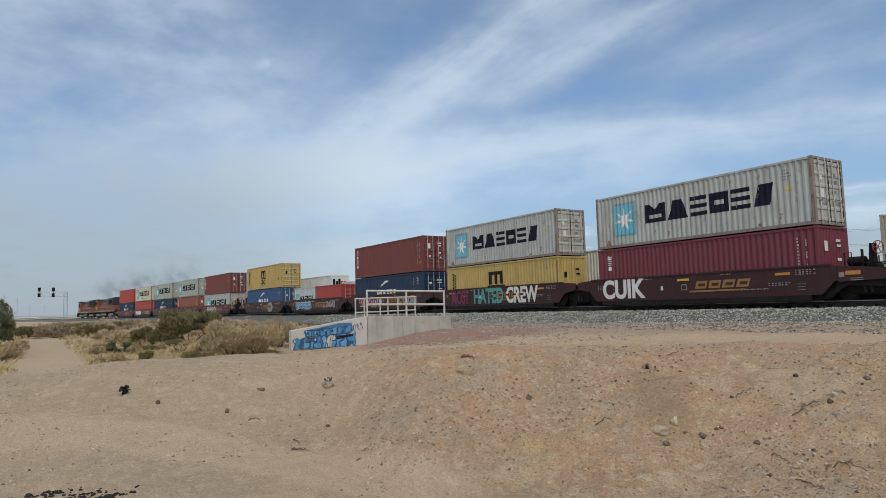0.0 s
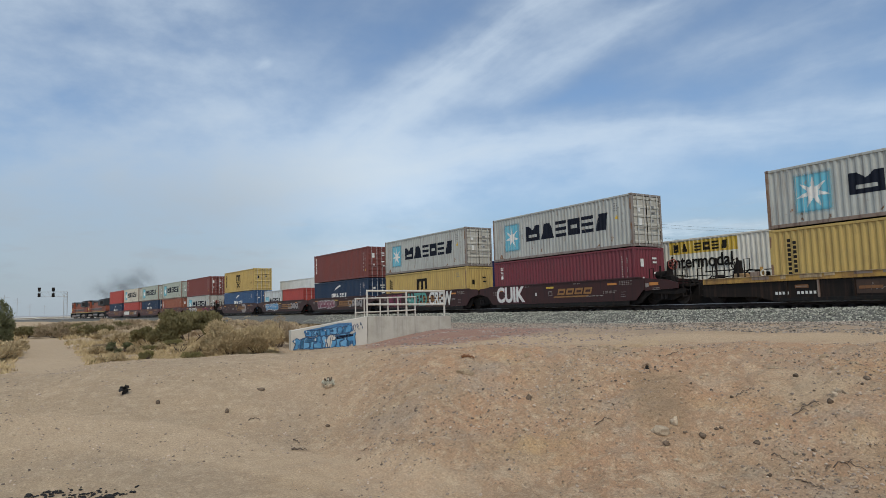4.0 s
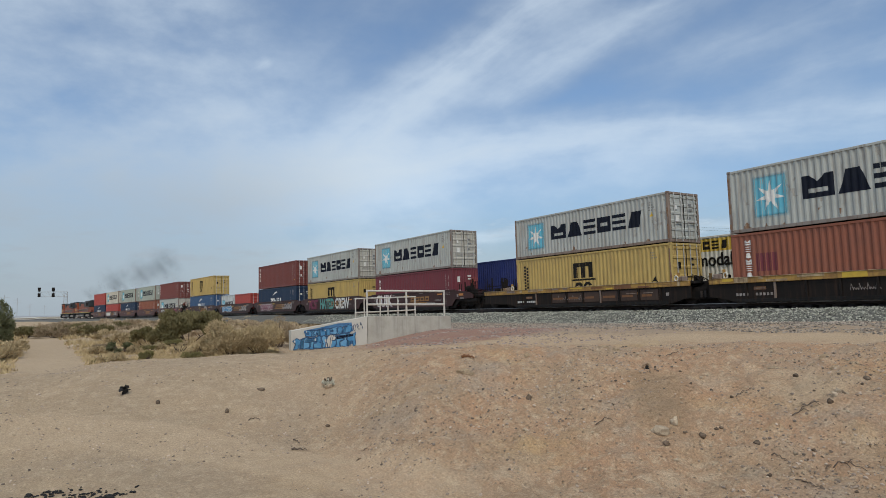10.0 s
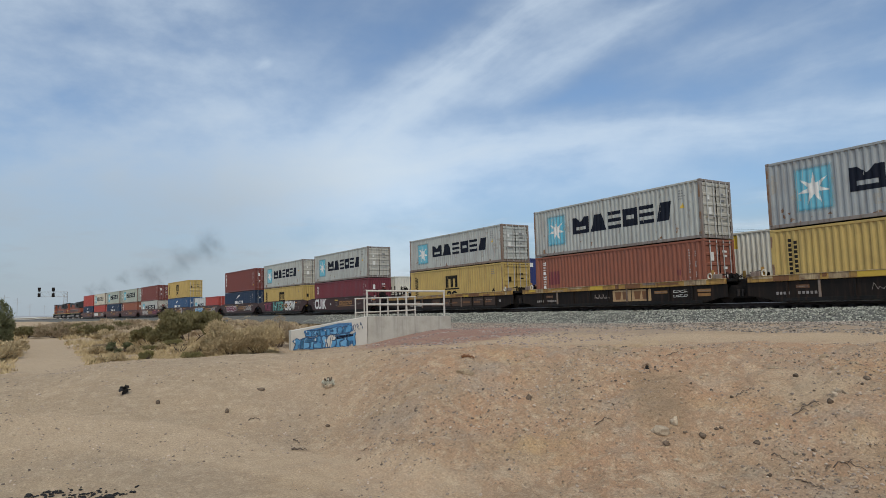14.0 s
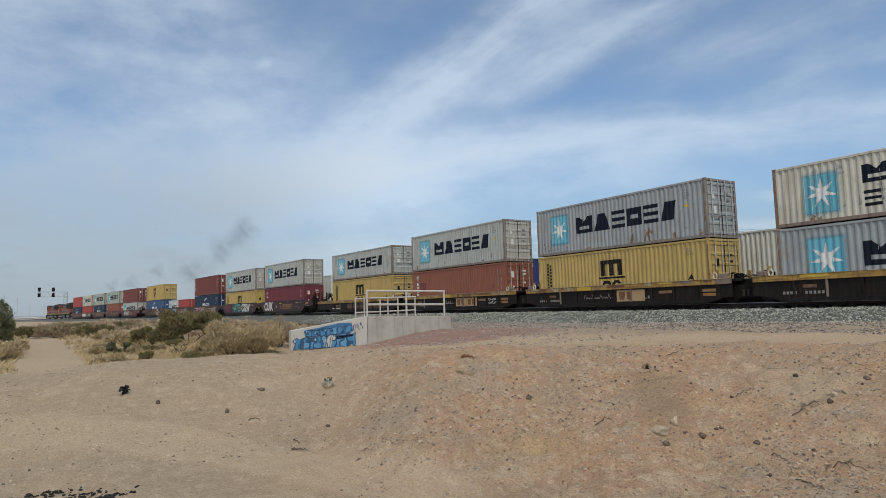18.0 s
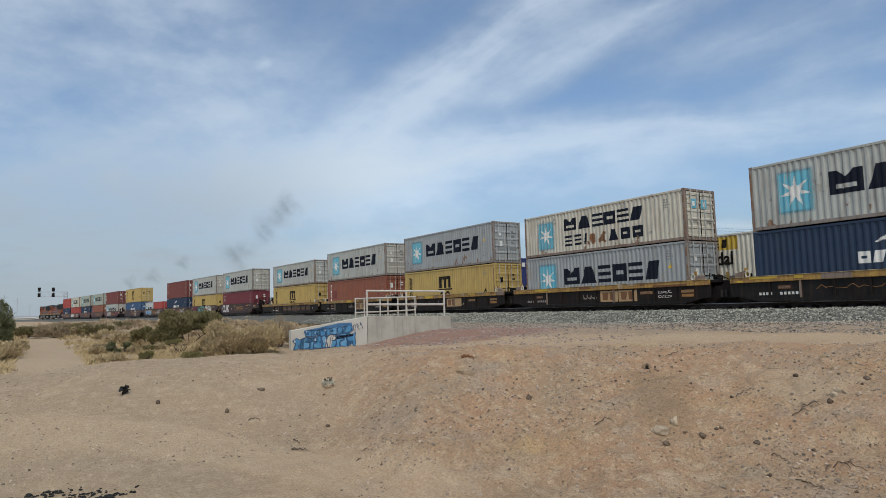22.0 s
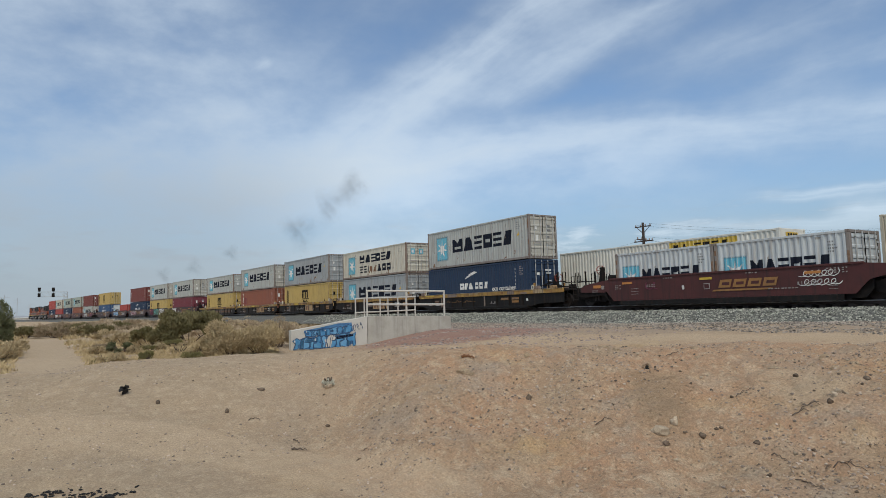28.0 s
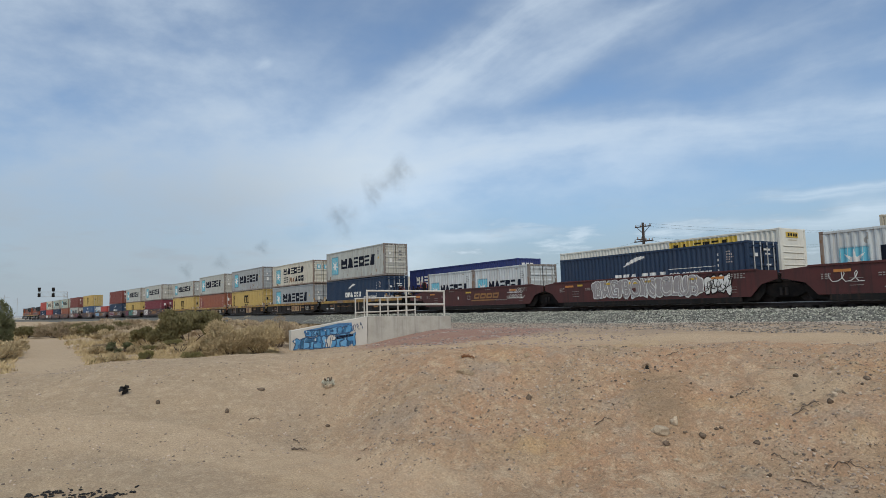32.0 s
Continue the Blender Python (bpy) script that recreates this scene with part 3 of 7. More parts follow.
def corrugated(L, z0, z1, y, out, pad=0.16):
    """A corrugated wall in x and z; out is -1 or 1 along y."""
    bm = bmesh.new()
    xs, k = [-L / 2 + pad], 0
    m = int((L - 2 * pad) / PERIOD)
    base = -m * PERIOD / 2
    for i in range(m + 1):
        for q in (0.0, 0.26, 0.50, 0.76):
            x = base + (i + q) * PERIOD
            if -L / 2 + pad < x < L / 2 - pad:
                xs.append(x)
    xs.append(L / 2 - pad)
    prev = None
    for x in xs:
        yy = y - out * DEPTH * wave(x - base)
        cur = (bm.verts.new((x, yy, z0)), bm.verts.new((x, yy, z1)))
        if prev:
            f = (prev[0], cur[0], cur[1], prev[1])
            bm.faces.new(f if out < 0 else f[::-1])
        prev = cur
    return bm, base


def painted(fn, x0, x1, z0, z1, y, base, step=0.045, whole=False):
    """A coat of paint on a corrugated wall facing -y, where fn(x, z) holds."""
    bm = bmesh.new()
    nx, nz_ = max(1, int(round((x1 - x0) / step))), max(1, int(round((z1 - z0) / step)))
    dx, dz = (x1 - x0) / nx, (z1 - z0) / nz_
    vs = {}

    def vert(i, j):
        if (i, j) not in vs:
            x = x0 + i * dx
            vs[i, j] = bm.verts.new((x, y + DEPTH * wave(x - base) - 0.006, z0 + j * dz))
        return vs[i, j]

    for i in range(nx):
        j = 0
        while j < nz_:
            if fn(x0 + (i + 0.5) * dx, z0 + (j + 0.5) * dz):
                k = j
                while not whole and k + 1 < nz_ and fn(x0 + (i + 0.5) * dx, z0 + (k + 1.5) * dz):
                    k += 1
                bm.faces.new((vert(i, j), vert(i + 1, j), vert(i + 1, k + 1), vert(i, k + 1)))
                j = k + 1
            else:
                j += 1
    return bm


def star(cx, cz, r):
    def fn(x, z):
        d, a = math.hypot(x - cx, z - cz), math.atan2(x - cx, z - cz)
        q = abs((a / (2 * math.pi / 7)) % 1.0 - 0.5) * 2
        return d < r * (0.36 + 0.66 * q ** 2.2)
    return fn


def soft_panel(parent, x0, x1, z0, z1, y, base, label, strength=1.0, edge=0.24):
    """A square of sprayed paint with soft edges on a corrugated wall."""
    x0, x1, z0, z1 = x0 - edge / 2, x1 + edge / 2, z0 - edge / 2, z1 + edge / 2
    nx, nz_ = int((x1 - x0) / 0.046), 18
    rows, soft = [], []
    for j in range(nz_ + 1):
        row = []
        for i in range(nx + 1):
            x, z = x0 + (x1 - x0) * i / nx, z0 + (z1 - z0) * j / nz_
            row.append((x, y + DEPTH * wave(x - base) - 0.005, z))
            d = min(x - x0, x1 - x, z - z0, z1 - z)
            soft.append(strength * smooth(0.0, edge, d))
        rows.append(row)
    ob = grid_mesh("star_panel", rows, "sky_blue_spray", smooth=False)
    ob.data.attributes.new("soft", "FLOAT", "POINT").data.foreach_set("value", soft)
    ob.parent = parent
    return tagged(ob, label)


def block_shapes(x, z, kind):
    """Plain shapes that stand for a trade mark's lettering; x and z run from 0 to 1."""
    slot = lambda a, b, c, d: a < x < b and c < z < d
    if kind == 0:                                   # block with a notch on top
        return z < 0.70 + abs(x - 0.5) * 1.2 and not slot(0.20, 0.80, 0.22, 0.42)
    if kind == 1:                                   # three bars
        return not 0.20 < z < 0.40 and not 0.60 < z < 0.80
    if kind == 2:                                   # tapering block
        return abs(x - 0.5) < 0.46 - 0.26 * z
    if kind == 3:                                   # block with a slot
        return not slot(0.24, 0.76, 0.40, 0.62)
    return abs(x - 0.5 - 0.22 * (z - 0.5)) < 0.36   # leaning block


def word(parent, xs, z0, h, mat, y, base, kinds=(0, 2, 1, 3, 1, 4), step=0.018, name="block"):
    for i, (a, b) in enumerate(xs):
        k = kinds[i % len(kinds)]
        fn = lambda x, z, a=a, b=b, k=k: block_shapes((x - a) / (b - a), (z - z0) / h, k)
        part(name, painted(fn, a, b, z0, z0 + h, y, base, step), mat, parent)


def rect(parent, name, x0, x1, z0, z1, mat, y, base, label=""):
    return part(name, painted(lambda x, z: True, x0, x1, z0, z1, y, base, 0.046), mat, parent, label)


def plate(parent, name, x0, x1, z0, z1, y, mat, t=0.012, label=""):
    return part(name, box(x0, y - t, z0, x1, y, z1), mat, parent, label)


def container(label, coat, L=12.19, H=2.896, doors=True, marks=None, end_coat=None, frame_coat=None, rust=None):
    c = thing("shipping_container", label, "container")
    W = HALF
    frame_coat = frame_coat or coat
    end_coat = end_coat or coat
    bm, base = corrugated(L, 0.16, H - 0.11, -W + 0.012, -1)
    side = part("side_wall", bm, coat, c)
    part("side_wall", corrugated(L, 0.16, H - 0.11, W - 0.012, 1)[0], coat, c)
    part("roof", box(-L / 2 + 0.1, -W + 0.05, H - 0.05, L / 2 - 0.1, W - 0.05, H - 0.02), coat, c)
    part("floor", box(-L / 2 + 0.1, -W + 0.05, 0.08, L / 2 - 0.1, W - 0.05, 0.14), "steel_dark", c)
    for s in (-1, 1):
        part("bottom_rail", box(-L / 2 + 0.17, s * W - 0.03 * (s + 1), 0.02, L / 2 - 0.17, s * W - 0.03 * (s - 1), 0.17, 0.01), frame_coat, c)
        part("top_rail", box(-L / 2 + 0.17, s * W - 0.03 * (s + 1), H - 0.12, L / 2 - 0.17, s * W - 0.03 * (s - 1), H - 0.015, 0.01), coat, c)
    post = box(-0.08, -0.08, 0.118, 0.08, 0.08, H - 0.118, 0.02)
    casting = box(-0.089, -0.081, 0.0, 0.089, 0.081, 0.118, 0.012)
    p0 = part("corner_post", post, frame_coat, c)
    k0 = part("corner_casting", casting, frame_coat, c)
    first = True
    for sx in (-1, 1):
        for sy in (-1, 1):
            q = p0 if first else new("corner_post", p0.data)
            q.parent, q.location = c, (sx * (L / 2 - 0.08), sy * (W - 0.08), 0)
            for zz in (0.0, H - 0.118):
                k = k0 if first and zz == 0 else new("corner_casting", k0.data)
                k.parent, k.location = c, (sx * (L / 2 - 0.089), sy * (W - 0.081), zz)
            first = False
    # leading end: a plain ribbed wall
    for sx in ((-1,) if doors else (-1, 1)):
        bm = bmesh.new()
        ys = [-W + 0.16 + i * (2 * W - 0.32) / 36 for i in range(37)]
        prev = None
        for i, yy in enumerate(ys):
            xx = sx * (L / 2 - 0.02 - 0.035 * (1 if (i // 2) % 2 else 0))
            cur = (bm.verts.new((xx, yy, 0.15)), bm.verts.new((xx, yy, H - 0.1)))
            if prev:
                f = (prev[0], cur[0], cur[1], prev[1])
                bm.faces.new(f if sx > 0 else f[::-1])
            prev = cur
        part("end_wall", bm, end_coat, c)
        part("end_sill", box(min(sx * (L / 2 - 0.1), sx * L / 2), -W + 0.16, 0.02, max(sx * (L / 2 - 0.1), sx * L / 2), W - 0.16, 0.16), frame_coat, c)
        part("end_header", box(min(sx * (L / 2 - 0.1), sx * L / 2), -W + 0.16, H - 0.11, max(sx * (L / 2 - 0.1), sx * L / 2), W - 0.16, H - 0.01), frame_coat, c)
    if doors == "panel":
        X = L / 2
        part("end_panel", box(X - 0.06, -W + 0.165, 0.02, X - 0.015, W - 0.165, H - 0.01, 0.02), end_coat, c)
    elif doors:
        X = L / 2
        part("end_sill", box(X - 0.12, -W + 0.16, 0.02, X - 0.01, W - 0.16, 0.16), frame_coat, c)
        part("end_header", box(X - 0.12, -W + 0.16, H - 0.12, X - 0.01, W - 0.16, H - 0.01), frame_coat, c)
        for s in (-1, 1):
            y0, y1 = (-W + 0.165, -0.012) if s < 0 else (0.012, W - 0.165)
            bm = bmesh.new()
            zs, k = [0.18], 5
            for i in range(k):
                a = 0.24 + i * (H - 0.50) / k
                zs += [a + 0.05, a + 0.09, a + (H - 0.5) / k - 0.09, a + (H - 0.5) / k - 0.05]
            zs.append(H - 0.14)
            prev = None
            for i, z in enumerate(zs):
                xx = X - 0.025 - (0.030 if i % 4 in (2, 3) and 0 < i < len(zs) - 1 else 0.0)
                cur = (bm.verts.new((xx, y0, z)), bm.verts.new((xx, y1, z)))
                if prev:
                    bm.faces.new((prev[0], prev[1], cur[1], cur[0]))
                prev = cur
            dr = part("door", bm, end_coat, c)
            seal = box(X - 0.03, y0 - 0.004, 0.165, X - 0.016, y0 + 0.010, H - 0.125)
            box(X - 0.03, y1 - 0.010, 0.165, X - 0.016, y1 + 0.004, H - 0.125, 0, seal)
            box(X - 0.03, y0, 0.165, X - 0.016, y1, 0.185, 0, seal)
            box(X - 0.03, y0, H - 0.145, X - 0.016, y1, H - 0.125, 0, seal)
            part("gasket", seal, "steel_dark", dr)
            for fr in (0.27, 0.78):
                yy = y0 + (y1 - y0) * fr
                part("locking_bar", tube([(X + 0.014, yy, 0.06), (X + 0.014, yy, H - 0.05)], 0.026, 6), "bar_steel", dr)
                for zc in (0.22, H * 0.36, H - 0.24):
                    part("bracket", box(X - 0.02, yy - 0.06, zc - 0.035, X + 0.045, yy + 0.06, zc + 0.035), end_coat, dr)
            part("handle", box(X + 0.02, y0 + 0.25, 1.02, X + 0.045, y0 + 0.85, 1.06), "silver_mark", dr)
            for zc in (0.35, 0.95, 1.75, H - 0.45):
                yy = y0 - 0.03 if s < 0 else y1 - 0.02
                part("hinge", box(X - 0.03, yy, zc - 0.05, X + 0.005, yy + 0.05, zc + 0.05), end_coat, dr)
    if marks:
        marks(c, L, H, -W + 0.012, base)
    if rust:
        q = len(label) * 1.7 + H
        fn = lambda x, z: nz(x, z * 0.35, 2.6, q) + 0.5 * nz(x, z, 6.0, q) > 0.30 + 0.55 * z
        tagged(part("rust_stain", painted(fn, -L / 2 + 0.2, L / 2 - 0.2, 0.17, 0.85, -W + 0.013, base, 0.046), rust, c), "rust stains along the lower edge", kind="stuff")
        fn = lambda x, z: nz(x * 1.3, z * 0.5, 1.6, q + 5) + 0.6 * nz(x, z, 5.0, q) > 0.60
        if coat != "yellow_paint":
            tagged(part("scrape", painted(fn, -L / 2 + 0.2, L / 2 - 0.2, 0.5, H - 0.2, -W + 0.0135, base, 0.046), "scraped", c), "faint scrapes and scuffs", kind="stuff")
        for sx in (-1, 1):
            runs = bmesh.new()
            for z in np.arange(0.2, H - 0.4, 0.12):
                if nz(z, sx, 1.7, q) > -0.1:
                    box(sx * (L / 2 - 0.08) - 0.06, -W - 0.003, z, sx * (L / 2 - 0.08) + 0.05 * nz(z, 1.0, 3.0, q) + 0.03, -W + 0.01, z + 0.12, 0, runs)
            tagged(part("rust_run", runs, rust, c), kind="stuff")
    c["L"] = L
    return c


def small_marks(c, H, y, base, x, mat, n=5, pitch=0.22, w=0.30):
    """Rows of small unreadable lettering, as bars."""
    spots = []
    for i in range(n):
        for q in range(3 + (i * 7) % 3):
            spots.append((x - w / 2 + q * 0.085, H - 0.47 - i * pitch * 0.6))
    inside = lambda u, v: any(a < u < a + 0.05 and b < v < b + 0.07 for a, b in spots)
    tagged(part("small_print", painted(inside, x - w / 2, x - w / 2 + 0.5, H - 0.48 - n * pitch * 0.6, H - 0.38, y, base, 0.0166), "small_print" if mat != "white_mark" else "faint_print", c), "small unreadable lettering", kind="stuff")


def text_mesh(name, words, size, depth, mat, parent, m, label="", fat=0.0):
    cu = bpy.data.curves.new(name, "FONT")
    cu.body, cu.size, cu.extrude, cu.offset, cu.align_x = words, size, depth, fat, "LEFT"
    ob = bpy.data.objects.new(name, cu)
    scene.collection.objects.link(ob)
    dg = bpy.context.evaluated_depsgraph_get()
    me = bpy.data.meshes.new_from_object(ob.evaluated_get(dg))
    bpy.data.objects.remove(ob)
    me.materials.clear()
    me.materials.append(M[mat])
    o = new(name, me)
    o.parent, o.matrix_basis = parent, m
    if label:
        tagged(o, label)
    return o


def marks_grey(c, L, H, y, base):
    k = H / 2.896
    soft_panel(c, -4.80, -3.36, 0.64 * k, 2.36 * k, y, base, "sky-blue square mark with soft edges")
    part("star", painted(star(-4.08, 1.50 * k, 0.68), -4.80, -3.36, 0.7 * k, 2.3 * k, y - 0.004, base, 0.024, True), "white_mark", c, "white seven-pointed star")
    word(c, [(-2.68, -1.38), (-1.28, 0.02), (0.10, 1.05), (1.15, 2.18), (2.28, 3.26), (3.40, 4.40)], 1.10 * k, 0.96 * k, "navy_mark", y, base)
    small_marks(c, H, y, base, 4.95, "navy_mark", 4)
    part("warning_mark", painted(lambda x, z: z < 1.84 * k - abs(x - 5.0) * 1.7, 4.86, 5.14, 1.6 * k, 1.84 * k, y, base, 0.04), "yellow_mark", c)
    X = L / 2
    for yy, zz, a, b in ((-0.62, 2.0, 0.16, 0.2), (-0.55, 1.35, 0.22, 0.35), (0.45, 2.2, 0.3, 0.12), (0.5, 1.9, 0.34, 0.1), (0.4, 1.45, 0.3, 0.1)):
        part("door_marking", box(X - 0.02, yy - a / 2, zz * k - b / 2, X - 0.008, yy + a / 2, zz * k + b / 2), "white_mark" if yy < 0 else "small_print", c)


def marks_small_star(c, L, H, y, base):
    soft_panel(c, -5.35, -4.25, 0.75, 1.85, y, base, "sky-blue square mark with soft edges", 1.0, 0.16)
    part("star", painted(star(-4.80, 1.30, 0.50), -5.35, -4.25, 0.75, 1.85, y - 0.004, base, 0.024, True), "white_mark", c, "white seven-pointed star")
    word(c, [(-3.85, -2.75), (-2.65, -1.55), (-1.45, -0.55), (-0.45, 0.5), (0.6, 1.6), (1.7, 2.7)], 1.0, 0.85, "navy_mark", y, base)
    small_marks(c, H, y, base, 4.95, "navy_mark", 4)


def marks_cream(c, L, H, y, base):
    soft_panel(c, -4.80, -3.40, 0.42, 2.06, y, base, "faded sky-blue square mark", 0.85)
    part("star", painted(star(-4.10, 1.26, 0.62), -4.80, -3.40, 0.5, 2.0, y - 0.004, base, 0.024, True), "white_mark", c, "white seven-pointed star")
    word(c, [(-2.50, -1.45), (-1.36, -0.28), (-0.20, 0.62), (0.70, 1.58), (1.66, 2.50), (2.58, 3.46)], 1.38, 0.72, "navy_mark", y, base)
    word(c, [(-2.48, -1.86), (-1.66, -1.10), (-0.88, -0.60), (1.00, 1.72), (1.90, 2.52), (2.72, 3.42)], 0.46, 0.62, "navy_mark", y, base, (1, 1, 4, 2, 3, 3))
    part("rust_patch", painted(lambda x, z: nz(x, z, 2.4, 3.0) > 0.12, -0.6, 0.9, 0.4, 1.2, y - 0.002, base, 0.05), "rust_sheet", c, "scraped rusty patch")
    small_marks(c, H, y, base, 4.95, "navy_mark", 4)
    X = L / 2
    for yy in (-0.55, 0.3):
        part("door_mark", box(X - 0.02, yy - 0.22, 1.62, X - 0.008, yy + 0.22, 2.08), "sky_blue_mark", c)
        part("door_star", box(X - 0.02, yy - 0.10, 1.73, X - 0.004, yy + 0.10, 1.97), "white_mark", c)


def marks_yellow(c, L, H, y, base):
    # three uprights under a bar, over a rule and two rounded blocks
    def arch(x, z):
        q = (x + 0.88) / 1.52
        return z > 2.08 or (q < 0.22 or 0.39 < q < 0.61 or q > 0.78)
    part("emblem_upper", painted(arch, -0.88, 0.64, 1.44, 2.32, y, base, 0.04), "black_mark", c)
    rect(c, "emblem_rule", -1.08, 0.84, 1.28, 1.38, "black_mark", y, base)

    def rounds(x, z):
        for cx in (-0.48, 0.24):
            d = math.hypot((x - cx) / 0.34, (z - 0.88) / 0.32)
            if 0.45 < d < 1.0 and not (cx > 0 and x > cx + 0.2 and abs(z - 0.88) < 0.12):
                return True
        return False
    part("emblem_lower", painted(rounds, -0.9, 0.7, 0.52, 1.22, y, base, 0.04), "black_mark", c)
    for i in range(9):
        rect(c, "marking", -5.32, -5.20, 2.30 - i * 0.2, 2.44 - i * 0.2, "black_mark", y, base)
    for i in range(7):
        rect(c, "marking", -5.08, -4.96, 2.20 - i * 0.2, 2.34 - i * 0.2, "black_mark", y, base)
    small_marks(c, H, y, base, 4.95, "black_mark", 3)
    part("warning_mark", painted(lambda x, z: z < 1.2 - abs(x - 5.0) * 1.7 and z > 0.98 or abs(z - (1.2 - abs(x - 5.0) * 1.7)) < 0.05, 4.80, 5.2, 0.9, 1.24, y, base, 0.03), "black_mark", c)
    X = L / 2
    for yy, zz, a, b in ((-0.6, 1.75, 0.22, 0.34), (0.4, 2.1, 0.3, 0.10), (0.45, 1.8, 0.3, 0.10)):
        part("door_marking", box(X - 0.02, yy - a / 2, zz - b / 2, X - 0.008, yy + a / 2, zz + b / 2), "black_mark", c)


def marks_column(pos, z0, n, mat="white_mark", extra=True):
    def fn(c, L, H, y, base):
        for i in range(n):
            z = z0 - i * 0.29
            word(c, [(pos - 0.15, pos + 0.15)], z, 0.22, mat, y, base, (i % 3,), step=0.03, name="marking")
        if extra:
            columns = bmesh.new()
            for i in range(14):
                if i != 9:
                    box(5.20, y - 0.012, H - 0.52 - i * 0.135, 5.255 + 0.015 * (i % 3), y - 0.002, H - 0.45 - i * 0.135, 0, columns)
                if i % 5 < 3:
                    box(5.56, y - 0.012, H - 0.62 - i * 0.10, 5.61 + 0.015 * (i % 2), y - 0.002, H - 0.56 - i * 0.10, 0, columns)
            tagged(part("small_print", columns, "faint_print", c), "small unreadable lettering in two upright columns", kind="stuff")
            part("warning_mark", painted(lambda x, z: z < 0.90 - abs(x - 5.60) * 1.7, 5.46, 5.74, 0.66, 0.90, y, base, 0.03), "yellow_mark", c)
            X = L / 2
            for yy, zz, a, b in ((-0.6, 2.05, 0.24, 0.42), (0.4, 2.3, 0.34, 0.10), (0.42, 2.08, 0.30, 0.10), (0.4, 1.5, 0.3, 0.12), (-0.55, 1.2, 0.14, 0.16), (0.5, 1.1, 0.16, 0.16)):
                part("door_marking", box(X - 0.02, yy - a / 2, zz - b / 2, X - 0.006, yy + a / 2, zz + b / 2), "white_mark", c)
    return fn


def marks_rust(c, L, H, y, base):
    marks_column(-5.30, 2.35, 6)(c, L, H, y, base)
    rect(c, "repaired_patch", -4.95, -3.95, 1.15, 1.95, "maroon_paint", y + 0.004, base, "darker repaired patch")
    rect(c, "repaired_patch", 4.46, 4.68, 1.20, 1.48, "maroon_paint", y + 0.004, base)


def marks_blue(c, L, H, y, base):
    low = 0.22 if H < 2.7 else 0.0
    # a rising swoosh over two groups of blocks, and a small line of lettering
    def swoosh(x, z):
        q = min(max((x + 1.16) / 1.42, 0.0), 1.0)
        return abs(z + 0.5 * low - (1.98 + 0.40 * math.sin(q * 1.6))) < 0.02 + 0.26 * q * (1.12 - q)
    part("emblem", painted(swoosh, -1.16, 0.26, 1.70, 2.6, y, base, 0.035), "white_mark", c, "white swoosh")
    word(c, [(-1.80, -1.36), (-1.30, -0.80), (-0.74, -0.22), (0.02, 0.46), (0.54, 0.98), (1.06, 1.60)], 1.20 - low, 0.46, "white_mark", y, base, (3, 4, 2, 3, 3, 4), step=0.018)
    if H > 2.892:
        text_mesh("lettering", "eco container", 0.45, 0.003, "white_mark", c, Matrix.Translation((2.05, y - 0.008, 1.00)) @ Euler((radians(90), 0, 0)).to_matrix().to_4x4(), "white lettering", 0.008)
    if H < 2.7:
        rect(c, "lettering_rule", 1.72, 4.35, 1.04, 1.07, "white_mark", y, base)
        rect(c, "lettering_rule", 1.72, 4.40, 1.52, 1.55, "white_mark", y, base)
        text_mesh("lettering", "eco container", 0.44, 0.003, "white_mark", c, Matrix.Translation((1.80, y - 0.008, 1.14)) @ Matrix.Diagonal((0.98, 1, 1, 1)) @ Euler((radians(90), 0, 0)).to_matrix().to_4x4(), "white lettering", 0.008)
    for i in range(7):
        rect(c, "marking", 4.52, 4.60, H - 0.60 - i * 0.25, H - 0.48 - i * 0.25, "white_mark", y, base)
    small_marks(c, H, y, base, 5.1, "white_mark", 5, 0.2, 0.26)
    X = L / 2
    for yy, zz, a, b in ((-0.55, 1.95, 0.22, 0.16), (-0.5, 1.0, 0.3, 0.34), (0.3, 2.2, 0.5, 0.09), (0.35, 2.0, 0.4, 0.07), (0.4, 1.5, 0.36, 0.07), (0.5, 1.0, 0.3, 0.2)):
        part("door_marking", box(X - 0.02, yy - a / 2, zz - b / 2, X - 0.006, yy + a / 2, zz + b / 2), "white_mark", c)


def marks_grey20(c, L, H, y, base):
    soft_panel(c, -2.55, -1.45, 0.62, 1.85, y, base, "sky-blue square mark with soft edges", 1.0, 0.16)
    part("star", painted(star(-2.0, 1.2, 0.52), -2.55, -1.45, 0.7, 1.8, y - 0.004, base, 0.024, True), "white_mark", c, "white seven-pointed star")
    xs, x = [], -1.25
    for w in (0.58, 0.54, 0.46, 0.48, 0.48, 0.48):
        xs.append((x, x + w))
        x += w + 0.09
    word(c, xs, 0.92, 0.74, "navy_mark", y, base)
    small_marks(c, H, y, base, 2.3, "navy_mark", 4)


TRAIN = []                    # things that go with the train: thing, place along it, height over the rail


def ride(ob, u, z, n=0.0):
    TRAIN.append((ob, u, z, n))
    ob.matrix_basis = on_line(u, n, RAIL_Z + z)
    return ob


FLOOR = 0.22                  # a well's floor over the rail
proto = {}


def load(kind, u, z, label="", group="containers on the train"):
    """Put a container of that kind, built once, on the train with its middle at u."""
    make, text = KINDS[kind]
    if kind not in proto:
        proto[kind] = ob = make(text)
    else:
        ob = copy_thing(proto[kind], pose(0, 0, 0))
    tagged(ob, label or text, "container", group)
    return ride(ob, u, z)


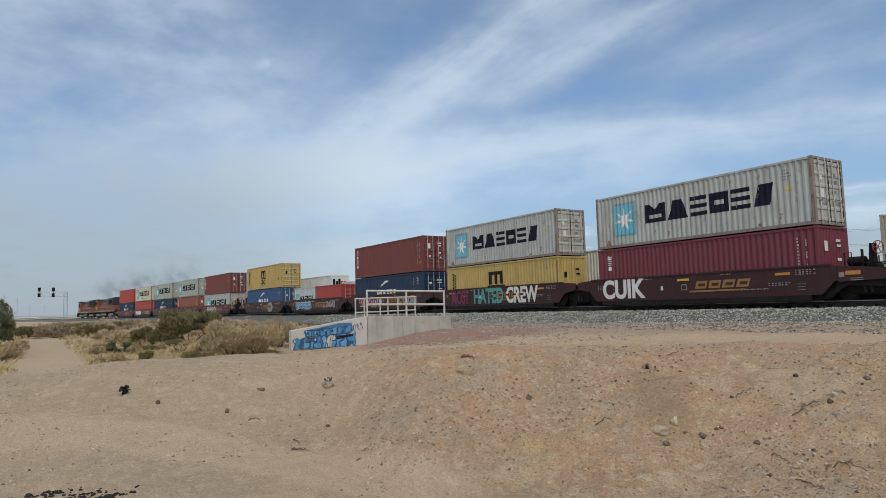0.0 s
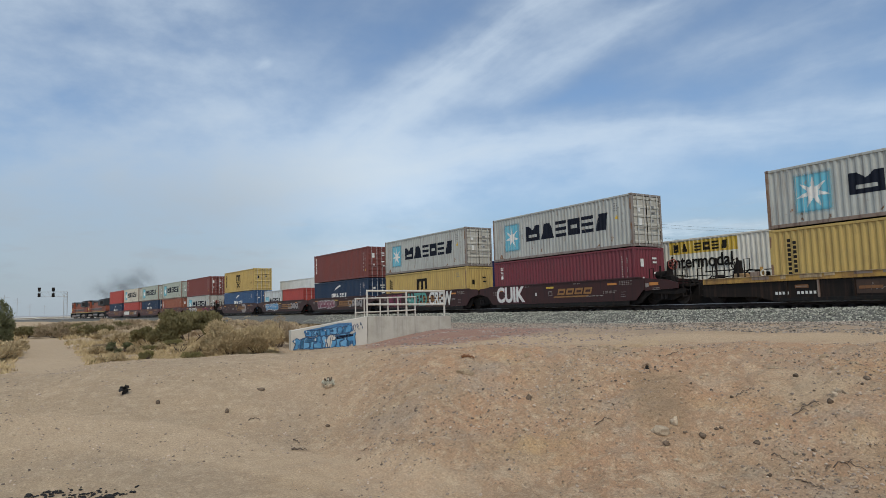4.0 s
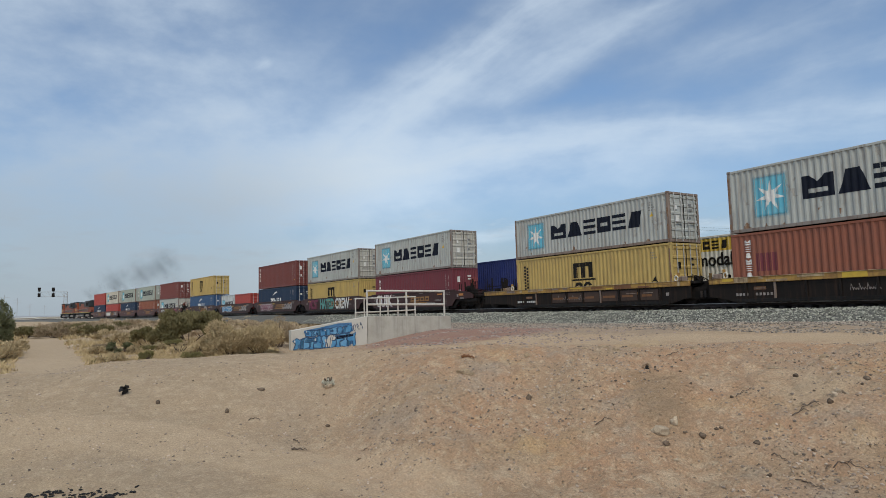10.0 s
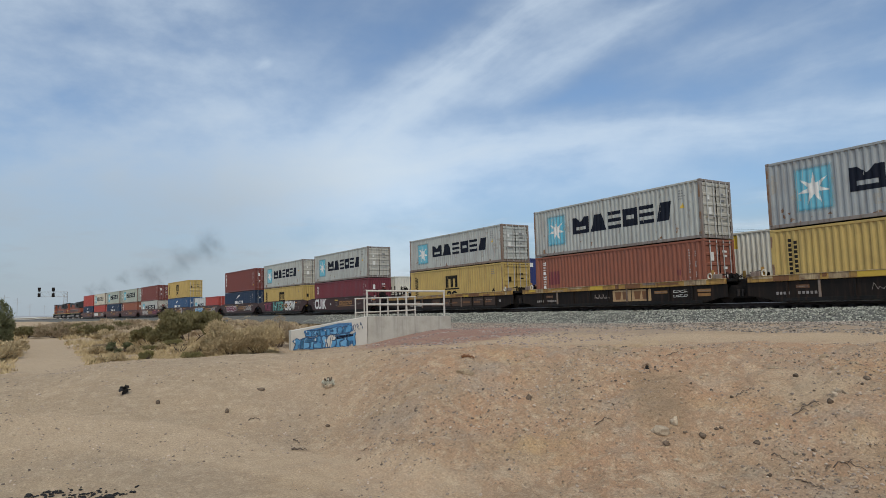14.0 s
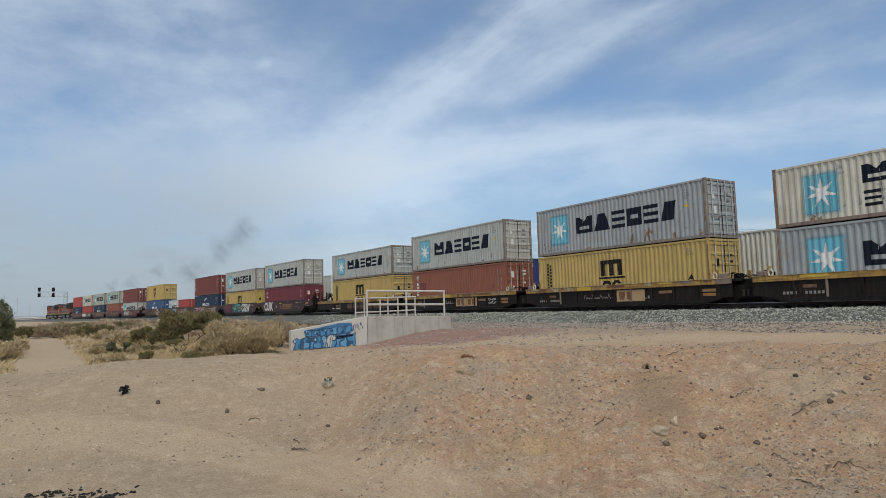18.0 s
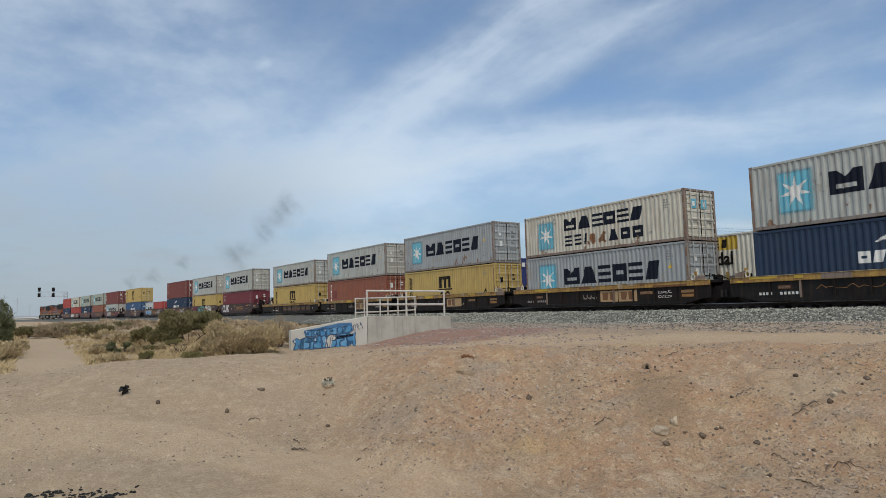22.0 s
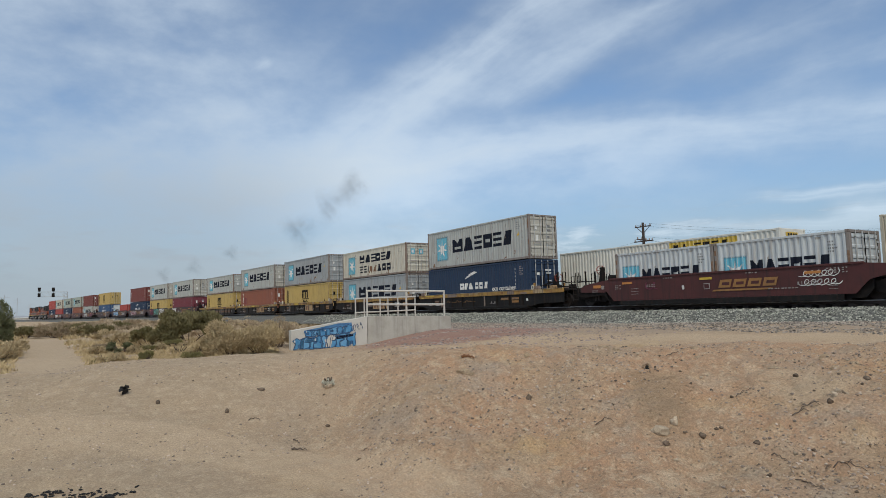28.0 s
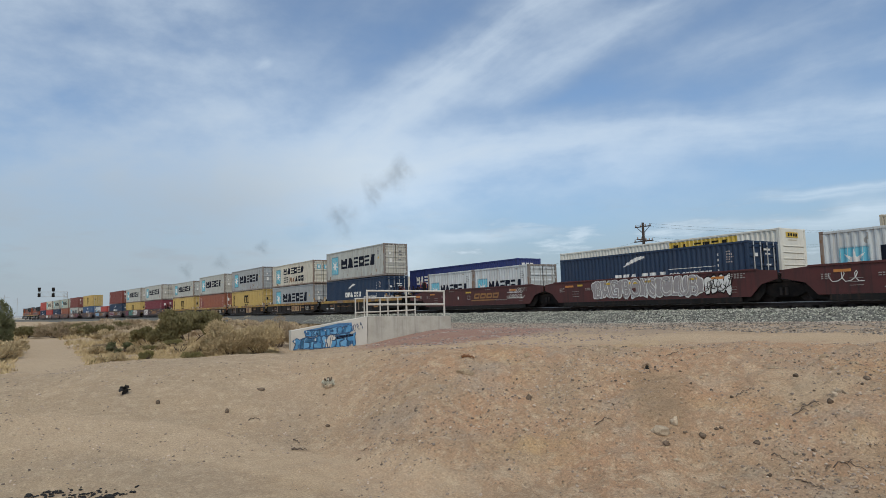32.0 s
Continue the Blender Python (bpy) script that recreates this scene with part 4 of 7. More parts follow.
material("bar_steel", (0.50, 0.50, 0.48), 0.5, 0.15, (0.26, 0.22, 0.19), 5, 0.6, 0.1, 40, 0.05)
KINDS = {
    "grey": (lambda t: container(t, "grey_paint", marks=marks_grey, end_coat="door_beige", frame_coat="frame_grey", rust="rust_stain"), "weathered light grey steel container with a pale blue star panel"),
    "grey_low": (lambda t: container(t, "grey_paint", H=2.591, marks=marks_grey, frame_coat="frame_rust", rust="rust_stain"), "lower grey steel container with a pale blue star panel"),
    "grey_small_star": (lambda t: container(t, "pale_grey_paint", H=2.591, marks=marks_small_star, frame_coat="frame_rust", rust="rust_stain"), "weathered pale grey steel container with a small blue star panel"),
    "cream": (lambda t: container(t, "cream_paint", H=2.591, marks=marks_cream, frame_coat="frame_rust", rust="rust_stain"), "stained cream steel container with two rows of dark marks"),
    "sage_plain": (lambda t: container(t, "sage_paint", marks=marks_grey, frame_coat="frame_rust", rust="rust_stain"), "weathered grey-green steel container with a faded star panel"),
    "cream_plain": (lambda t: container(t, "cream_paint", marks=marks_grey, frame_coat="frame_rust", rust="rust_stain"), "cream steel container with a pale blue star panel"),
    "slate": (lambda t: container(t, "grey_paint_dark", marks=marks_grey, frame_coat="frame_grey", rust="rust_stain"), "bluish grey steel container with a pale blue star panel"),
    "yellow": (lambda t: container(t, "yellow_paint", marks=marks_yellow, rust="rust_stain"), "mustard yellow steel container with a black emblem"),
    "yellow_end": (lambda t: container(t, "yellow_paint", marks=marks_yellow, rust="rust_stain", doors=False), "mustard yellow steel container, plain ribbed end"),
    "maroon_end": (lambda t: container(t, "maroon_paint", marks=marks_column(-5.25, 2.3, 3), doors=False), "dark maroon steel container with white upright marks"),
    "oxide": (lambda t: container(t, "oxide_paint", marks=marks_column(-5.55, 2.4, 6)), "brownish red steel container with white door marks"),
    "rust": (lambda t: container(t, "rust_paint", marks=marks_rust), "faded rust-brown steel container with white upright marks"),
    "navy": (lambda t: container(t, "navy_paint", H=2.89, marks=marks_blue), "dark navy blue steel container with a white swoosh"),
    "navy_words": (lambda t: container(t, "navy_paint", H=2.894, marks=marks_blue), "dark navy blue steel container with white lettering"),
    "navy_low": (lambda t: container(t, "navy_paint", H=2.591, marks=marks_blue), "dark navy blue steel container with a white swoosh"),
    "blue": (lambda t: container(t, "blue_paint", H=2.89, marks=marks_blue), "mid blue steel container with a white swoosh"),
    "red": (lambda t: container(t, "red_paint", marks=marks_column(-5.3, 2.2, 1, extra=False)), "bright red steel container"),
    "grey20": (lambda t: container(t, "pale_grey_paint", L=6.06, H=2.591, marks=marks_grey20, frame_coat="frame_grey", rust="rust_stain"), "short grey steel container with a pale blue star panel"),
    "red20": (lambda t: container(t, "red_paint", L=6.06, H=2.591), "short red steel container"),
}

# lower and upper container of each stack: kind, left end; the train's head is at the far left
H1, H2 = 2.896, 2.591
STACKS = [(-167.3, "navy", "red"), (-153.6, "red", "cream_plain"), (-138.9, "navy", "sage_plain"), (-123.8, "rust", "sage_plain"), (-108.3, "grey", "oxide"),
          (-89.0, "blue", "yellow"), (-57.75, "navy", "oxide"), (-42.23, "yellow_end", "grey"), (-26.75, "maroon_end", "grey"),
          (-7.04, "yellow", "grey_low"), (8.47, "rust", "grey"), (23.96, "yellow", "slate"), (39.47, "slate", "cream"), (55.10, "navy_words", "grey")]
for left, lower, upper in STACKS:
    load(lower, left + 6.095, FLOOR)
    load(upper, left + 6.095, FLOOR + H1 + 0.028)
for left, kind in ((-73.1, "grey20"), (-66.9, "red20"), (74.40, "grey20"), (80.50, "grey20")):
    load(kind, left + 3.03, FLOOR)
load("navy_low", 89.45 + 6.095, FLOOR)
load("grey_small_star", 104.79 + 6.095, FLOOR)


# ---- well cars ----
def bogie(parent, x):
    """A freight truck: two side frames, a bolster, springs, two wheelsets."""
    tr = part("truck", box(x - 0.25, -0.95, 0.42, x + 0.25, 0.95, 0.72, 0.03), "steel_dark", parent)
    for s in (-1, 1):
        out = [(-1.25, 0.34), (-1.25, 0.58), (-0.95, 0.66), (-0.42, 0.82), (0.42, 0.82), (0.95, 0.66), (1.25, 0.58), (1.25, 0.34), (0.95, 0.40), (0.55, 0.22), (-0.55, 0.22), (-0.95, 0.40)]
        part("side_frame", slab([(x + a, b) for a, b in out], s * 1.02 - 0.06, s * 1.02 + 0.06), "steel_dark", tr)
        for k in (-0.12, 0.12):
            part("spring", tube([(x + k, s * 1.09, 0.30), (x + k, s * 1.09, 0.62)], 0.07, 8), "wheel_steel", tr)
    # dark block added between the wheels so no bright ground shows through
    part("brake_rigging", box(x - 0.55, -0.62, 0.16, x + 0.55, 0.62, 0.60, 0.04), "steel_dark", tr)
    for dx in (-0.89, 0.89):
        bm = tube([(0, -0.72, 0), (0, 0.72, 0)], 0.09, 8)
        for s in (-1, 1):
            tube([(0, s * 0.68, 0), (0, s * 0.70, 0), (0, s * 0.81, 0)], 0.42, 20, bm, radii=[0.45, 0.42, 0.42])
            tube([(0, s * 0.81, 0), (0, s * 0.84, 0)], 0.16, 10, bm)
            for q in range(4):
                a = q * math.pi / 2
                box(0.28 * math.cos(a) - 0.04, min(s * 0.81, s * 0.825), 0.28 * math.sin(a) - 0.04, 0.28 * math.cos(a) + 0.04, max(s * 0.81, s * 0.825), 0.28 * math.sin(a) + 0.04, 0, bm)
        w = part("wheelset", bm, "wheel_steel", tr)
        w.location = (x + dx, 0, 0.43)
        WHEELS.append((w, x + dx, parent))
    return tr


WHEELS = []


def brown_well(a, b, middle, left_end=False, right_end=False, gold=True, coat="car_brown"):
    """A unit of a brown articulated well car between the joints a and b, its well under the load at middle."""
    mid, e = (a + b) / 2, (b - a) / 2
    c = thing("well_car", "dirty brown steel well car with gold side marks", "railway car", "well cars of the train")
    k, w = middle - mid, 6.45
    L, R = k - w, k + w
    # black body and bottom chords hang extra low, standing for the shadow beneath
    part("body", box(L + 0.5, -1.22, 0.02, R - 0.5, 1.22, 0.21), "car_black", c)
    for s in (-1, 1):
        near = [(L - 0.35, 0.80), (L - 0.35, 1.38)] if left_end else [(-e + 0.10, 1.00), (-e + 0.10, 1.36)]
        away = [(R + 0.35, 1.38), (R + 0.35, 0.80)] if right_end else [(e - 0.10, 1.36), (e - 0.10, 1.00)]
        out = near + [(L - 0.1, 1.44), (R + 0.1, 1.44)] + away + [(R + 0.25, 0.78), (R - 0.25, 0.26), (L + 0.25, 0.26), (L - 0.25, 0.78)]
        sd = part("side_sheet", slab(out, s * 1.36 - 0.02, s * 1.36 + 0.02), coat, c)
        for q, x, full in ((-1, L, left_end), (1, R, right_end)):
            if full:
                part("end_sill", slab([(x + q * 0.36, 0.74), (x + q * 0.36, 1.40), (q * (e - 1.5), 1.24), (q * (e - 0.9), 1.06), (q * (e - 0.9), 0.80)], s * 1.34 - 0.03, s * 1.34 + 0.03), coat, c)
                part("end_apron", slab([(x + q * 0.1, 0.22), (x + q * 0.36, 0.74), (q * (e - 0.5), 0.78), (q * (e - 0.5), 0.58), (q * (e - 1.2), 0.50), (q * (e - 2.6), 0.60)], s * 1.30 - 0.02, s * 1.30 + 0.02), "steel_dark", c)
                if s < 0:
                    plate(c, "reflector", x + q * 0.95 - 0.28, x + q * 0.95 + 0.28, 1.00, 1.16, -1.372, "orange_mark")
                    plate(c, "car_plate", x + q * 0.52 - 0.10, x + q * 0.52 + 0.10, 0.92, 1.12, -1.372, "faint_mark")
                    for i in range(2):
                        plate(c, "marking", x + q * 1.1 - 0.25, x + q * 1.1 + 0.2, 0.85 - 0.07 * i, 0.875 - 0.07 * i, -1.372, "faint_mark")
        part("top_chord", box(L - 0.1, s * 1.36 - 0.06, 1.40, R + 0.1, s * 1.36 + 0.06, 1.49, 0.012), coat, c)
        part("bottom_chord", box(L + 0.70, s * 1.36 - 0.045, 0.02, R - 0.70, s * 1.36 + 0.045, 0.25, 0.012), "car_black", c)
        if s < 0:
            y = -1.392
            for x in (-5.2, -0.4, 4.6):
                plate(sd, "reflector", k + x - 0.33, k + x + 0.33, 1.13, 1.24, y, "orange_mark" if abs(x) > 1 else "yellow_mark")
            for x, ww, n, z in ((-5.85, 0.36, 3, 1.05), (4.4, 0.9, 2, 0.78), (5.55, 0.8, 3, 1.28), (1.9, 0.5, 1, 1.30), (3.3, 1.3, 1, 0.56), (-2.6, 0.5, 1, 1.30), (-3.6, 0.6, 2, 1.0)):
                for i in range(n):
                    q, end, line_bm = k + x - ww / 2, k + x + ww / 2 - 0.1 * (i % 2), bmesh.new()
                    while q < end:
                        box(q, y - 0.012, z - i * 0.085, q + 0.05 + 0.03 * ((int(q * 50)) % 3), y, z + 0.045 - i * 0.085, 0, line_bm)
                        q += 0.15
                    tagged(part("marking", line_bm, "faint_mark", sd), kind="stuff")
            plate(sd, "marking", k - 1.75, k - 1.62, 0.72, 0.92, y, "white_mark")
            plate(sd, "frame_mark", k - 0.52, k - 0.20, 0.68, 0.96, y, "faint_mark")
            plate(sd, "frame_mark_inside", k - 0.48, k - 0.24, 0.72, 0.92, y - 0.012, coat)
            for i in range(0, 5, 2):
                plate(sd, "stencil", k - 4.95, k - 4.45 - 0.12 * (i % 2), 0.86 - i * 0.07, 0.88 - i * 0.07, y, "faint_mark")
                plate(sd, "stencil", k + 5.2, k + 5.55 - 0.1 * (i % 2), 0.72 - i * 0.06, 0.735 - i * 0.06, y, "faint_mark")
            for i in range(4 if gold else 0):
                x = k + 0.25 + i * 0.72
                part("gold_block", slab([(x, 0.72), (x + 0.60, 0.72), (x + 0.72, 1.08), (x + 0.12, 1.08)], y - 0.012, y), "gold_mark", sd)
                part("gold_slot", slab([(x + 0.18, 0.83), (x + 0.55, 0.83), (x + 0.58, 0.96), (x + 0.22, 0.96)], y - 0.018, y - 0.006), coat, sd)
            if gold:
                part("gold_rule", slab([(k - 0.1, 0.56), (k + 2.6, 0.56), (k + 2.9, 0.64), (k, 0.64)], y - 0.012, y), "gold_mark", sd)
    for s in (-1, 1):
        x = R if s > 0 else L
        for yy in (-1.24, 1.16):
            part("end_gusset", slab([(x - s * 1.0, 0.06), (x + s * 0.05, 0.10), (x + s * 0.35, 0.45), (x + s * 0.35, 0.90), (x - s * 1.0, 0.90)], yy, yy + 0.08), "steel_dark", c)
        part("end_platform", box(min(x - s * 0.05, s * (e - 0.35)), -1.05, 0.86, max(x - s * 0.05, s * (e - 0.35)), 1.05, 1.02, 0.02), "car_black", c)
        part("bulkhead", box(min(x - s * 0.02, x + s * 0.16), -1.3, 0.86, max(x - s * 0.02, x + s * 0.16), 1.3, 1.34, 0.02), coat, c)
        # sill made wide and deep to stand for the shade under the platform
        part("draft_sill", box(min(x - s * 0.6, s * (e + 0.02)), -0.62, -0.02, max(x - s * 0.6, s * (e + 0.02)), 0.62, 0.94, 0.02), "steel_dark", c)
        end_gear(c, s, e, x, coat, full=(s < 0 and left_end) or (s > 0 and right_end))
    if left_end:
        bogie(c, -e + 1.95)
    bogie(c, e - 1.95 if right_end else e)
    return ride(c, mid, 0.0)


def yellow_well(a, b, middle, left_end=False, right_end=False, panels=("rust_sheet",), bays=False):
    """A unit of an articulated well car with yellow side sills."""
    mid, e = (a + b) / 2, (b - a) / 2
    c = thing("well_car", "grimy black well car with rust-stained yellow side sills", "railway car", "well cars of the train")
    k, w = middle - mid, 6.45
    L, R = k - w, k + w
    # set almost on the rail, like the chords, to stand for under-car shadow
    part("body", box(L + 0.5, -1.22, 0.02, R - 0.5, 1.22, 0.21), "car_black", c)
    for s in (-1, 1):
        out = [(-e + 0.5, 0.30), (-e + 0.5, 0.90), (e - 0.5, 0.90), (e - 0.5, 0.30), (R + 0.3, 0.24), (R - 0.4, 0.06), (L + 0.4, 0.06), (L - 0.3, 0.24)]
        sd = part("side_sheet", slab(out, s * 1.33 - 0.02, s * 1.33 + 0.02), "car_grime" if panels else "car_black", c)
        part("side_sill", box(-e + 0.55, s * 1.36 - 0.07, 0.88, e - 0.55, s * 1.36 + 0.07, 1.13, 0.015), "car_yellow", c, "rust-stained yellow sill")
        part("sill_flange", box(-e + 0.55, s * 1.36 - 0.10, 1.125, e - 0.55, s * 1.36 + 0.10, 1.15, 0.006), "sill_tan", c)
        part("bottom_chord", box(L + 0.50, s * 1.34 - 0.07, 0.02, R - 0.50, s * 1.34 + 0.07, 0.17, 0.012), "car_black", c)
        for i in range(9):
            x = k - 5.4 + i * 1.35
            part("stiffener", box(x - 0.045, s * 1.36 - 0.05, 0.17, x + 0.045, s * 1.36 + 0.05, 0.88, 0.01), "frame_rust" if i % 4 == 1 else "car_grime", c)
        if s < 0:
            y = -1.352
            far = 4.65 if bays or not panels else 6.05
            for x, ww, mt in ((-4.75, 0.56, "rust_sheet"), (far, 0.72, "gold_mark"), (3.55, 0.8, "gold_mark")):
                plate(sd, "reflector", k + x - ww / 2, k + x + ww / 2, 0.56, 0.70, y, mt)
                plate(sd, "reflector_line", k + x - ww / 2 + 0.05, k + x + ww / 2 - 0.05, 0.61, 0.65, y - 0.012, "frame_rust")
            plate(sd, "reflector", k + far - 0.34, k + far + 0.34, 0.36, 0.50, y, "gold_mark")
            patchy = random.Random(int(a * 7) + 500)
            x = -6.9
            while x < 6.6:
                ww = patchy.uniform(0.15, 1.3)
                z0 = patchy.choice((0.90, 0.98, 0.90, 1.02))
                plate(sd, "sill_patch", k + x, k + x + ww, z0, patchy.choice((1.12, 1.12, z0 + 0.09)), -1.431, patchy.choice(("sill_tan", "sill_tan", "yellow_mark", "car_yellow", "rust_sheet", "frame_rust")))
                x += ww + patchy.uniform(0.0, 0.8)
            for i in range(6 if bays else 0):
                x = k - 2.62 + i * 1.35
                plate(sd, "rusty_bay", x, x + 1.15, 0.26, 0.80, y - 0.001, "bay_rust")
                plate(sd, "bay_rail", x + 0.1, x + 0.95 - 0.1 * (i % 3), 0.44, 0.56, y - 0.014, "rust_sheet")
            for i, coat in enumerate(() if bays else panels):
                x = k + 0.35 + 1.32 * i
                plate(sd, "faded_panel", x, x + (1.9 if len(panels) == 1 else 1.26), 0.22, 0.82, y - 0.001, "tan_rust")
                for q in range(2):
                    part("faded_block", slab([(x + 0.20 + q * 0.52, 0.32), (x + 0.52 + q * 0.52, 0.32), (x + 0.62 + q * 0.42, 0.74), (x + 0.16 + q * 0.52, 0.74)], y - 0.018, y - 0.004), "rust_sheet", sd)
            if not panels:
                for q in range(9):
                    part("paint_stroke", tube([(k - 3.4 + q * 0.4, y - 0.01, 0.50 + 0.05 * (q % 2)), (k - 3.2 + q * 0.4, y - 0.01, 0.66 - 0.08 * (q % 3)), (k - 3.0 + q * 0.4, y - 0.01, 0.52)], 0.012, 4), "gold_mark", sd)
            else:
                step = 0.1 if len(panels) == 2 else 0.2
                for q in range(11):
                    x = k + 0.1 - 11 * step + q * step
                    part("paint_stroke", tube([(x, y - 0.01, 0.40), (x + 0.35 * step, y - 0.01, 0.50 + 0.16 * ((q * 5) % 3 == 0)), (x + step, y - 0.01, 0.41)], 0.011, 4), "faint_mark", sd)
                for q in range(8 if len(panels) == 2 else 0):
                    x, z = k + 4.3 + (q % 4) * 0.21, 0.58 - 0.22 * (q // 4)
                    part("paint_stroke", tube([(x + 0.14, y - 0.01, z + 0.10), (x, y - 0.01, z + 0.12 - 0.03 * (q % 3)), (x + 0.02, y - 0.01, z), (x + 0.15, y - 0.01, z + 0.03 * (q % 2)), (x + 0.19, y - 0.01, z + 0.09 * (q % 3 == 1))], 0.012, 4), "white_mark", sd)
            mark = bmesh.new()
            for i in range(4):
                box(k - 5.9 + i * 0.16, y - 0.012, 0.31, k - 5.9 + 0.10 + i * 0.16, y, 0.43, 0, mark)
            tagged(part("car_mark", mark, "white_mark" if bays or not panels else "faint_mark", sd), kind="stuff")
            mark = bmesh.new()
            for i in range(5):
                box(k - 4.95 + i * 0.17, y - 0.012, 0.31, k - 4.95 + 0.10 + i * 0.17, y, 0.43, 0, mark)
            tagged(part("car_number", mark, "white_mark" if bays or not panels else "faint_mark", sd), kind="stuff")
            for i in range(4):
                plate(sd, "marking", k + 1.9 + i * 0.18, k + 2.0 + i * 0.18, 0.34, 0.38 + 0.1 * (i % 2), y, "faint_mark")
            if bays or not panels:
                plate(sd, "marking", k + 5.75, k + 5.92, 0.44, 0.60, y, "faint_mark" if bays else "white_mark")
    for s in (-1, 1):
        x = R if s > 0 else L
        for yy in (-1.40, 1.24):
            part("guide_casting", tube([(x - s * 0.05 + 0.10 * math.cos(q * 0.628), yy + 0.06, 1.27 + 0.14 * math.sin(q * 0.628)) for q in range(11)], 0.04, 6, caps=False), "cream_paint", c)
            part("guide_block", box(x + s * 0.35 - 0.22, yy, 1.14, x + s * 0.35 + 0.22, yy + 0.14, 1.36, 0.03), "frame_rust", c)
        for yy in (-1.24, 1.16):
            part("end_gusset", slab([(x - s * 1.0, 0.06), (x + s * 0.05, 0.10), (x + s * 0.35, 0.45), (x + s * 0.35, 1.08), (x - s * 1.0, 1.08)], yy, yy + 0.08), "steel_dark", c)
        part("end_platform", box(min(x - s * 0.05, s * (e - 0.35)), -1.25, 0.98, max(x - s * 0.05, s * (e - 0.35)), 1.25, 1.12, 0.02), "car_black", c)
        # oversized down to the rail: fills the shaded gap below with dark
        part("draft_sill", box(min(x - s * 0.6, s * (e + 0.02)), -0.62, -0.02, max(x - s * 0.6, s * (e + 0.02)), 0.62, 1.08, 0.02), "steel_dark", c)
        end_gear(c, s, e, x, "car_yellow", full=(s < 0 and left_end) or (s > 0 and right_end))
    if left_end:
        bogie(c, -e + 1.75)
    bogie(c, e - 1.75 if right_end else e)
    return ride(c, mid, 0.0)


paint("bay_rust", (0.050, 0.028, 0.019), (0.020, 0.013, 0.010), 0.7, second=(0.085, 0.045, 0.026))
paint("tan_rust", (0.42, 0.25, 0.11), (0.16, 0.08, 0.045), 0.6, second=(0.46, 0.33, 0.19))


def end_gear(c, s, e, x0, mat, full=False):
    """Hoses, grab irons, a valve; at a car's outer end also a brake wheel, a tank, rails and a coupler. x0: the well's end."""
    x = s * (e - 0.75)
    brown = mat.startswith("car_brown")
    d = 1.02 if brown else 1.12                                   # the platform's height
    for yy in (-1.34, 1.22):
        part("guide_post", box(x0 + s * 0.05 - 0.05, yy, d, x0 + s * 0.05 + 0.05, yy + 0.12, d + 0.44, 0.01), mat, c)
    part("valve", box(x - 0.18, -0.55, d, x + 0.18, -0.2, d + 0.24, 0.04), "steel_dark", c)
    part("hose", tube([(x, -0.5, d + 0.13), (x + 0.15 * s, -0.75, d + 0.2), (x + 0.35 * s, -0.8, d + 0.03), (x + 0.5 * s, -0.6, d - 0.1)], 0.03, 6), "steel_dark", c)
    for k in range(3):
        part("pipe", tube([(x0 + s * (0.15 + 0.2 * k), -1.0 + 0.3 * k, d - 0.05), (x0 + s * (0.2 + 0.2 * k), -1.0 + 0.3 * k, d + 0.22 + 0.1 * (k % 2)), (x0 + s * (0.55 + 0.2 * k), -0.8, d + 0.24), (s * (e - 0.3), -0.7 + 0.2 * k, d + 0.05)], 0.025, 5), "steel_dark", c)
    if not full:
        return
    zw = 2.05 if brown else 1.80                                  # the brake wheel's height
    xe = s * (e - 1.75)
    coat = "brake_red" if s > 0 or brown else "steel_dark"
    wheel = bmesh.new()
    ring = [(xe + 0.08 * math.cos(q), -0.55 + 0.25 * math.cos(q), zw + 0.25 * math.sin(q)) for q in (k * math.pi / 8 for k in range(17))]
    tube(ring, 0.022, 6, wheel, caps=False)
    for q in range(3):
        v = Vector((0.08 * math.cos(q * 1.05), 0.25 * math.cos(q * 1.05), 0.25 * math.sin(q * 1.05)))
        tube([Vector((xe, -0.55, zw)) - v, Vector((xe, -0.55, zw)) + v], 0.016, 5, wheel)
    part("brake_wheel", wheel, coat, c)
    xs = xe - s * 0.18
    part("brake_stand", slab([(xs - 0.34, d - 0.05), (xs + 0.26, d - 0.05), (xs + 0.12, d + 0.5), (xs + 0.10, zw + 0.16), (xs - 0.06, zw + 0.16), (xs - 0.12, d + 0.55)], -0.72, -0.50), "steel_dark", c)
    if brown:
        part("tank_stand", slab([(x0 + s * 0.65 - 0.42, d - 0.05), (x0 + s * 0.65 + 0.42, d - 0.05), (x0 + s * 0.65 + 0.25, d + 0.35), (x0 + s * 0.65 - 0.25, d + 0.35)], -0.5, -0.1), "steel_dark", c)
        part("tank", tube([(x0 + s * 0.30, -0.3, 1.55), (x0 + s * 0.36, -0.3, 1.55), (x0 + s * 0.96, -0.3, 1.55), (x0 + s * 1.02, -0.3, 1.55)], 0.21, 14, radii=[0.10, 0.20, 0.20, 0.10]), "steel_dark", c)
        part("valve_block", box(x0 + s * 1.35 - 0.22, -0.7, d, x0 + s * 1.35 + 0.22, -0.2, d + 0.42, 0.06), "steel_dark", c)
    else:
        part("gear_box", box(x0 + s * 0.8 - 0.35, -0.6, d, x0 + s * 0.8 + 0.35, 0.1, d + 0.28, 0.05), "steel_dark", c)
        part("tan_box", box(x0 + s * 1.25 - 0.30, -1.1, d, x0 + s * 1.25 + 0.30, -0.7, d + 0.22, 0.04), "tan_rust", c)
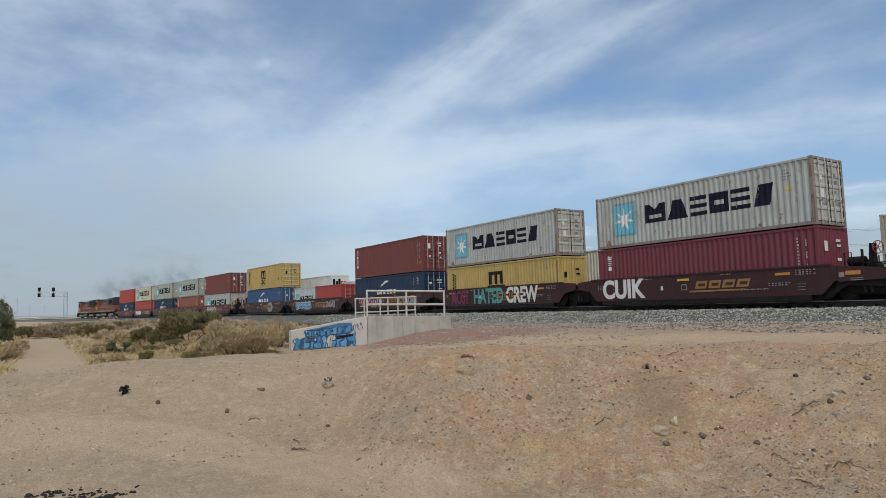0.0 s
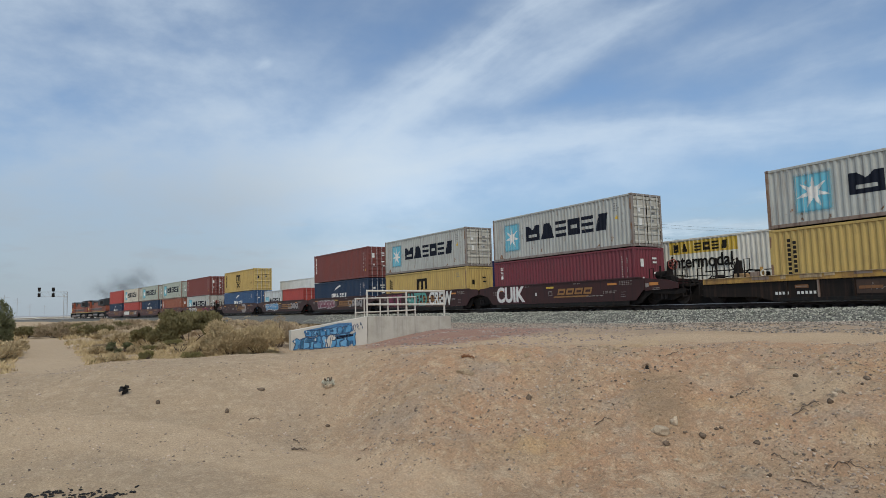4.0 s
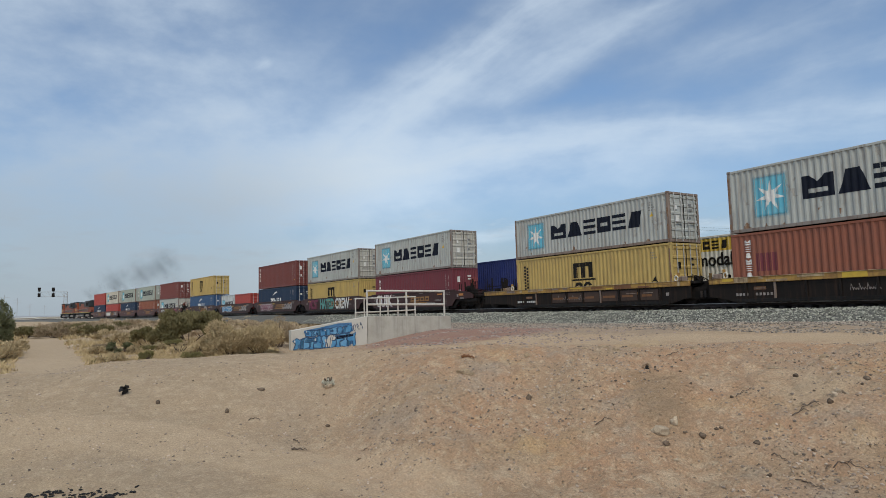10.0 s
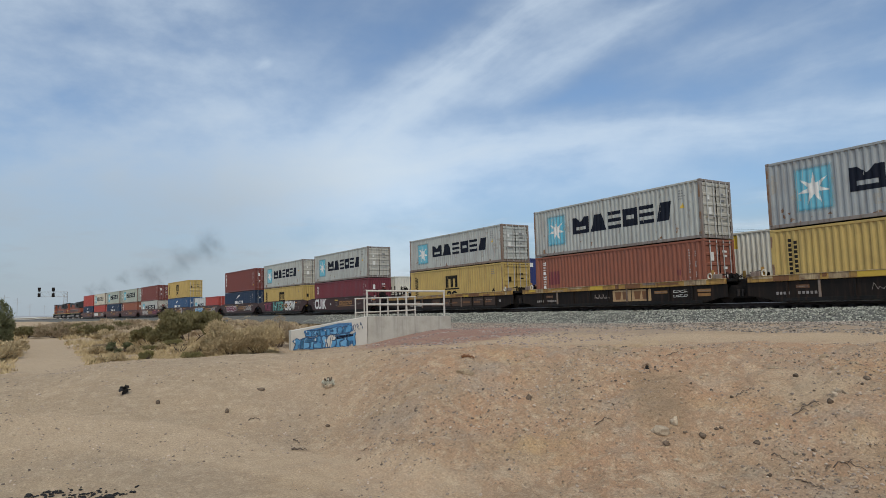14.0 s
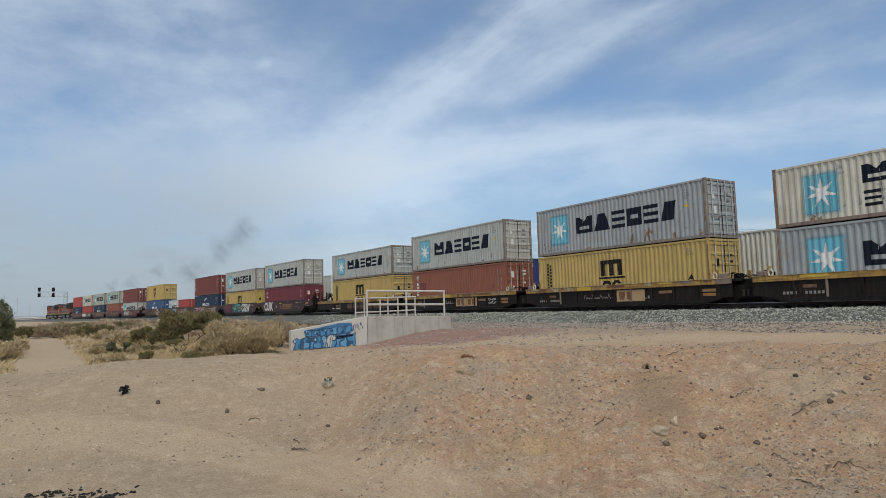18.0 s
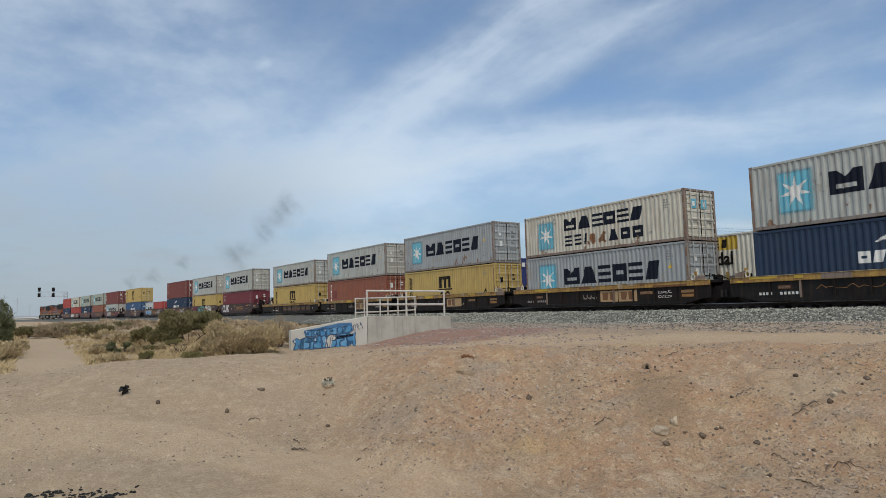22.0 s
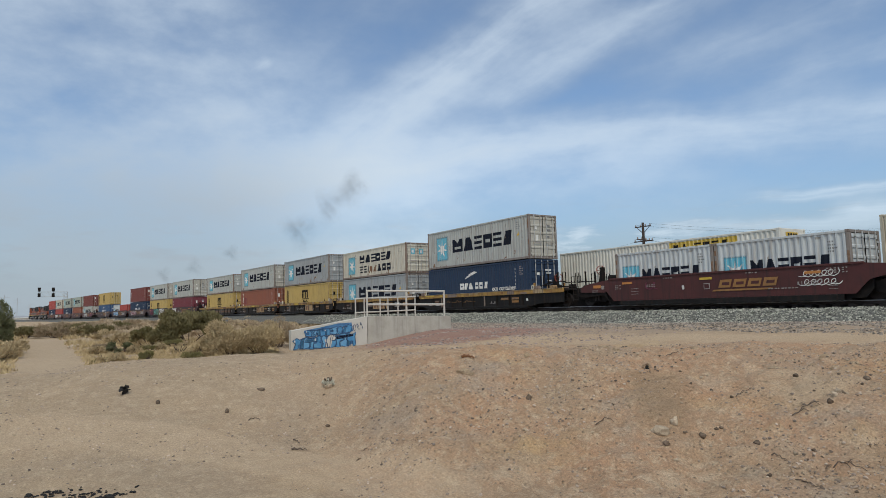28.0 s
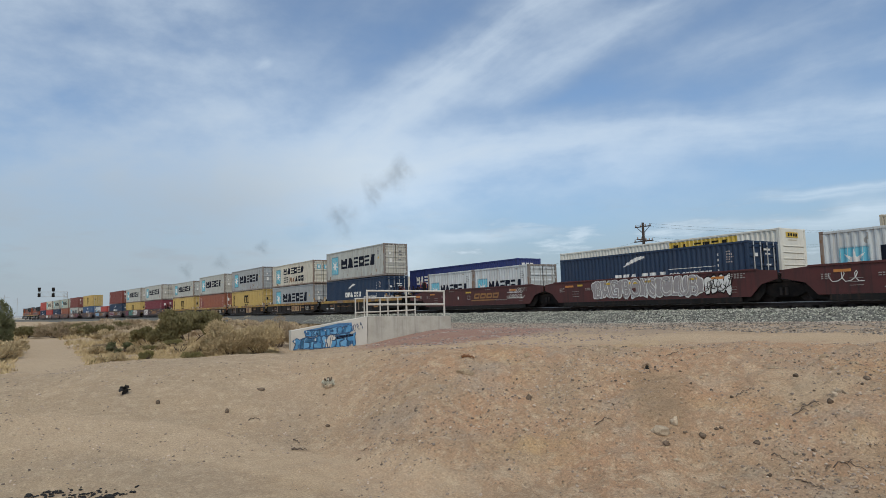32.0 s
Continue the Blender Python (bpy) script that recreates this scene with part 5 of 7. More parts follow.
        part("pipe", tube([(x0 + s * 0.3, -0.8, d + 0.26), (x0 + s * 0.9, -0.85, d + 0.38), (x0 + s * 1.3, -0.6, d + 0.2), (x0 + s * 1.5, -0.3, d + 0.06)], 0.035, 6), "steel_dark", c)
    for yy, xx, h in ((-1.25, x0 + s * 0.75, 0.85), (-1.25, s * (e - 0.55), 0.95), (0.2, s * (e - 0.75), 0.75), (1.25, x0 + s * 0.9, 0.8), (1.25, s * (e - 0.6), 0.9)):
        part("grab_iron", tube([(xx - 0.13, yy, d - 0.1), (xx - 0.13, yy, d + h), (xx + 0.13, yy, d + h), (xx + 0.13, yy, d + 0.35)], 0.026, 6), "steel_dark", c)
    for xx, h in ((x0 + s * 1.25, 0.95), (s * (e - 1.15), 1.0)):
        part("stanchion", box(xx - 0.04, -1.22, d - 0.1, xx + 0.04, -1.14, d + h, 0.01), "steel_dark", c)
    part("long_rail", tube([(x0 + s * 1.25, -1.18, d + 0.40), (s * (e - 0.55), -1.18, d + 0.40)], 0.028, 6), "steel_dark", c)
    part("long_rail", tube([(x0 + s * 0.4, 0.9, d), (x0 + s * 0.4, 0.9, d + 0.42), (s * (e - 0.6), 0.9, d + 0.42), (s * (e - 0.6), 0.9, d)], 0.026, 6), "steel_dark", c)
    part("coupler", box(min(s * (e - 0.2), s * (e + 0.12)), -0.14, 0.70, max(s * (e - 0.2), s * (e + 0.12)), 0.14, 0.98, 0.03), "steel_dark", c)
    for xx in (s * (e - 0.65), s * (e - 0.25)):
        part("step_upright", tube([(xx, -1.3, 0.35), (xx, -1.3, 1.1)], 0.022, 6), "car_grime", c)
    for zz in (0.4, 0.7, 1.0):
        part("step_rung", tube([(s * (e - 0.65), -1.3, zz), (s * (e - 0.25), -1.3, zz)], 0.022, 6), "car_grime", c)


material("brake_red", (0.30, 0.06, 0.04), 0.6, 0, (0.14, 0.04, 0.03), 4, 0.7, 0.1, 40, 0.05)


brown_well(-171.0, -154.5, -161.2, left_end=True)
brown_well(-154.5, -140.3, -147.5)
brown_well(-140.3, -125.2, -132.8)
brown_well(-125.2, -110.0, -117.7)
brown_well(-110.0, -92.7, -102.2, right_end=True)
brown_well(-92.7, -75.0, -82.9, left_end=True, coat="car_brown_dirty")
brown_well(-75.0, -59.2, -67.0, coat="car_brown_dirty")
brown_well(-59.2, -43.9, -51.65, coat="car_brown_dirty")
well_b = brown_well(-43.9, -28.4, -36.135, coat="car_brown_dirty")
well_a = brown_well(-28.4, -10.9, -20.655, right_end=True, coat="car_brown_dirty")
yellow_well(-10.9, 6.77, -0.945, left_end=True, bays=True)
yellow_well(6.77, 22.33, 14.565, panels=("rust_sheet", "gold_mark"))
yellow_well(22.33, 37.8, 30.055)
yellow_well(37.8, 53.4, 45.565, panels=("rust_sheet", "rust_sheet"))
yellow_well(53.4, 70.9, 61.195, right_end=True, panels=())
well_j = brown_well(70.9, 88.1, 80.5, left_end=True)
well_k = brown_well(88.1, 103.1, 95.545, gold=False)
well_l = brown_well(103.1, 118.6, 110.885)

# ---- spray paint on the cars ----
def fat_text(parent, words, x, z, size, mat, edge, y=-1.395, squeeze=1.0, label="", tall=1.0, wide=0.075, fill=0.045):
    """Sprayed letters on a car's near side: an outline with a fill over it."""
    m = Matrix.Translation((x, y, z)) @ Euler((radians(90), 0, 0)).to_matrix().to_4x4() @ Matrix.Diagonal((squeeze, tall, 1, 1))
    text_mesh("graffiti_outline", words, size, 0.004, edge, parent, m, "", wide)
    m2 = Matrix.Translation((x, y - 0.008, z)) @ Euler((radians(90), 0, 0)).to_matrix().to_4x4() @ Matrix.Diagonal((squeeze, tall, 1, 1))
    text_mesh("graffiti", words, size, 0.004, mat, parent, m2, label, fill)


def scribble(parent, x0, x1, z0, z1, mat, seed, n=40, r=0.018, y=-1.40):
    """One looping stroke of spray paint."""
    rnd = random.Random(seed)
    pts, x = [], x0
    for i in range(n):
        f = i / (n - 1)
        pts.append((x0 + (x1 - x0) * f + 0.16 * math.sin(i * 0.9 + seed + 1.3), y, (z0 + z1) / 2 + (z1 - z0) * 0.46 * math.sin(i * 0.9 + seed) * rnd.uniform(0.8, 1.0)))
    bm = tube(pts, r, 4)
    for v in bm.verts:
        v.co.y = y + (v.co.y - y) * 0.15
    part("graffiti_stroke", bm, mat, parent)


OFF_A, OFF_B = (-26.75 + 6.095) - (-28.4 - 10.9) / 2, (-42.23 + 6.095) - (-43.9 - 28.4) / 2
fat_text(well_a, "CUIK", -5.68 + OFF_A, 0.42, 1.28, "white_mark", "plum_mark", squeeze=0.95, label="white sprayed graffiti letters", tall=1.05)
fat_text(well_b, "MOST", -5.25 + OFF_B, 0.40, 1.28, "plum_mark", "car_black", squeeze=0.66, label="dull red sprayed letters", tall=1.05)
fat_text(well_b, "HATED", -2.46 + OFF_B, 0.40, 1.30, "teal_mark", "car_black", squeeze=0.80, label="green sprayed letters", tall=1.08)
fat_text(well_b, "CREW", 1.22 + OFF_B, 0.40, 1.30, "white_mark", "car_black", squeeze=0.84, label="off-white sprayed letters", tall=1.08)


def bubbles(parent, x0, x1, z0, z1, n, fill, edge, seed, gap=True):
    """Fat sprayed shapes that cannot be read, in a row."""
    rnd = random.Random(seed)
    w = (x1 - x0) / n
    for i in range(n):
        cx, h = x0 + (i + 0.5) * w, (z1 - z0) * rnd.uniform(0.86, 1.0)
        k = rnd.uniform(-0.08, 0.08)
        for grow, mat, y in ((1.0, edge, -1.394), (0.86, fill, -1.402)):
            out = []
            for q in range(20):
                a = 2 * math.pi * q / 20
                rr = 1 + 0.14 * math.sin(3 * a + i * 1.7) + 0.08 * math.sin(5 * a + i)
                px = 0.56 * w * grow * rr * math.copysign(abs(math.cos(a)) ** 0.7, math.cos(a))
                pz = 0.5 * h * grow * rr * math.copysign(abs(math.sin(a)) ** 0.7, math.sin(a))
                out.append((cx + px + k * pz, (z0 + z1) / 2 + pz))
            part("graffiti_shape", slab(out, y, y + 0.006), mat, parent)
        if not gap:
            continue
        out = [(cx - 0.1 * w, (z0 + z1) / 2 - 0.05), (cx + 0.12 * w, (z0 + z1) / 2 - 0.02), (cx + 0.08 * w, (z0 + z1) / 2 + 0.16), (cx - 0.12 * w, (z0 + z1) / 2 + 0.12)]
        part("graffiti_gap", slab(out, -1.408, -1.404), edge, parent)


OFF_J, OFF_K = 80.5 - (70.9 + 88.1) / 2, (89.45 + 6.095) - (88.1 + 103.1) / 2
bubbles(well_k, -3.35 + OFF_K, 3.80 + OFF_K, 0.36, 1.46, 13, "silver_mark", "white_mark", 3, False)
fat_text(well_k, "BAG BOYS CLUB", -3.15 + OFF_K, 0.46, 1.25, "silver_mark", "white_mark", -1.412, 0.72, "silver sprayed graffiti letters with white edges", 1.08, 0.03, 0.0)
for i, x in enumerate((-4.3, -2.2, 0.6, 3.3)):
    plate(well_k, "reflector", x - 0.2 + OFF_K, x + 0.2 + OFF_K, 1.16, 1.26, -1.412, "yellow_mark")
bubbles(well_k, 3.9 + OFF_K, 5.3 + OFF_K, 0.36, 1.40, 4, "white_mark", "black_mark", 8, False)
for i in range(6):
    scribble(well_k, 3.95 + 0.22 * i + OFF_K, 4.25 + 0.22 * i + OFF_K, 0.5 + 0.1 * (i % 3), 1.1 + 0.07 * (i % 3), "black_mark", 30 + i, 7, 0.02, -1.412)
scribble(well_j, 4.15 + OFF_J, 5.55 + OFF_J, 0.98, 1.28, "white_mark", 4)
scribble(well_j, 4.10 + OFF_J, 5.60 + OFF_J, 0.62, 0.92, "white_mark", 9)
scribble(well_j, -4.1 + OFF_J, -3.2 + OFF_J, 0.75, 1.2, "plum_mark", 12, 14)
scribble(well_l, -5.6, -4.4, 0.7, 1.2, "white_mark", 15, 18)
scribble(well_l, -3.6, -2.0, 0.4, 1.35, "white_mark", 17, 22)
far_wells = [o for o, u, z, n in TRAIN if o.name.startswith("well_car")]
for o, seed, fill in ((far_wells[7], 21, "plum_mark"), (far_wells[6], 22, "spray_blue"), (far_wells[4], 24, "silver_mark"), (far_wells[1], 25, "white_mark")):
    bubbles(o, -5.0, -0.8, 0.4, 1.25, 6, fill, "white_mark", seed)
    bubbles(o, 2.2, 5.2, 0.4, 1.25, 4, "silver_mark" if fill != "silver_mark" else "plum_mark", "black_mark", seed + 9)
disc = part("graffiti_disc", slab([(3.6 + 0.9 * math.cos(q * 0.3142), 0.82 + 0.62 * math.sin(q * 0.3142)) for q in range(20)], -1.402, -1.394), "silver_mark", far_wells[5])


# ---- locomotives ----
def locomotive(front):
    L = 22.3
    c = thing("locomotive", "orange and black diesel locomotive at the head of the train", "locomotive", "locomotives")
    e = L / 2
    part("frame", box(-e + 0.3, -1.45, 1.30, e - 0.3, 1.45, 1.62, 0.03), "loco_dark", c)
    part("fuel_tank", box(-3.4, -1.35, 0.35, 2.6, 1.35, 1.28, 0.12), "loco_dark", c)
    part("nose", box(-e + 0.9, -1.25, 1.62, -e + 2.5, 1.25, 3.15, 0.16), "loco_orange", c)
    cab = part("cab", box(-e + 2.5, -1.52, 1.62, -e + 5.0, 1.52, 4.35, 0.08), "loco_orange", c)
    part("cab_roof", box(-e + 2.35, -1.55, 4.35, -e + 5.1, 1.55, 4.62, 0.10), "loco_dark", cab)
    for s in (-1, 1):
        for x0 in (-e + 2.75, -e + 3.9):
            part("cab_window", box(x0, min(s * 1.50, s * 1.54), 3.1, x0 + 0.85, max(s * 1.50, s * 1.54), 3.95, 0.01), "black_mark", cab)
    part("windscreen", box(-e + 2.46, -1.2, 3.25, -e + 2.51, 1.2, 4.0), "black_mark", cab)
    part("hood", box(-e + 5.0, -1.05, 1.62, e - 5.2, 1.05, 3.95, 0.06), "loco_orange", c)
    part("hood_roof", box(-e + 5.0, -1.06, 3.95, e - 5.2, 1.06, 4.40, 0.12), "loco_dark", c)
    part("stripe", box(-e + 5.05, -1.075, 2.05, e - 5.2, 1.075, 2.40), "loco_dark", c)
    part("radiator", box(e - 5.2, -1.5, 2.95, e - 1.3, 1.5, 4.65, 0.12), "loco_dark", c)
    part("rear_hood", box(e - 5.2, -1.10, 1.62, e - 1.0, 1.10, 2.95, 0.05), "loco_orange", c)
    part("exhaust", box(-1.2, -0.4, 4.40, 0.0, 0.4, 4.72, 0.05), "loco_dark", c)
    for k in range(3):
        part("roof_fan", tube([(e - 4.6 + 1.3 * k, 0, 4.62), (e - 4.6 + 1.3 * k, 0, 4.80)], 0.55, 14), "steel_dark", c)
    part("air_intake", box(1.6, -1.12, 3.1, 4.6, 1.12, 4.05, 0.05), "loco_dark", c)
    part("dynamic_brake", box(-5.2, -1.18, 3.35, -3.0, 1.18, 4.5, 0.08), "loco_dark", c)
    part("radiator_grille", box(e - 4.9, -1.53, 3.3, e - 1.7, 1.53, 4.2, 0.02), "steel_dark", c)
    part("nose_band", box(-e + 0.87, -1.0, 2.1, -e + 0.9, 1.0, 2.6), "yellow_mark", c)
    part("walkway_edge", box(-e + 0.3, -1.47, 1.50, e - 0.3, -1.455, 1.60), "yellow_mark", c)
    part("cab_number", box(-e + 3.0, -1.545, 2.2, -e + 4.4, -1.53, 2.55), "yellow_mark", c)
    part("tank_stripe", box(-3.1, -1.365, 0.75, 2.3, -1.355, 0.9), "silver_mark", c)
    for i in range(8):
        part("hood_door", box(-e + 5.4 + i * 1.35, -1.07, 2.5, -e + 6.55 + i * 1.35, -1.045, 3.75, 0.01), "loco_orange", c)
    for s in (-1, 1):
        bm = bmesh.new()
        for i in range(12):
            x = -e + 5.3 + i * 1.25
            tube([(x, s * 1.42, 1.6), (x, s * 1.42, 2.55)], 0.025, 5, bm)
        tube([(-e + 5.3, s * 1.42, 2.55), (e - 3.3, s * 1.42, 2.55)], 0.025, 5, bm)
        part("handrail", bm, "silver_mark", c)
        for x in (-6.8, 6.8):
            fr = part("truck", slab([(x - 2.4, 0.45), (x - 2.3, 0.85), (x - 0.5, 1.05), (x + 0.5, 1.05), (x + 2.3, 0.85), (x + 2.4, 0.45), (x + 1.2, 0.55), (x, 0.38), (x - 1.2, 0.55)], s * 1.22 - 0.08, s * 1.22 + 0.08), "frame_grey", c)
            for k in (-1.85, 0.0, 1.85):
                part("wheel", tube([(x + k, s * 0.70, 0.53), (x + k, s * 0.84, 0.53)], 0.53, 20), "wheel_steel", fr)
        part("pilot", box(min(s * (e - 0.35), s * (e - 0.15)), -1.4, 0.25, max(s * (e - 0.35), s * (e - 0.15)), 1.4, 1.5, 0.03), "loco_dark", c)
        part("step", box(min(s * (e - 0.9), s * (e - 0.35)), -1.5, 0.45, max(s * (e - 0.9), s * (e - 0.35)), 1.5, 0.95, 0.02), "loco_dark", c)
        part("coupler", box(min(s * (e - 0.2), s * (e + 0.05)), -0.15, 0.72, max(s * (e - 0.2), s * (e + 0.05)), 0.15, 1.0, 0.03), "steel_dark", c)
    return ride(c, front + e, 0.0)


locomotive(-215.8)
locomotive(-193.45)

# ---- the standing train on the far track ----
FAR = 5.0
STANDING = []


def stand(ob, u, z):
    ob.matrix_basis = on_line(u, FAR, RAIL_Z + z)
    STANDING.append(ob)
    return ob


def marks_hunt(c, L, H, y, base):
    # yellow panel with dark blocks, a word below it
    rect(c, "yellow_panel", 1.3, 5.7, 2.02, 2.74, "yellow_mark", y, base, "yellow sign panel")
    xs = [(1.6, 1.92), (2.15, 2.52), (3.0, 3.46), (3.56, 4.02), (4.12, 4.58), (4.68, 5.1)]
    word(c, xs, 2.14, 0.46, "black_mark", y - 0.004, base, step=0.035)
    text_mesh("lettering", "Intermodal", 1.0, 0.004, "black_mark", c, Matrix.Translation((1.35, y - 0.012, 1.22)) @ Matrix.Diagonal((0.92, 1, 1, 1)) @ Euler((radians(90), 0, 0)).to_matrix().to_4x4(), "black lettering", 0.02)
    X = L / 2
    part("door_panel", box(X - 0.02, -0.65, 2.42, X + 0.006, 0.45, 2.70), "yellow_mark", c)
    for i in range(4):
        part("door_block", box(X - 0.02, -0.5 + i * 0.24, 2.48, X + 0.010, -0.34 + i * 0.24, 2.64), "black_mark", c)
    for z in (1.95, 1.62, 1.3, 0.98, 0.66, 0.36):
        part("end_rib", box(X - 0.02, -0.95, z, X + 0.012, 0.95, z + 0.05, 0.008), "cream_white", c)
        # a thin tan strip just below each rib
        part("rib_seam", box(X - 0.02, -0.95, z - 0.035, X - 0.010, 0.95, z - 0.005), "tan_paint", c)
    part("lettering", box(X - 0.02, -0.5, 2.26, X - 0.008, 0.35, 2.32), "tan_paint", c)


def marks_yrc(c, L, H, y, base):
    word(c, [(-6.9, -6.3), (-6.2, -5.6), (-5.5, -4.9)], 1.55, 0.75, "white_mark", y, base, (0, 2, 1), step=0.035)
    for i in range(6):
        rect(c, "lettering", -6.8 + i * 0.32, -6.6 + i * 0.32, 1.18, 1.32, "orange_mark", y, base)
    X = L / 2
    for i in range(3):
        part("door_block", box(X - 0.02, -0.75 + i * 0.42, 2.30, X + 0.012, -0.45 + i * 0.42, 2.62), "white_mark", c)


def marks_parcel(c, L, H, y, base):
    X = L / 2
    for i, m in enumerate(("plum_mark", "plum_mark", "plum_mark", "orange_mark", "orange_mark")):
        part("door_block", box(X - 0.02, -0.95 + i * 0.36, 1.75, X + 0.012, -0.66 + i * 0.36, 2.18 + 0.25 * (i in (0, 2))), "navy_mark" if i < 3 else "lamp_red", c)


def far_flat(u0, u1):
    """A low spine car under a standing container."""
    L = u1 - u0
    c = thing("flat_car", "grimy yellow spine car of a standing train", "railway car", "cars of the standing train")
    part("spine", box(-L / 2, -0.4, 0.55, L / 2, 0.4, 0.82, 0.02), "car_yellow", c)
    for x in np.linspace(-L / 2 + 1.6, L / 2 - 1.6, 4):
        part("cross_arm", box(x - 0.2, -1.3, 0.62, x + 0.2, 1.3, 0.845, 0.02), "car_yellow", c)
    for x in (-L / 2 + 1.0, L / 2 - 1.0):
        tr = part("truck", box(x - 1.2, -1.05, 0.25, x + 1.2, 1.05, 0.62, 0.05), "steel_dark", c)
        for k in (-0.85, 0.85):
            part("wheelset", tube([(x + k, -0.8, 0.42), (x + k, 0.8, 0.42)], 0.42, 16), "wheel_steel", tr)
    stand(c, (u0 + u1) / 2, 0.0)


def standing(coat, u1, L, z, H, marks, label, doors=True):
    ob = container(label, coat, L=L, H=H, doors=doors, marks=marks)
    tagged(ob, label, "container", "containers on the standing train")
    return stand(ob, u1 - L / 2, z)


standing("cream_white", -19.0, 16.15, 0.86, 2.90, marks_hunt, "long off-white container with a yellow sign panel", doors="panel")
standing("royal_paint", -39.8, 16.15, 0.86, 2.98, marks_yrc, "long royal blue container with white marks", doors=False)
standing("cream_white", -58.8, 12.19, 0.86, 2.60, None, "plain off-white container on a standing train", doors=False)
standing("white_paint", -73.8, 16.15, 1.55, 2.90, marks_parcel, "white trailer body with coloured blocks on its end", doors=False)
standing("tan_paint", 1.7, 16.15, 0.86, 2.92, None, "long tan container on a standing train")
for a, b in ((-36.6, -17.8), (-56.6, -37.8), (-73.0, -57.6), (-92.5, -73.2), (-16.2, 3.0)):
    far_flat(a, b)


# ---- culvert walls with pipe railings ----
def polar(az, r, z=0.0):
    return (r * math.sin(radians(az)), r * math.cos(radians(az)), z)


WA, WB, WC = polar(-71.3, 26.8), polar(-64.85, 28.0), polar(-57.6, 29.0)


def wall_piece(name, p, q, z0, zp, zq, t, mat, parent, label=""):
    bm = bmesh.new()
    d = (Vector(q) - Vector(p)).normalized()
    n = Vector((d.y, -d.x, 0))
    n = n if n.dot(Vector(p)) > 0 else -n
    lo, hi = [], []
    for (a, z) in ((Vector(p), zp), (Vector(q), zq)):
        for k in (0, t):
            lo.append(bm.verts.new((a.x + n.x * k, a.y + n.y * k, z0)))
            hi.append(bm.verts.new((a.x + n.x * k, a.y + n.y * k, z)))
    a0, a1, b0, b1 = lo
    c0, c1, d0, d1 = hi
    for f in ((a0, b0, d0, c0), (a1, c1, d1, b1), (a0, c0, c1, a1), (b0, b1, d1, d0), (c0, d0, d1, c1), (a0, a1, b1, b0)):
        bm.faces.new(f)
    bmesh.ops.recalc_face_normals(bm, faces=bm.faces)
    bmesh.ops.bevel(bm, geom=bm.edges[:], offset=0.012, segments=1, affect="EDGES")
    return part(name, bm, mat, parent, label)


culvert = thing("culvert_headwall", "concrete culvert headwall, one wing painted with blue graffiti", "headwall")
wing = wall_piece("wing_wall", WA, WB, -0.9, EYE_Z - 0.74, EYE_Z - 0.27, 0.28, "concrete_white", culvert, "whitewashed wing wall")
wall_piece("headwall", tuple(a + (b - a) * 0.003 for a, b in zip(WB, WC)), WC, -0.9, EYE_Z - 0.27, EYE_Z - 0.355, 0.28, "concrete", culvert, "stained bare concrete")


def on_wing(f, z):
    """A point on the wing wall's face: f from its outer end to the corner."""
    d = Vector(WB) - Vector(WA)
    n = Vector((d.y, -d.x, 0)).normalized()
    n = -n if n.dot(Vector(WA)) > 0 else n
    p = Vector(WA) + d * f + n * 0.01
    return Vector((p.x, p.y, z))


def wing_shape(name, pts, mat, lift=0.0):
    """A flat patch of paint on the wing wall, pts in (f, height over its foot)."""
    bm = bmesh.new()
    d = (Vector(WA)).normalized()
    vs = [bm.verts.new(on_wing(f, EYE_Z - 1.52 + h) - d * (0.004 + lift)) for f, h in pts]
    bm.faces.new(vs)
    return part(name, bm, mat, wing)


LETTERS = (((0.0, 0.0), (0.45, 0.04), (0.50, 0.40), (0.75, 0.34), (0.70, 0.02), (1.1, 0.10), (1.05, 0.70), (1.25, 1.0), (0.6, 0.86), (0.30, 1.0), (-0.15, 0.75), (0.15, 0.5)),
           ((-0.1, 0.1), (0.9, -0.05), (1.15, 0.35), (0.75, 0.55), (1.05, 0.80), (0.85, 1.05), (0.1, 0.95), (-0.2, 0.70), (0.40, 0.60), (0.35, 0.42), (-0.05, 0.40)),
           ((0.2, -0.05), (0.75, 0.0), (0.70, 0.55), (1.2, 0.60), (1.1, 0.95), (-0.1, 0.92), (-0.3, 0.62), (0.25, 0.58)),
           ((0.0, 0.05), (0.5, -0.02), (1.05, 0.2), (1.1, 0.8), (0.6, 1.05), (0.0, 0.85), (-0.15, 0.45)))


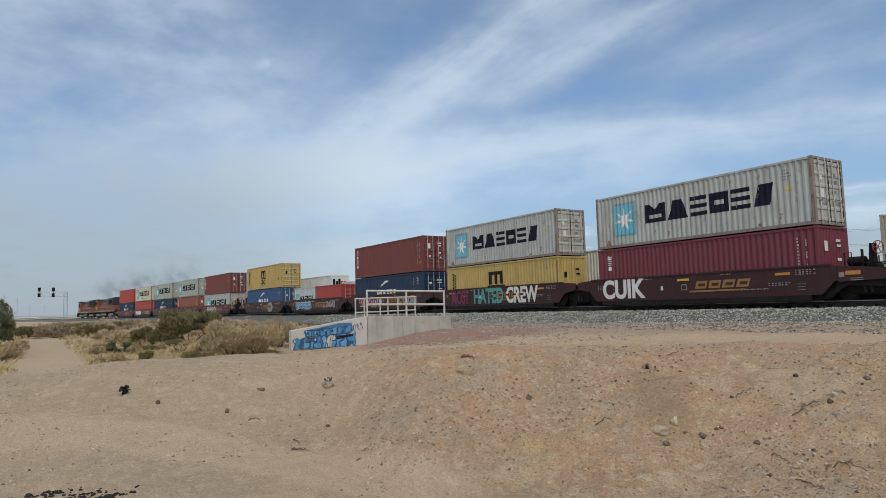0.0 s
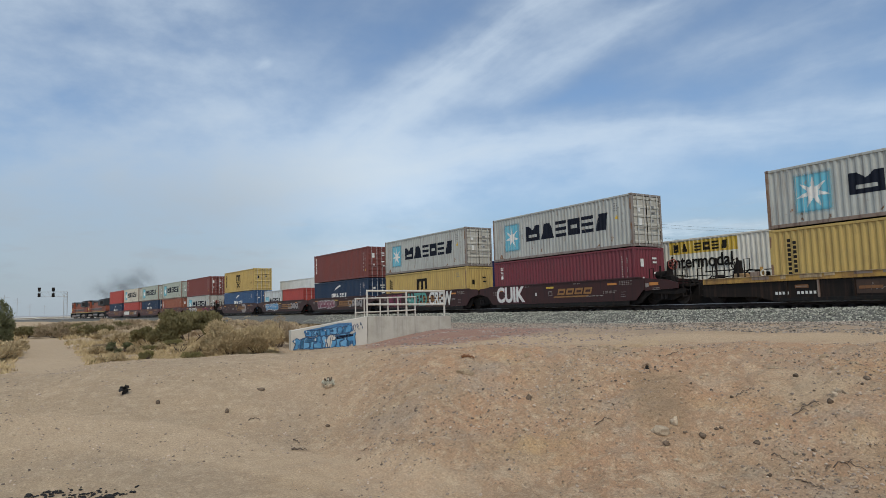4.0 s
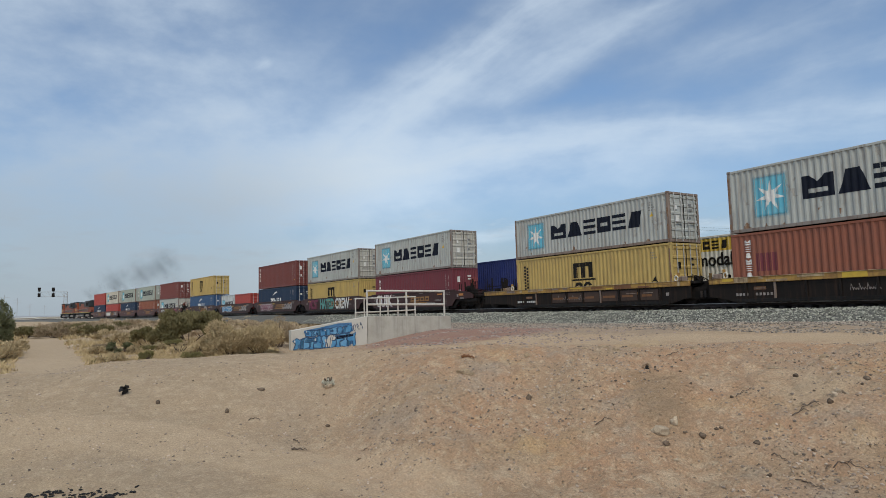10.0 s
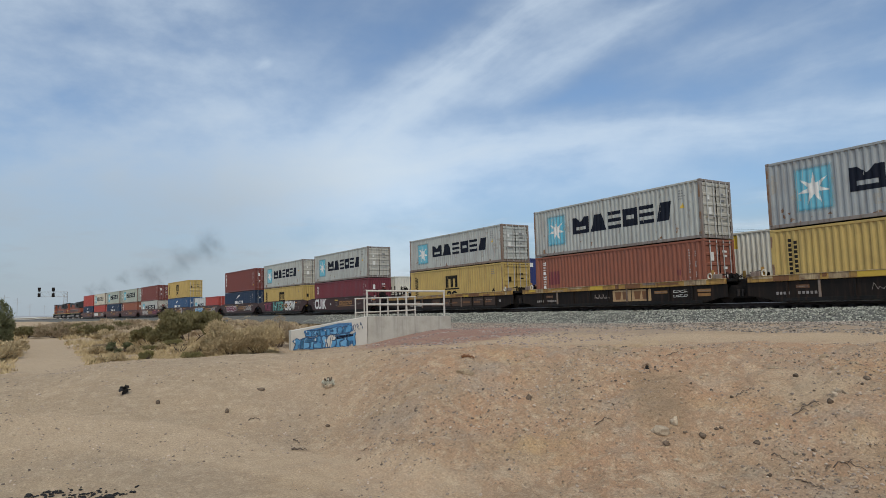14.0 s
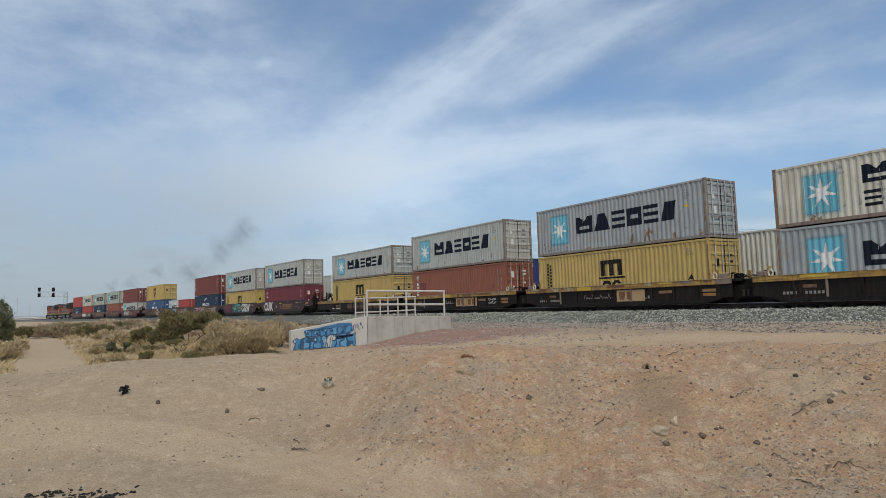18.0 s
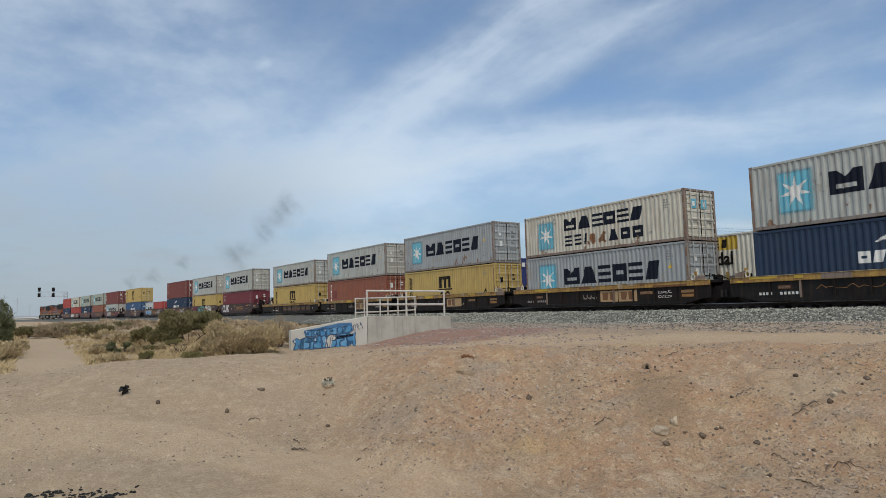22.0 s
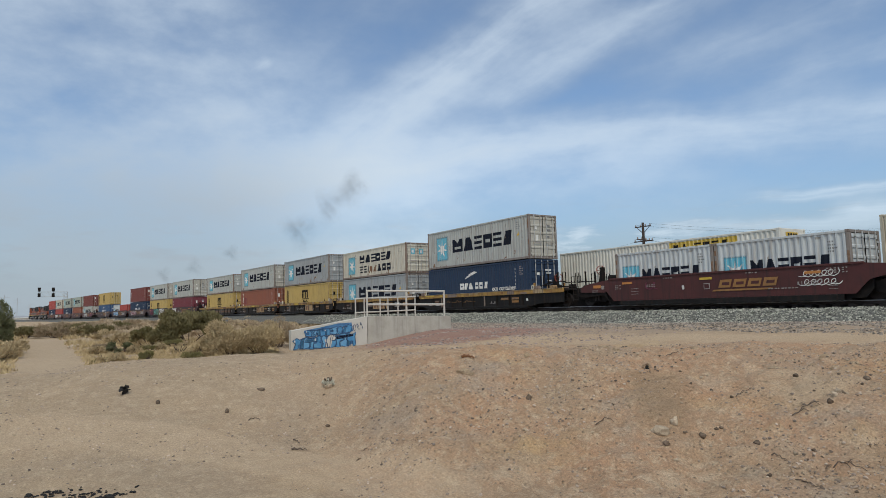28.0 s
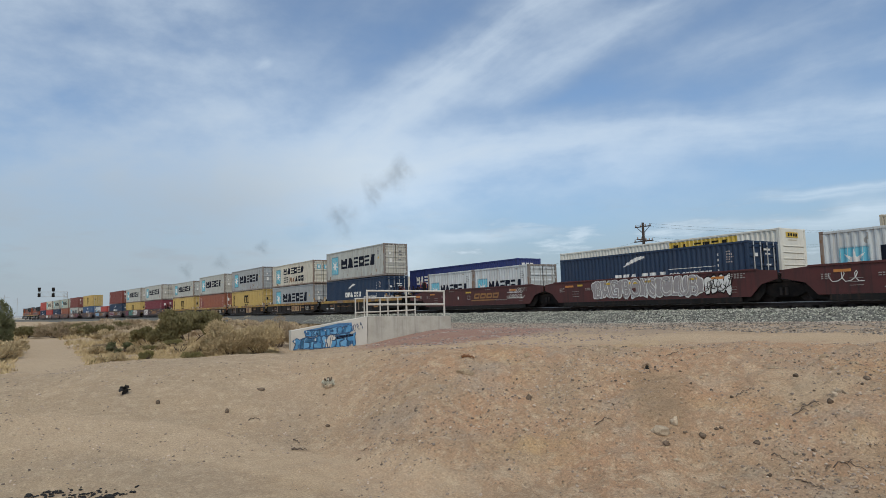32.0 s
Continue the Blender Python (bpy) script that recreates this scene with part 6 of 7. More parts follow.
def wing_paint():
    """A tall blue piece in two tiers with dark edges, and a small tag beside it."""
    rnd = random.Random(5)
    wing_shape("pale_gap", [(0.44, 0.06), (0.50, 0.04), (0.52, 0.30), (0.56, 0.36), (0.56, 0.54), (0.48, 0.56), (0.46, 0.40), (0.42, 0.36)], "concrete_white", 0.008)
    wing_shape("dark_bar", [(0.56, 0.34), (0.80, 0.46), (0.80, 0.56), (0.56, 0.46)], "navy_mark", 0.008)
    wing_shape("blue_ground", [(0.03, 0.10), (0.20, 0.02), (0.50, 0.03), (0.80, 0.14), (0.82, 0.40), (0.60, 0.52), (0.30, 0.50), (0.12, 0.38)], "spray_deep", 0.002)
    wing_shape("blue_ground", [(0.17, 0.60), (0.40, 0.52), (0.62, 0.55), (0.80, 0.66), (0.78, 1.02), (0.60, 1.00), (0.36, 0.86), (0.16, 0.76)], "spray_deep", 0.002)
    face = -Vector(WA).normalized() * 0.012
    tiers = ((0.18, 0.74, 0.50, 0.72, 0.26, 0.10, 7), (0.03, 0.80, 0.02, 0.10, 0.44, 0.12, 9))
    for f0, f1, h0, h1, tall, grow, count in tiers:
        for i in range(count):
            q = i / count
            f, w = f0 + (f1 - f0) * q, (f1 - f0) / count
            b = h0 + (h1 - h0) * q * (1 if h0 > 0.5 else 0.4)
            t = tall + grow * q + rnd.uniform(-0.03, 0.03)
            form = LETTERS[(i * 3 + int(h0 * 10)) % 4]
            lean = rnd.uniform(-0.2, 0.2)
            pts = [(f + w * (1.3 * u + lean * v + rnd.uniform(-0.08, 0.08)), b + t * (v + rnd.uniform(-0.07, 0.07))) for u, v in form]
            wing_shape("letter", pts, "spray_pale" if i % 3 == 1 else "spray_blue", 0.006)
            part("dark_line", tube([on_wing(u, EYE_Z - 1.52 + v) + face for u, v in pts + pts[:1]], 0.015, 4), "spray_dark", wing)
            if i % 3 == 0:
                wing_shape("white_chip", [(f + w * 0.10, b + t * 0.62), (f + w * 0.26, b + t * 0.70), (f + w * 0.24, b + t * 0.88), (f + w * 0.08, b + t * 0.84)], "white_mark", 0.010)
    for k in range(3):
        f0 = 0.82 + k * 0.048
        pts = [on_wing(f0 + 0.016 * math.cos(q * 0.7 + k), EYE_Z - 1.52 + 0.80 + 0.04 * k + 0.13 * math.sin(q * 0.7)) for q in range(9)]
        part("tag_stroke", tube(pts, 0.012, 4), "spray_dark", wing)


material("spray_pale", (0.16, 0.36, 0.55), 0.6, 0, (0.08, 0.26, 0.46), 4, 0.7, 0.08, 40, 0.05)
material("spray_deep", (0.045, 0.13, 0.27), 0.6, 0, (0.09, 0.24, 0.42), 5, 0.8, 0.1, 40, 0.05)
material("spray_dark", (0.03, 0.07, 0.15), 0.6, 0, (0.05, 0.12, 0.24), 4, 0.7, 0.08, 40, 0.05)
wing_paint()


def railing(name, label, p, q, z0, z1, h, posts, rails, r=0.043):
    """White pipe railing from p to q on ground at z0 and z1."""
    c = thing(name, label, "railing")
    p, q = Vector(p), Vector(q)
    at = lambda f, k: (*(p + (q - p) * f).to_2d(), z0 + (z1 - z0) * f + k)
    for f in posts:
        part("post", tube([at(f, -0.15), at(f, h)], r, 8), "rail_white", c)
    for k in rails:
        part("rail", tube([at(-0.01, k), at(1.01, k)], r, 8), "rail_white", c)
    return c


back = Vector(WB).normalized() * 0.14
railing("pipe_railing", "white pipe railing on a concrete culvert headwall", Vector(WB) + back, Vector(WC) + Vector(WC).normalized() * 0.14 - (Vector(WC) - Vector(WB)) * 0.08, EYE_Z - 0.27, EYE_Z - 0.35, 1.09, (0.0, 0.5, 1.0), (0.50, 1.08))
RA, RB = polar(-65.85, 37.0), polar(-60.7, 39.0)
railing("pipe_railing", "white pipe railing on the culvert's far side", RA, RB, EYE_Z - 0.46, EYE_Z - 0.40, 1.12, (0.0, 0.14, 0.40, 0.53, 0.70, 1.0), (0.32, 1.10), 0.04)


# ---- signal bridge, poles ----
def signal_gantry():
    c = thing("signal_gantry", "grey steel cantilever railway signal with four black signal heads", "railway signal")
    R = 246.0
    mast = polar(-88.25, R)
    tip = polar(-89.95, R)
    zb, zt = EYE_Z - 1.0, EYE_Z + 8.55
    m, t = Vector(mast), Vector(tip)
    d = (t - m).normalized()
    back_ = Vector((d.y, -d.x, 0)) * 1.0
    for k in (0, 1):
        for s in (0, 1.0):
            b = m - d * s + back_ * k
            part("mast_leg", tube([(b.x, b.y, zb), (b.x, b.y, zt)], 0.09, 6), "galvanised", c)
    bm = bmesh.new()
    for i in range(9):
        z = zb + 0.6 + i * (zt - zb - 0.8) / 9
        a, b = m, m - d
        tube([(a.x, a.y, z), (b.x, b.y, z + 0.9)], 0.04, 5, bm)
        tube([(b.x, b.y, z), (a.x, a.y, z + 0.9)], 0.04, 5, bm)
    part("mast_lacing", bm, "galvanised", c)
    for z in (zt, zt - 1.55):
        part("arm_chord", tube([(m - d).to_tuple()[:2] + (z,), (t.x, t.y, z)], 0.07, 6), "galvanised", c)
    bm = bmesh.new()
    for i in range(8):
        a, b = m + (t - m) * (i / 8), m + (t - m) * ((i + 1) / 8)
        tube([(a.x, a.y, zt if i % 2 else zt - 1.55), (b.x, b.y, zt - 1.55 if i % 2 else zt)], 0.035, 5, bm)
    part("arm_lacing", bm, "galvanised", c)
    for az_ in (-89.85, -88.95):
        p = Vector(polar(az_, R - 0.5))
        for z in (zt + 0.75, zt - 1.05):
            h = part("signal_head", box(p.x - 0.25, p.y - 0.42, z - 0.62, p.x + 0.25, p.y + 0.42, z + 0.62, 0.1), "black_mark", c)
        part("head_post", tube([(p.x, p.y, zt - 1.7), (p.x, p.y, zt + 1.3)], 0.06, 6), "galvanised", c)
    return c


material("galvanised", (0.42, 0.43, 0.43), 0.5, 0.4, (0.32, 0.33, 0.33), 3, 0.5, 0.08, 40, 0.05)
signal_gantry()


def utility_pole(az, r, top, label, wires_to=None):
    c = thing("utility_pole", label, "utility pole")
    x, y, _ = polar(az, r)
    z0 = EYE_Z - 1.0
    part("pole", tube([(x, y, z0 - 0.5), (x, y, z0 + (top - z0) * 0.5), (x, y, top)], 0.17, 10, radii=[0.20, 0.17, 0.13]), "pole_wood", c)
    d, e = Vector((math.cos(radians(az + 35)), -math.sin(radians(az + 35)), 0)), Vector((math.cos(radians(az - 60)), -math.sin(radians(az - 60)), 0))
    for k, (z, v, half) in enumerate(((top - 0.45, d, 1.0), (top - 1.9, e, 1.35), (top - 2.05, d, 1.2))):
        a, b = Vector((x, y, z)) - v * half, Vector((x, y, z)) + v * half
        part("crossarm", tube([a, b], 0.075, 4), "pole_wood", c)
        for f in (0.05, 0.35, 0.65, 0.95):
            p = a + (b - a) * f
            part("insulator", tube([p, p + Vector((0, 0, 0.12)), p + Vector((0, 0, 0.26))], 0.06, 6, radii=[0.03, 0.07, 0.05]), "silver_mark", c)
    for s in (-1, 1):
        part("brace", tube([Vector((x, y, top - 1.2)), Vector((x, y, top - 0.5)) + d * 0.8 * s], 0.04, 4), "pole_wood", c)
    return c, (x, y, top)


pole1, tip1 = utility_pole(-41.0, 74.0, EYE_Z + 8.65, "dark wooden utility pole with crossed arms and insulators")
pole2, tip2 = utility_pole(-12.0, 92.0, EYE_Z + 8.6, "dark wooden utility pole outside the line")


def wire(a, b, sag, name="power_line"):
    a, b = Vector(a), Vector(b)
    pts = [a + (b - a) * (i / 16) - Vector((0, 0, sag * 4 * (i / 16) * (1 - i / 16))) for i in range(17)]
    return tagged(link(name, tube(pts, 0.010, 4), "black_mark"), "thin dark overhead power line between wooden poles", "power line", "power lines")


for dz, dx in ((-0.2, 0.9), (-0.2, -0.9), (-1.75, 1.2), (-1.75, -1.2)):
    wire((tip1[0] + dx, tip1[1], tip1[2] + dz), (tip2[0] + dx, tip2[1], tip2[2] + dz), 1.6)
wire((tip1[0], tip1[1], tip1[2] - 1.9), polar(-62.0, 210.0, EYE_Z + 9.0), 2.5)
for az_, r, h in ((-92.0, 900.0, 30.0), (-91.2, 1150.0, 33.0), (-90.4, 1400.0, 30.0), (-89.5, 1500.0, 28.0)):
    x, y, _ = polar(az_, r)
    c = thing("distant_pylon", "distant slender power pylon above the plain", "pylon", "distant pylons")
    part("shaft", tube([(x, y, 0), (x, y, h)], 0.4, 5, radii=[0.45, 0.2]), "galvanised", c)
    for z in (h - 3, h - 7):
        part("arm", tube([(x, y - 5, z), (x, y + 5, z)], 0.14, 4), "galvanised", c)

# pale sheds and yards on the plain, at the far end of the line
for az_, r, w, h in ((-92.3, 520.0, 40.0, 2.6), (-90.6, 560.0, 34.0, 2.2), (-88.9, 610.0, 60.0, 3.0), (-87.2, 700.0, 40.0, 3.0)):
    x, y, _ = polar(az_, r)
    c = thing("distant_shed", "long low pale shed far off on the plain", "shed", "distant sheds", pose(x, y, EYE_Z - 1.6, 0, 0, 4))
    part("wall", box(-6, -w / 2, -1.0, 6, w / 2, h - 0.4), "concrete_white", c)
    part("roof", box(-6.4, -w / 2 - 0.4, h - 0.4, 6.4, w / 2 + 0.4, h, 0.05), "white_paint", c)


def distant_ridge():
    rows = []
    for k, (r, f) in enumerate(((3300.0, 0.0), (3500.0, 1.0), (3800.0, 0.0))):
        row = []
        for i in range(161):
            a = -130 + i
            h = f * max(0.0, 16 + 16 * noise.noise((a * 0.06, 0.3, 0.0)) + 8 * noise.noise((a * 0.3, 2.3, 0.0)))
            row.append((*polar(a, r)[:2], h - 2))
        rows.append(row)
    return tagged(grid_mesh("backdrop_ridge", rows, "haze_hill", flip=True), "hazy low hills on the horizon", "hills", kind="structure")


# distance haze is put into the hills' own flat grey-blue colour
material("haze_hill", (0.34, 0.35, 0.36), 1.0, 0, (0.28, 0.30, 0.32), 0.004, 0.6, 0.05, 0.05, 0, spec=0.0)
distant_ridge()

# ---- plants ----
def leaves(count, where, size, rnd, up=0.3, slim=0.16, base=None):
    """Many small narrow leaves and twig ends at the places that where() gives, pointing up and outwards, as one mesh."""
    vs, fs = [], []
    for _ in range(count):
        p = where()
        if p is None:
            continue
        p = Vector(p)
        d = Vector((rnd.gauss(0, 0.8), rnd.gauss(0, 0.8), rnd.gauss(up, 0.6)))
        if base is not None:
            d += (p - base).normalized() * 1.1
        d.normalize()
        L = d * size * rnd.uniform(1.0, 2.4)
        s = d.orthogonal().normalized() * size * rnd.uniform(0.7, 1.3) * slim
        s.rotate(Matrix.Rotation(rnd.uniform(0, 6.3), 3, d))
        k = len(vs)
        vs += [p - s * 0.5, p + L * 0.5 + s, p + L, p + L * 0.5 - s]
        fs.append((k, k + 1, k + 2, k + 3))
    return vs, fs


def sheet_from(name, vs, fs, mat, parent=None):
    me = bpy.data.meshes.new(name)
    me.from_pydata([tuple(v) for v in vs], [], fs)
    me.materials.append(M[mat])
    ob = new(name, me)
    if parent:
        ob.parent = parent
    return ob


def bush(name, label, az, r, w, h, mat, seed, count=5200, leaf=0.07, deep=None, gaps=0.10, group="", dome=0.62, slim=0.2):
    rnd = random.Random(seed)
    x, y, _ = polar(az, r)
    z0 = ground_z(x, y)
    c = thing(name, label, "shrub", group, pose(x, y, z0))
    deep = deep or w * 0.8
    # lobes inside a low dome give an uneven outline
    lobes = []
    for _ in range(18):
        u, v = rnd.uniform(-0.78, 0.78), rnd.uniform(-0.7, 0.7)
        top = max(0.25, 1 - 0.9 * (u * u + 0.5 * v * v)) * rnd.uniform(0.75, 1.05)
        lobes.append((u * w / 2, v * deep / 2, h * top * rnd.uniform(0.35, 0.68), rnd.uniform(0.20, 0.36) * (0.6 + 0.4 * top)))

    def where():
        lx, ly, lz, lr = rnd.choice(lobes)
        d = Vector((rnd.gauss(0, 1), rnd.gauss(0, 1), rnd.gauss(0, 1))).normalized()
        k = rnd.uniform(0.25, 1.0) ** 0.5
        p = Vector((lx + d.x * lr * w / 2 * k * 1.1, ly + d.y * lr * deep / 2 * k * 1.1, lz + d.z * lr * h * dome * k))
        if p.z < 0.02 or noise.noise(p * 2.4 + Vector((seed, 0, 0))) < -0.32 + gaps:
            return None
        return p

    vs, fs = leaves(int(count * 2.4), where, leaf * 0.8, rnd, 0.35, slim, Vector((0, 0, -0.3 * h)))
    tagged(sheet_from("foliage", vs, fs, mat, c), kind="stuff")
    for i in range(9):
        lx, ly, lz, lr = lobes[i]
        part("stem", tube([(lx * 0.1, ly * 0.1, -0.05), (lx * 0.5, ly * 0.5, lz * 0.55), (lx, ly, lz + 0.1)], 0.02, 5, radii=[0.03, 0.022, 0.01]), "wood_dark", c)
    return c


bush("creosote_bush", "wide ragged olive-green creosote bush with thin stems", -79.4, 36.5, 5.2, 2.35, "leaf_creosote", 31, 17000, 0.12, gaps=0.06, dome=0.7, slim=0.22)
bush("creosote_bush", "olive-green desert shrub beside a larger bush", -82.2, 36.0, 2.4, 1.25, "leaf_creosote", 14, 4000, 0.10)
bush("dry_bush", "broad domed straw-brown desert bush", -76.2, 25.0, 3.2, 1.75, "leaf_dry", 12, 15000, 0.085, gaps=0.0, dome=0.72, slim=0.15)
bush("dry_bush", "broad domed straw-brown desert bush", -73.9, 25.4, 2.4, 1.60, "leaf_dry", 13, 11000, 0.085, gaps=0.0, dome=0.72, slim=0.15)
bush("dry_bush", "low tan-brown desert bush", -78.4, 25.6, 1.2, 0.6, "leaf_dry", 18, 3500, 0.06, gaps=0.04)
bush("thin_shrub", "thin twiggy grey-brown shrub beside the wall", -72.2, 29.5, 2.3, 1.7, "leaf_twig", 15, 3600, 0.08, gaps=0.2, slim=0.11)
bush("thin_shrub", "thin twiggy dry shrub beside the wall", -71.2, 30.5, 1.6, 1.25, "leaf_dry", 16, 2200, 0.08, gaps=0.2, slim=0.11)
bush("mesquite", "dense dark green mesquite shrub at the path's edge", -93.0, 47.0, 4.2, 3.9, "leaf_green", 17, 12000, 0.12, gaps=0.1)
bush("mesquite", "dense dark green mesquite shrub with feathery twigs", -94.0, 41.0, 4.4, 3.7, "leaf_green", 27, 14000, 0.11)
bush("small_shrub", "small dark green shrub among dry grass", -84.3, 30.0, 1.5, 0.62, "leaf_green", 19, 2600, 0.07)
bush("small_shrub", "small grey shrub among dry grass", -85.6, 31.0, 1.3, 0.5, "leaf_twig", 20, 2000, 0.07)
rs = random.Random(41)
for i in range(16):
    a = -90.6 + 6.0 * i / 15 + rs.uniform(-0.2, 0.2)
    bush("brush", "dull olive-brown brush on the slope below the line", a, rs.uniform(56, 74), rs.uniform(2.6, 4.0), rs.uniform(0.8, 1.35), "leaf_twig" if i % 3 else "leaf_creosote", 100 + i, 1900, 0.16, group="brush")
for i in range(46):
    a = -87.0 + 15.6 * i / 45 + rs.uniform(-0.3, 0.3)
    bush("brush", "pale dry brush below the line", a, rs.uniform(38, 70), rs.uniform(2.0, 4.4), rs.uniform(0.55, 1.15), ("leaf_dry", "leaf_grey", "leaf_twig", "leaf_grey")[i % 4], 200 + i, 1400, 0.13, group="brush")
for i in range(26):
    a = -89.0 + 17.0 * i / 25 + rs.uniform(-0.3, 0.3)
    bush("brush", "grey-tan brush at the foot of the embankment", a, rs.uniform(70, 100), rs.uniform(3.0, 5.5), rs.uniform(0.7, 1.3), ("leaf_grey", "leaf_twig", "leaf_grey")[i % 3], 500 + i, 800, 0.20, group="brush")
for i in range(9):
    bush("brush", "dry straw brush beside a sandy path", -93.0 + 0.2 * i, rs.uniform(29, 37), rs.uniform(1.2, 2.2), rs.uniform(0.45, 0.85), "leaf_dry", 300 + i, 1700, 0.09, group="brush")


def grass(name, label, n, a0, a1, r0, r1, h, mat, seed, density):
    rnd = random.Random(seed)
    vs, fs = [], []
    for _ in range(n):
        a, r = rnd.uniform(a0, a1), math.sqrt(rnd.uniform(r0 * r0, r1 * r1))
        x, y, _ = polar(a, r)
        if not density(x, y, a, r):
            continue
        z = ground_z(x, y)
        for _ in range(9):
            bx, by = x + rnd.gauss(0, 0.07), y + rnd.gauss(0, 0.07)
            t, hh, wd = rnd.uniform(0, 6.3), h * rnd.uniform(0.5, 1.2), 0.012 + 0.0004 * r
            tx, ty = rnd.gauss(0, 0.45) * hh, rnd.gauss(0, 0.45) * hh
            k = len(vs)
            vs += [(bx - wd * math.cos(t), by - wd * math.sin(t), z - 0.02), (bx + wd * math.cos(t), by + wd * math.sin(t), z - 0.02), (bx + tx, by + ty, z + hh)]
            fs.append((k, k + 1, k + 2))
    return tagged(sheet_from(name, vs, fs, mat), label, "grass", kind="stuff")


def off_path(x, y, a, r):
    if abs(y - 0.45 + 0.5 * smooth(26, 18, r) + 0.15 * nz(x, 0, 0.2, 5.0)) < 1.05:
        return False
    return nz(x, y, 0.35, 9.0) > -0.18


grass("dry_grass", "dry straw-coloured desert grass", 4200, -98, -72.5, 17.0, 34.0, 0.11, "grass_dry", 51, lambda x, y, a, r: off_path(x, y, a, r) and r > 17.0 + 2.2 * smooth(-88, -80, a) + 1.0 * smooth(-80, -74, a) + 1.5 * nz(x, y, 0.4, 2.0))
grass("dry_grass", "tawny desert grass below the line", 9000, -96, -66, 34.0, 90.0, 0.30, "grass_dry", 52, lambda x, y, a, r: off_path(x, y, a, r) and nz(x, y, 0.12, 4.0) > -0.1)


rt = random.Random(43)
for i in range(26):
    a, r = rt.uniform(-90.5, -77.0), rt.uniform(20.5, 33)
    x, y, _ = polar(a, r)
    if off_path(x, y, a, r):
        bush("low_shrub", "low tan and grey-brown desert shrub among dry grass", a, r, rt.uniform(0.6, 1.4), rt.uniform(0.25, 0.5), "leaf_dry" if i % 3 else "leaf_olive", 400 + i, 1300, 0.045, group="low shrubs")


# ---- stones ----
def rock_bm(seed, sub=1, flat=0.7):
    bm = bmesh.new()
    bmesh.ops.create_icosphere(bm, subdivisions=sub, radius=1.0)
    for v in bm.verts:
        k = 1 + 0.45 * noise.noise(v.co * 1.1 + Vector((seed * 3.7, 0, 0))) + 0.22 * noise.noise(v.co * 2.6 + Vector((0, seed, 0)))
        v.co = Vector((v.co.x * k, v.co.y * k * 0.8, v.co.z * k * flat))
    return bm


def scatter(name, label, n, place, s0, s1, mat, seed, power=2.5):
    """Small stones too many to count, each with its own shape, as one mesh."""
    rnd = random.Random(seed)
    shapes = []
    for k in range(6):
        bm = rock_bm(k + seed, 1, 0.62)
        bm.verts.ensure_lookup_table()
        shapes.append((np.array([v.co[:] for v in bm.verts]), np.array([[v.index for v in f.verts] for f in bm.faces])))
        bm.free()
    V, F, k = [], [], 0
    for _ in range(n):
        p = place(rnd)
        if p is None:
            continue
        v, f = shapes[rnd.randrange(6)]
        s = s0 + (s1 - s0) * rnd.random() ** power
        c, sn = math.cos(a := rnd.uniform(0, 6.3)), math.sin(a)
        q = v * s
        V.append(np.stack([q[:, 0] * c - q[:, 1] * sn + p[0], q[:, 0] * sn + q[:, 1] * c + p[1], q[:, 2] + p[2] + s * 0.15], axis=1))
        F.append(f + k)
        k += len(v)
    me = bpy.data.meshes.new(name)
    me.from_pydata(np.concatenate(V).tolist(), [], np.concatenate(F).tolist())
    me.materials.append(M[mat])
    return tagged(new(name, me), label, "stones", kind="stuff")


def island_stone(name, a, b, c):
    """Stone that differs from piece to piece."""
    m = material(name, a, 0.9, 0, b, 6, 0.6, 0.2, 60, 0.3, spec=0.2)
    nt = m.node_tree
    bs = nt.nodes["Principled BSDF"]
    old = bs.inputs["Base Color"].links[0].from_socket
    g, mx, rp = nt.nodes.new("ShaderNodeNewGeometry"), nt.nodes.new("ShaderNodeMix"), nt.nodes.new("ShaderNodeValToRGB")
    mx.data_type, mx.blend_type = "RGBA", "MULTIPLY"
    mx.inputs[0].default_value = 1.0
    rp.color_ramp.elements[0].color, rp.color_ramp.elements[1].color = (*c[0], 1), (*c[1], 1)
    nt.links.new(g.outputs["Random Per Island"], rp.inputs[0])
    nt.links.new(old, mx.inputs[6]), nt.links.new(rp.outputs[0], mx.inputs[7])
    nt.links.new(mx.outputs[2], bs.inputs["Base Color"])
    return m


island_stone("pebble", (0.34, 0.28, 0.23), (0.24, 0.19, 0.155), ((0.45, 0.43, 0.42), (1.75, 1.70, 1.62)))
island_stone("earth_pebble", (0.33, 0.265, 0.23), (0.23, 0.17, 0.145), ((0.5, 0.48, 0.48), (1.5, 1.5, 1.5)))
island_stone("pale_crushed", (0.31, 0.272, 0.228), (0.21, 0.178, 0.15), ((0.35, 0.34, 0.34), (1.55, 1.5, 1.45)))
island_stone("crushed", (0.285, 0.285, 0.25), (0.16, 0.16, 0.14), ((0.12, 0.12, 0.12), (2.15, 2.13, 2.02)))


def on_bank(rnd):
    a, r = rnd.uniform(-66, -22), rnd.uniform(7.2, 13.6)
    if rnd.random() > 0.75 + 0.25 * smooth(-56, -34, a):
        return None
    x, y, _ = polar(a, r)
    if nz(x, y, 0.5, 12.0) + 0.6 * nz(x, y, 1.4, 13.0) < -0.40 + 0.9 * rnd.random():
        return None
    return (x, y, ground_z(x, y))


def on_flat(rnd):
    a, r = rnd.uniform(-100, -60), rnd.uniform(10.0, 19.0)
    x, y, _ = polar(a, r)
    if nz(x, y, 0.3, 14.0) < -0.2 + 0.5 * rnd.random():
        return None
    return (x, y, ground_z(x, y))


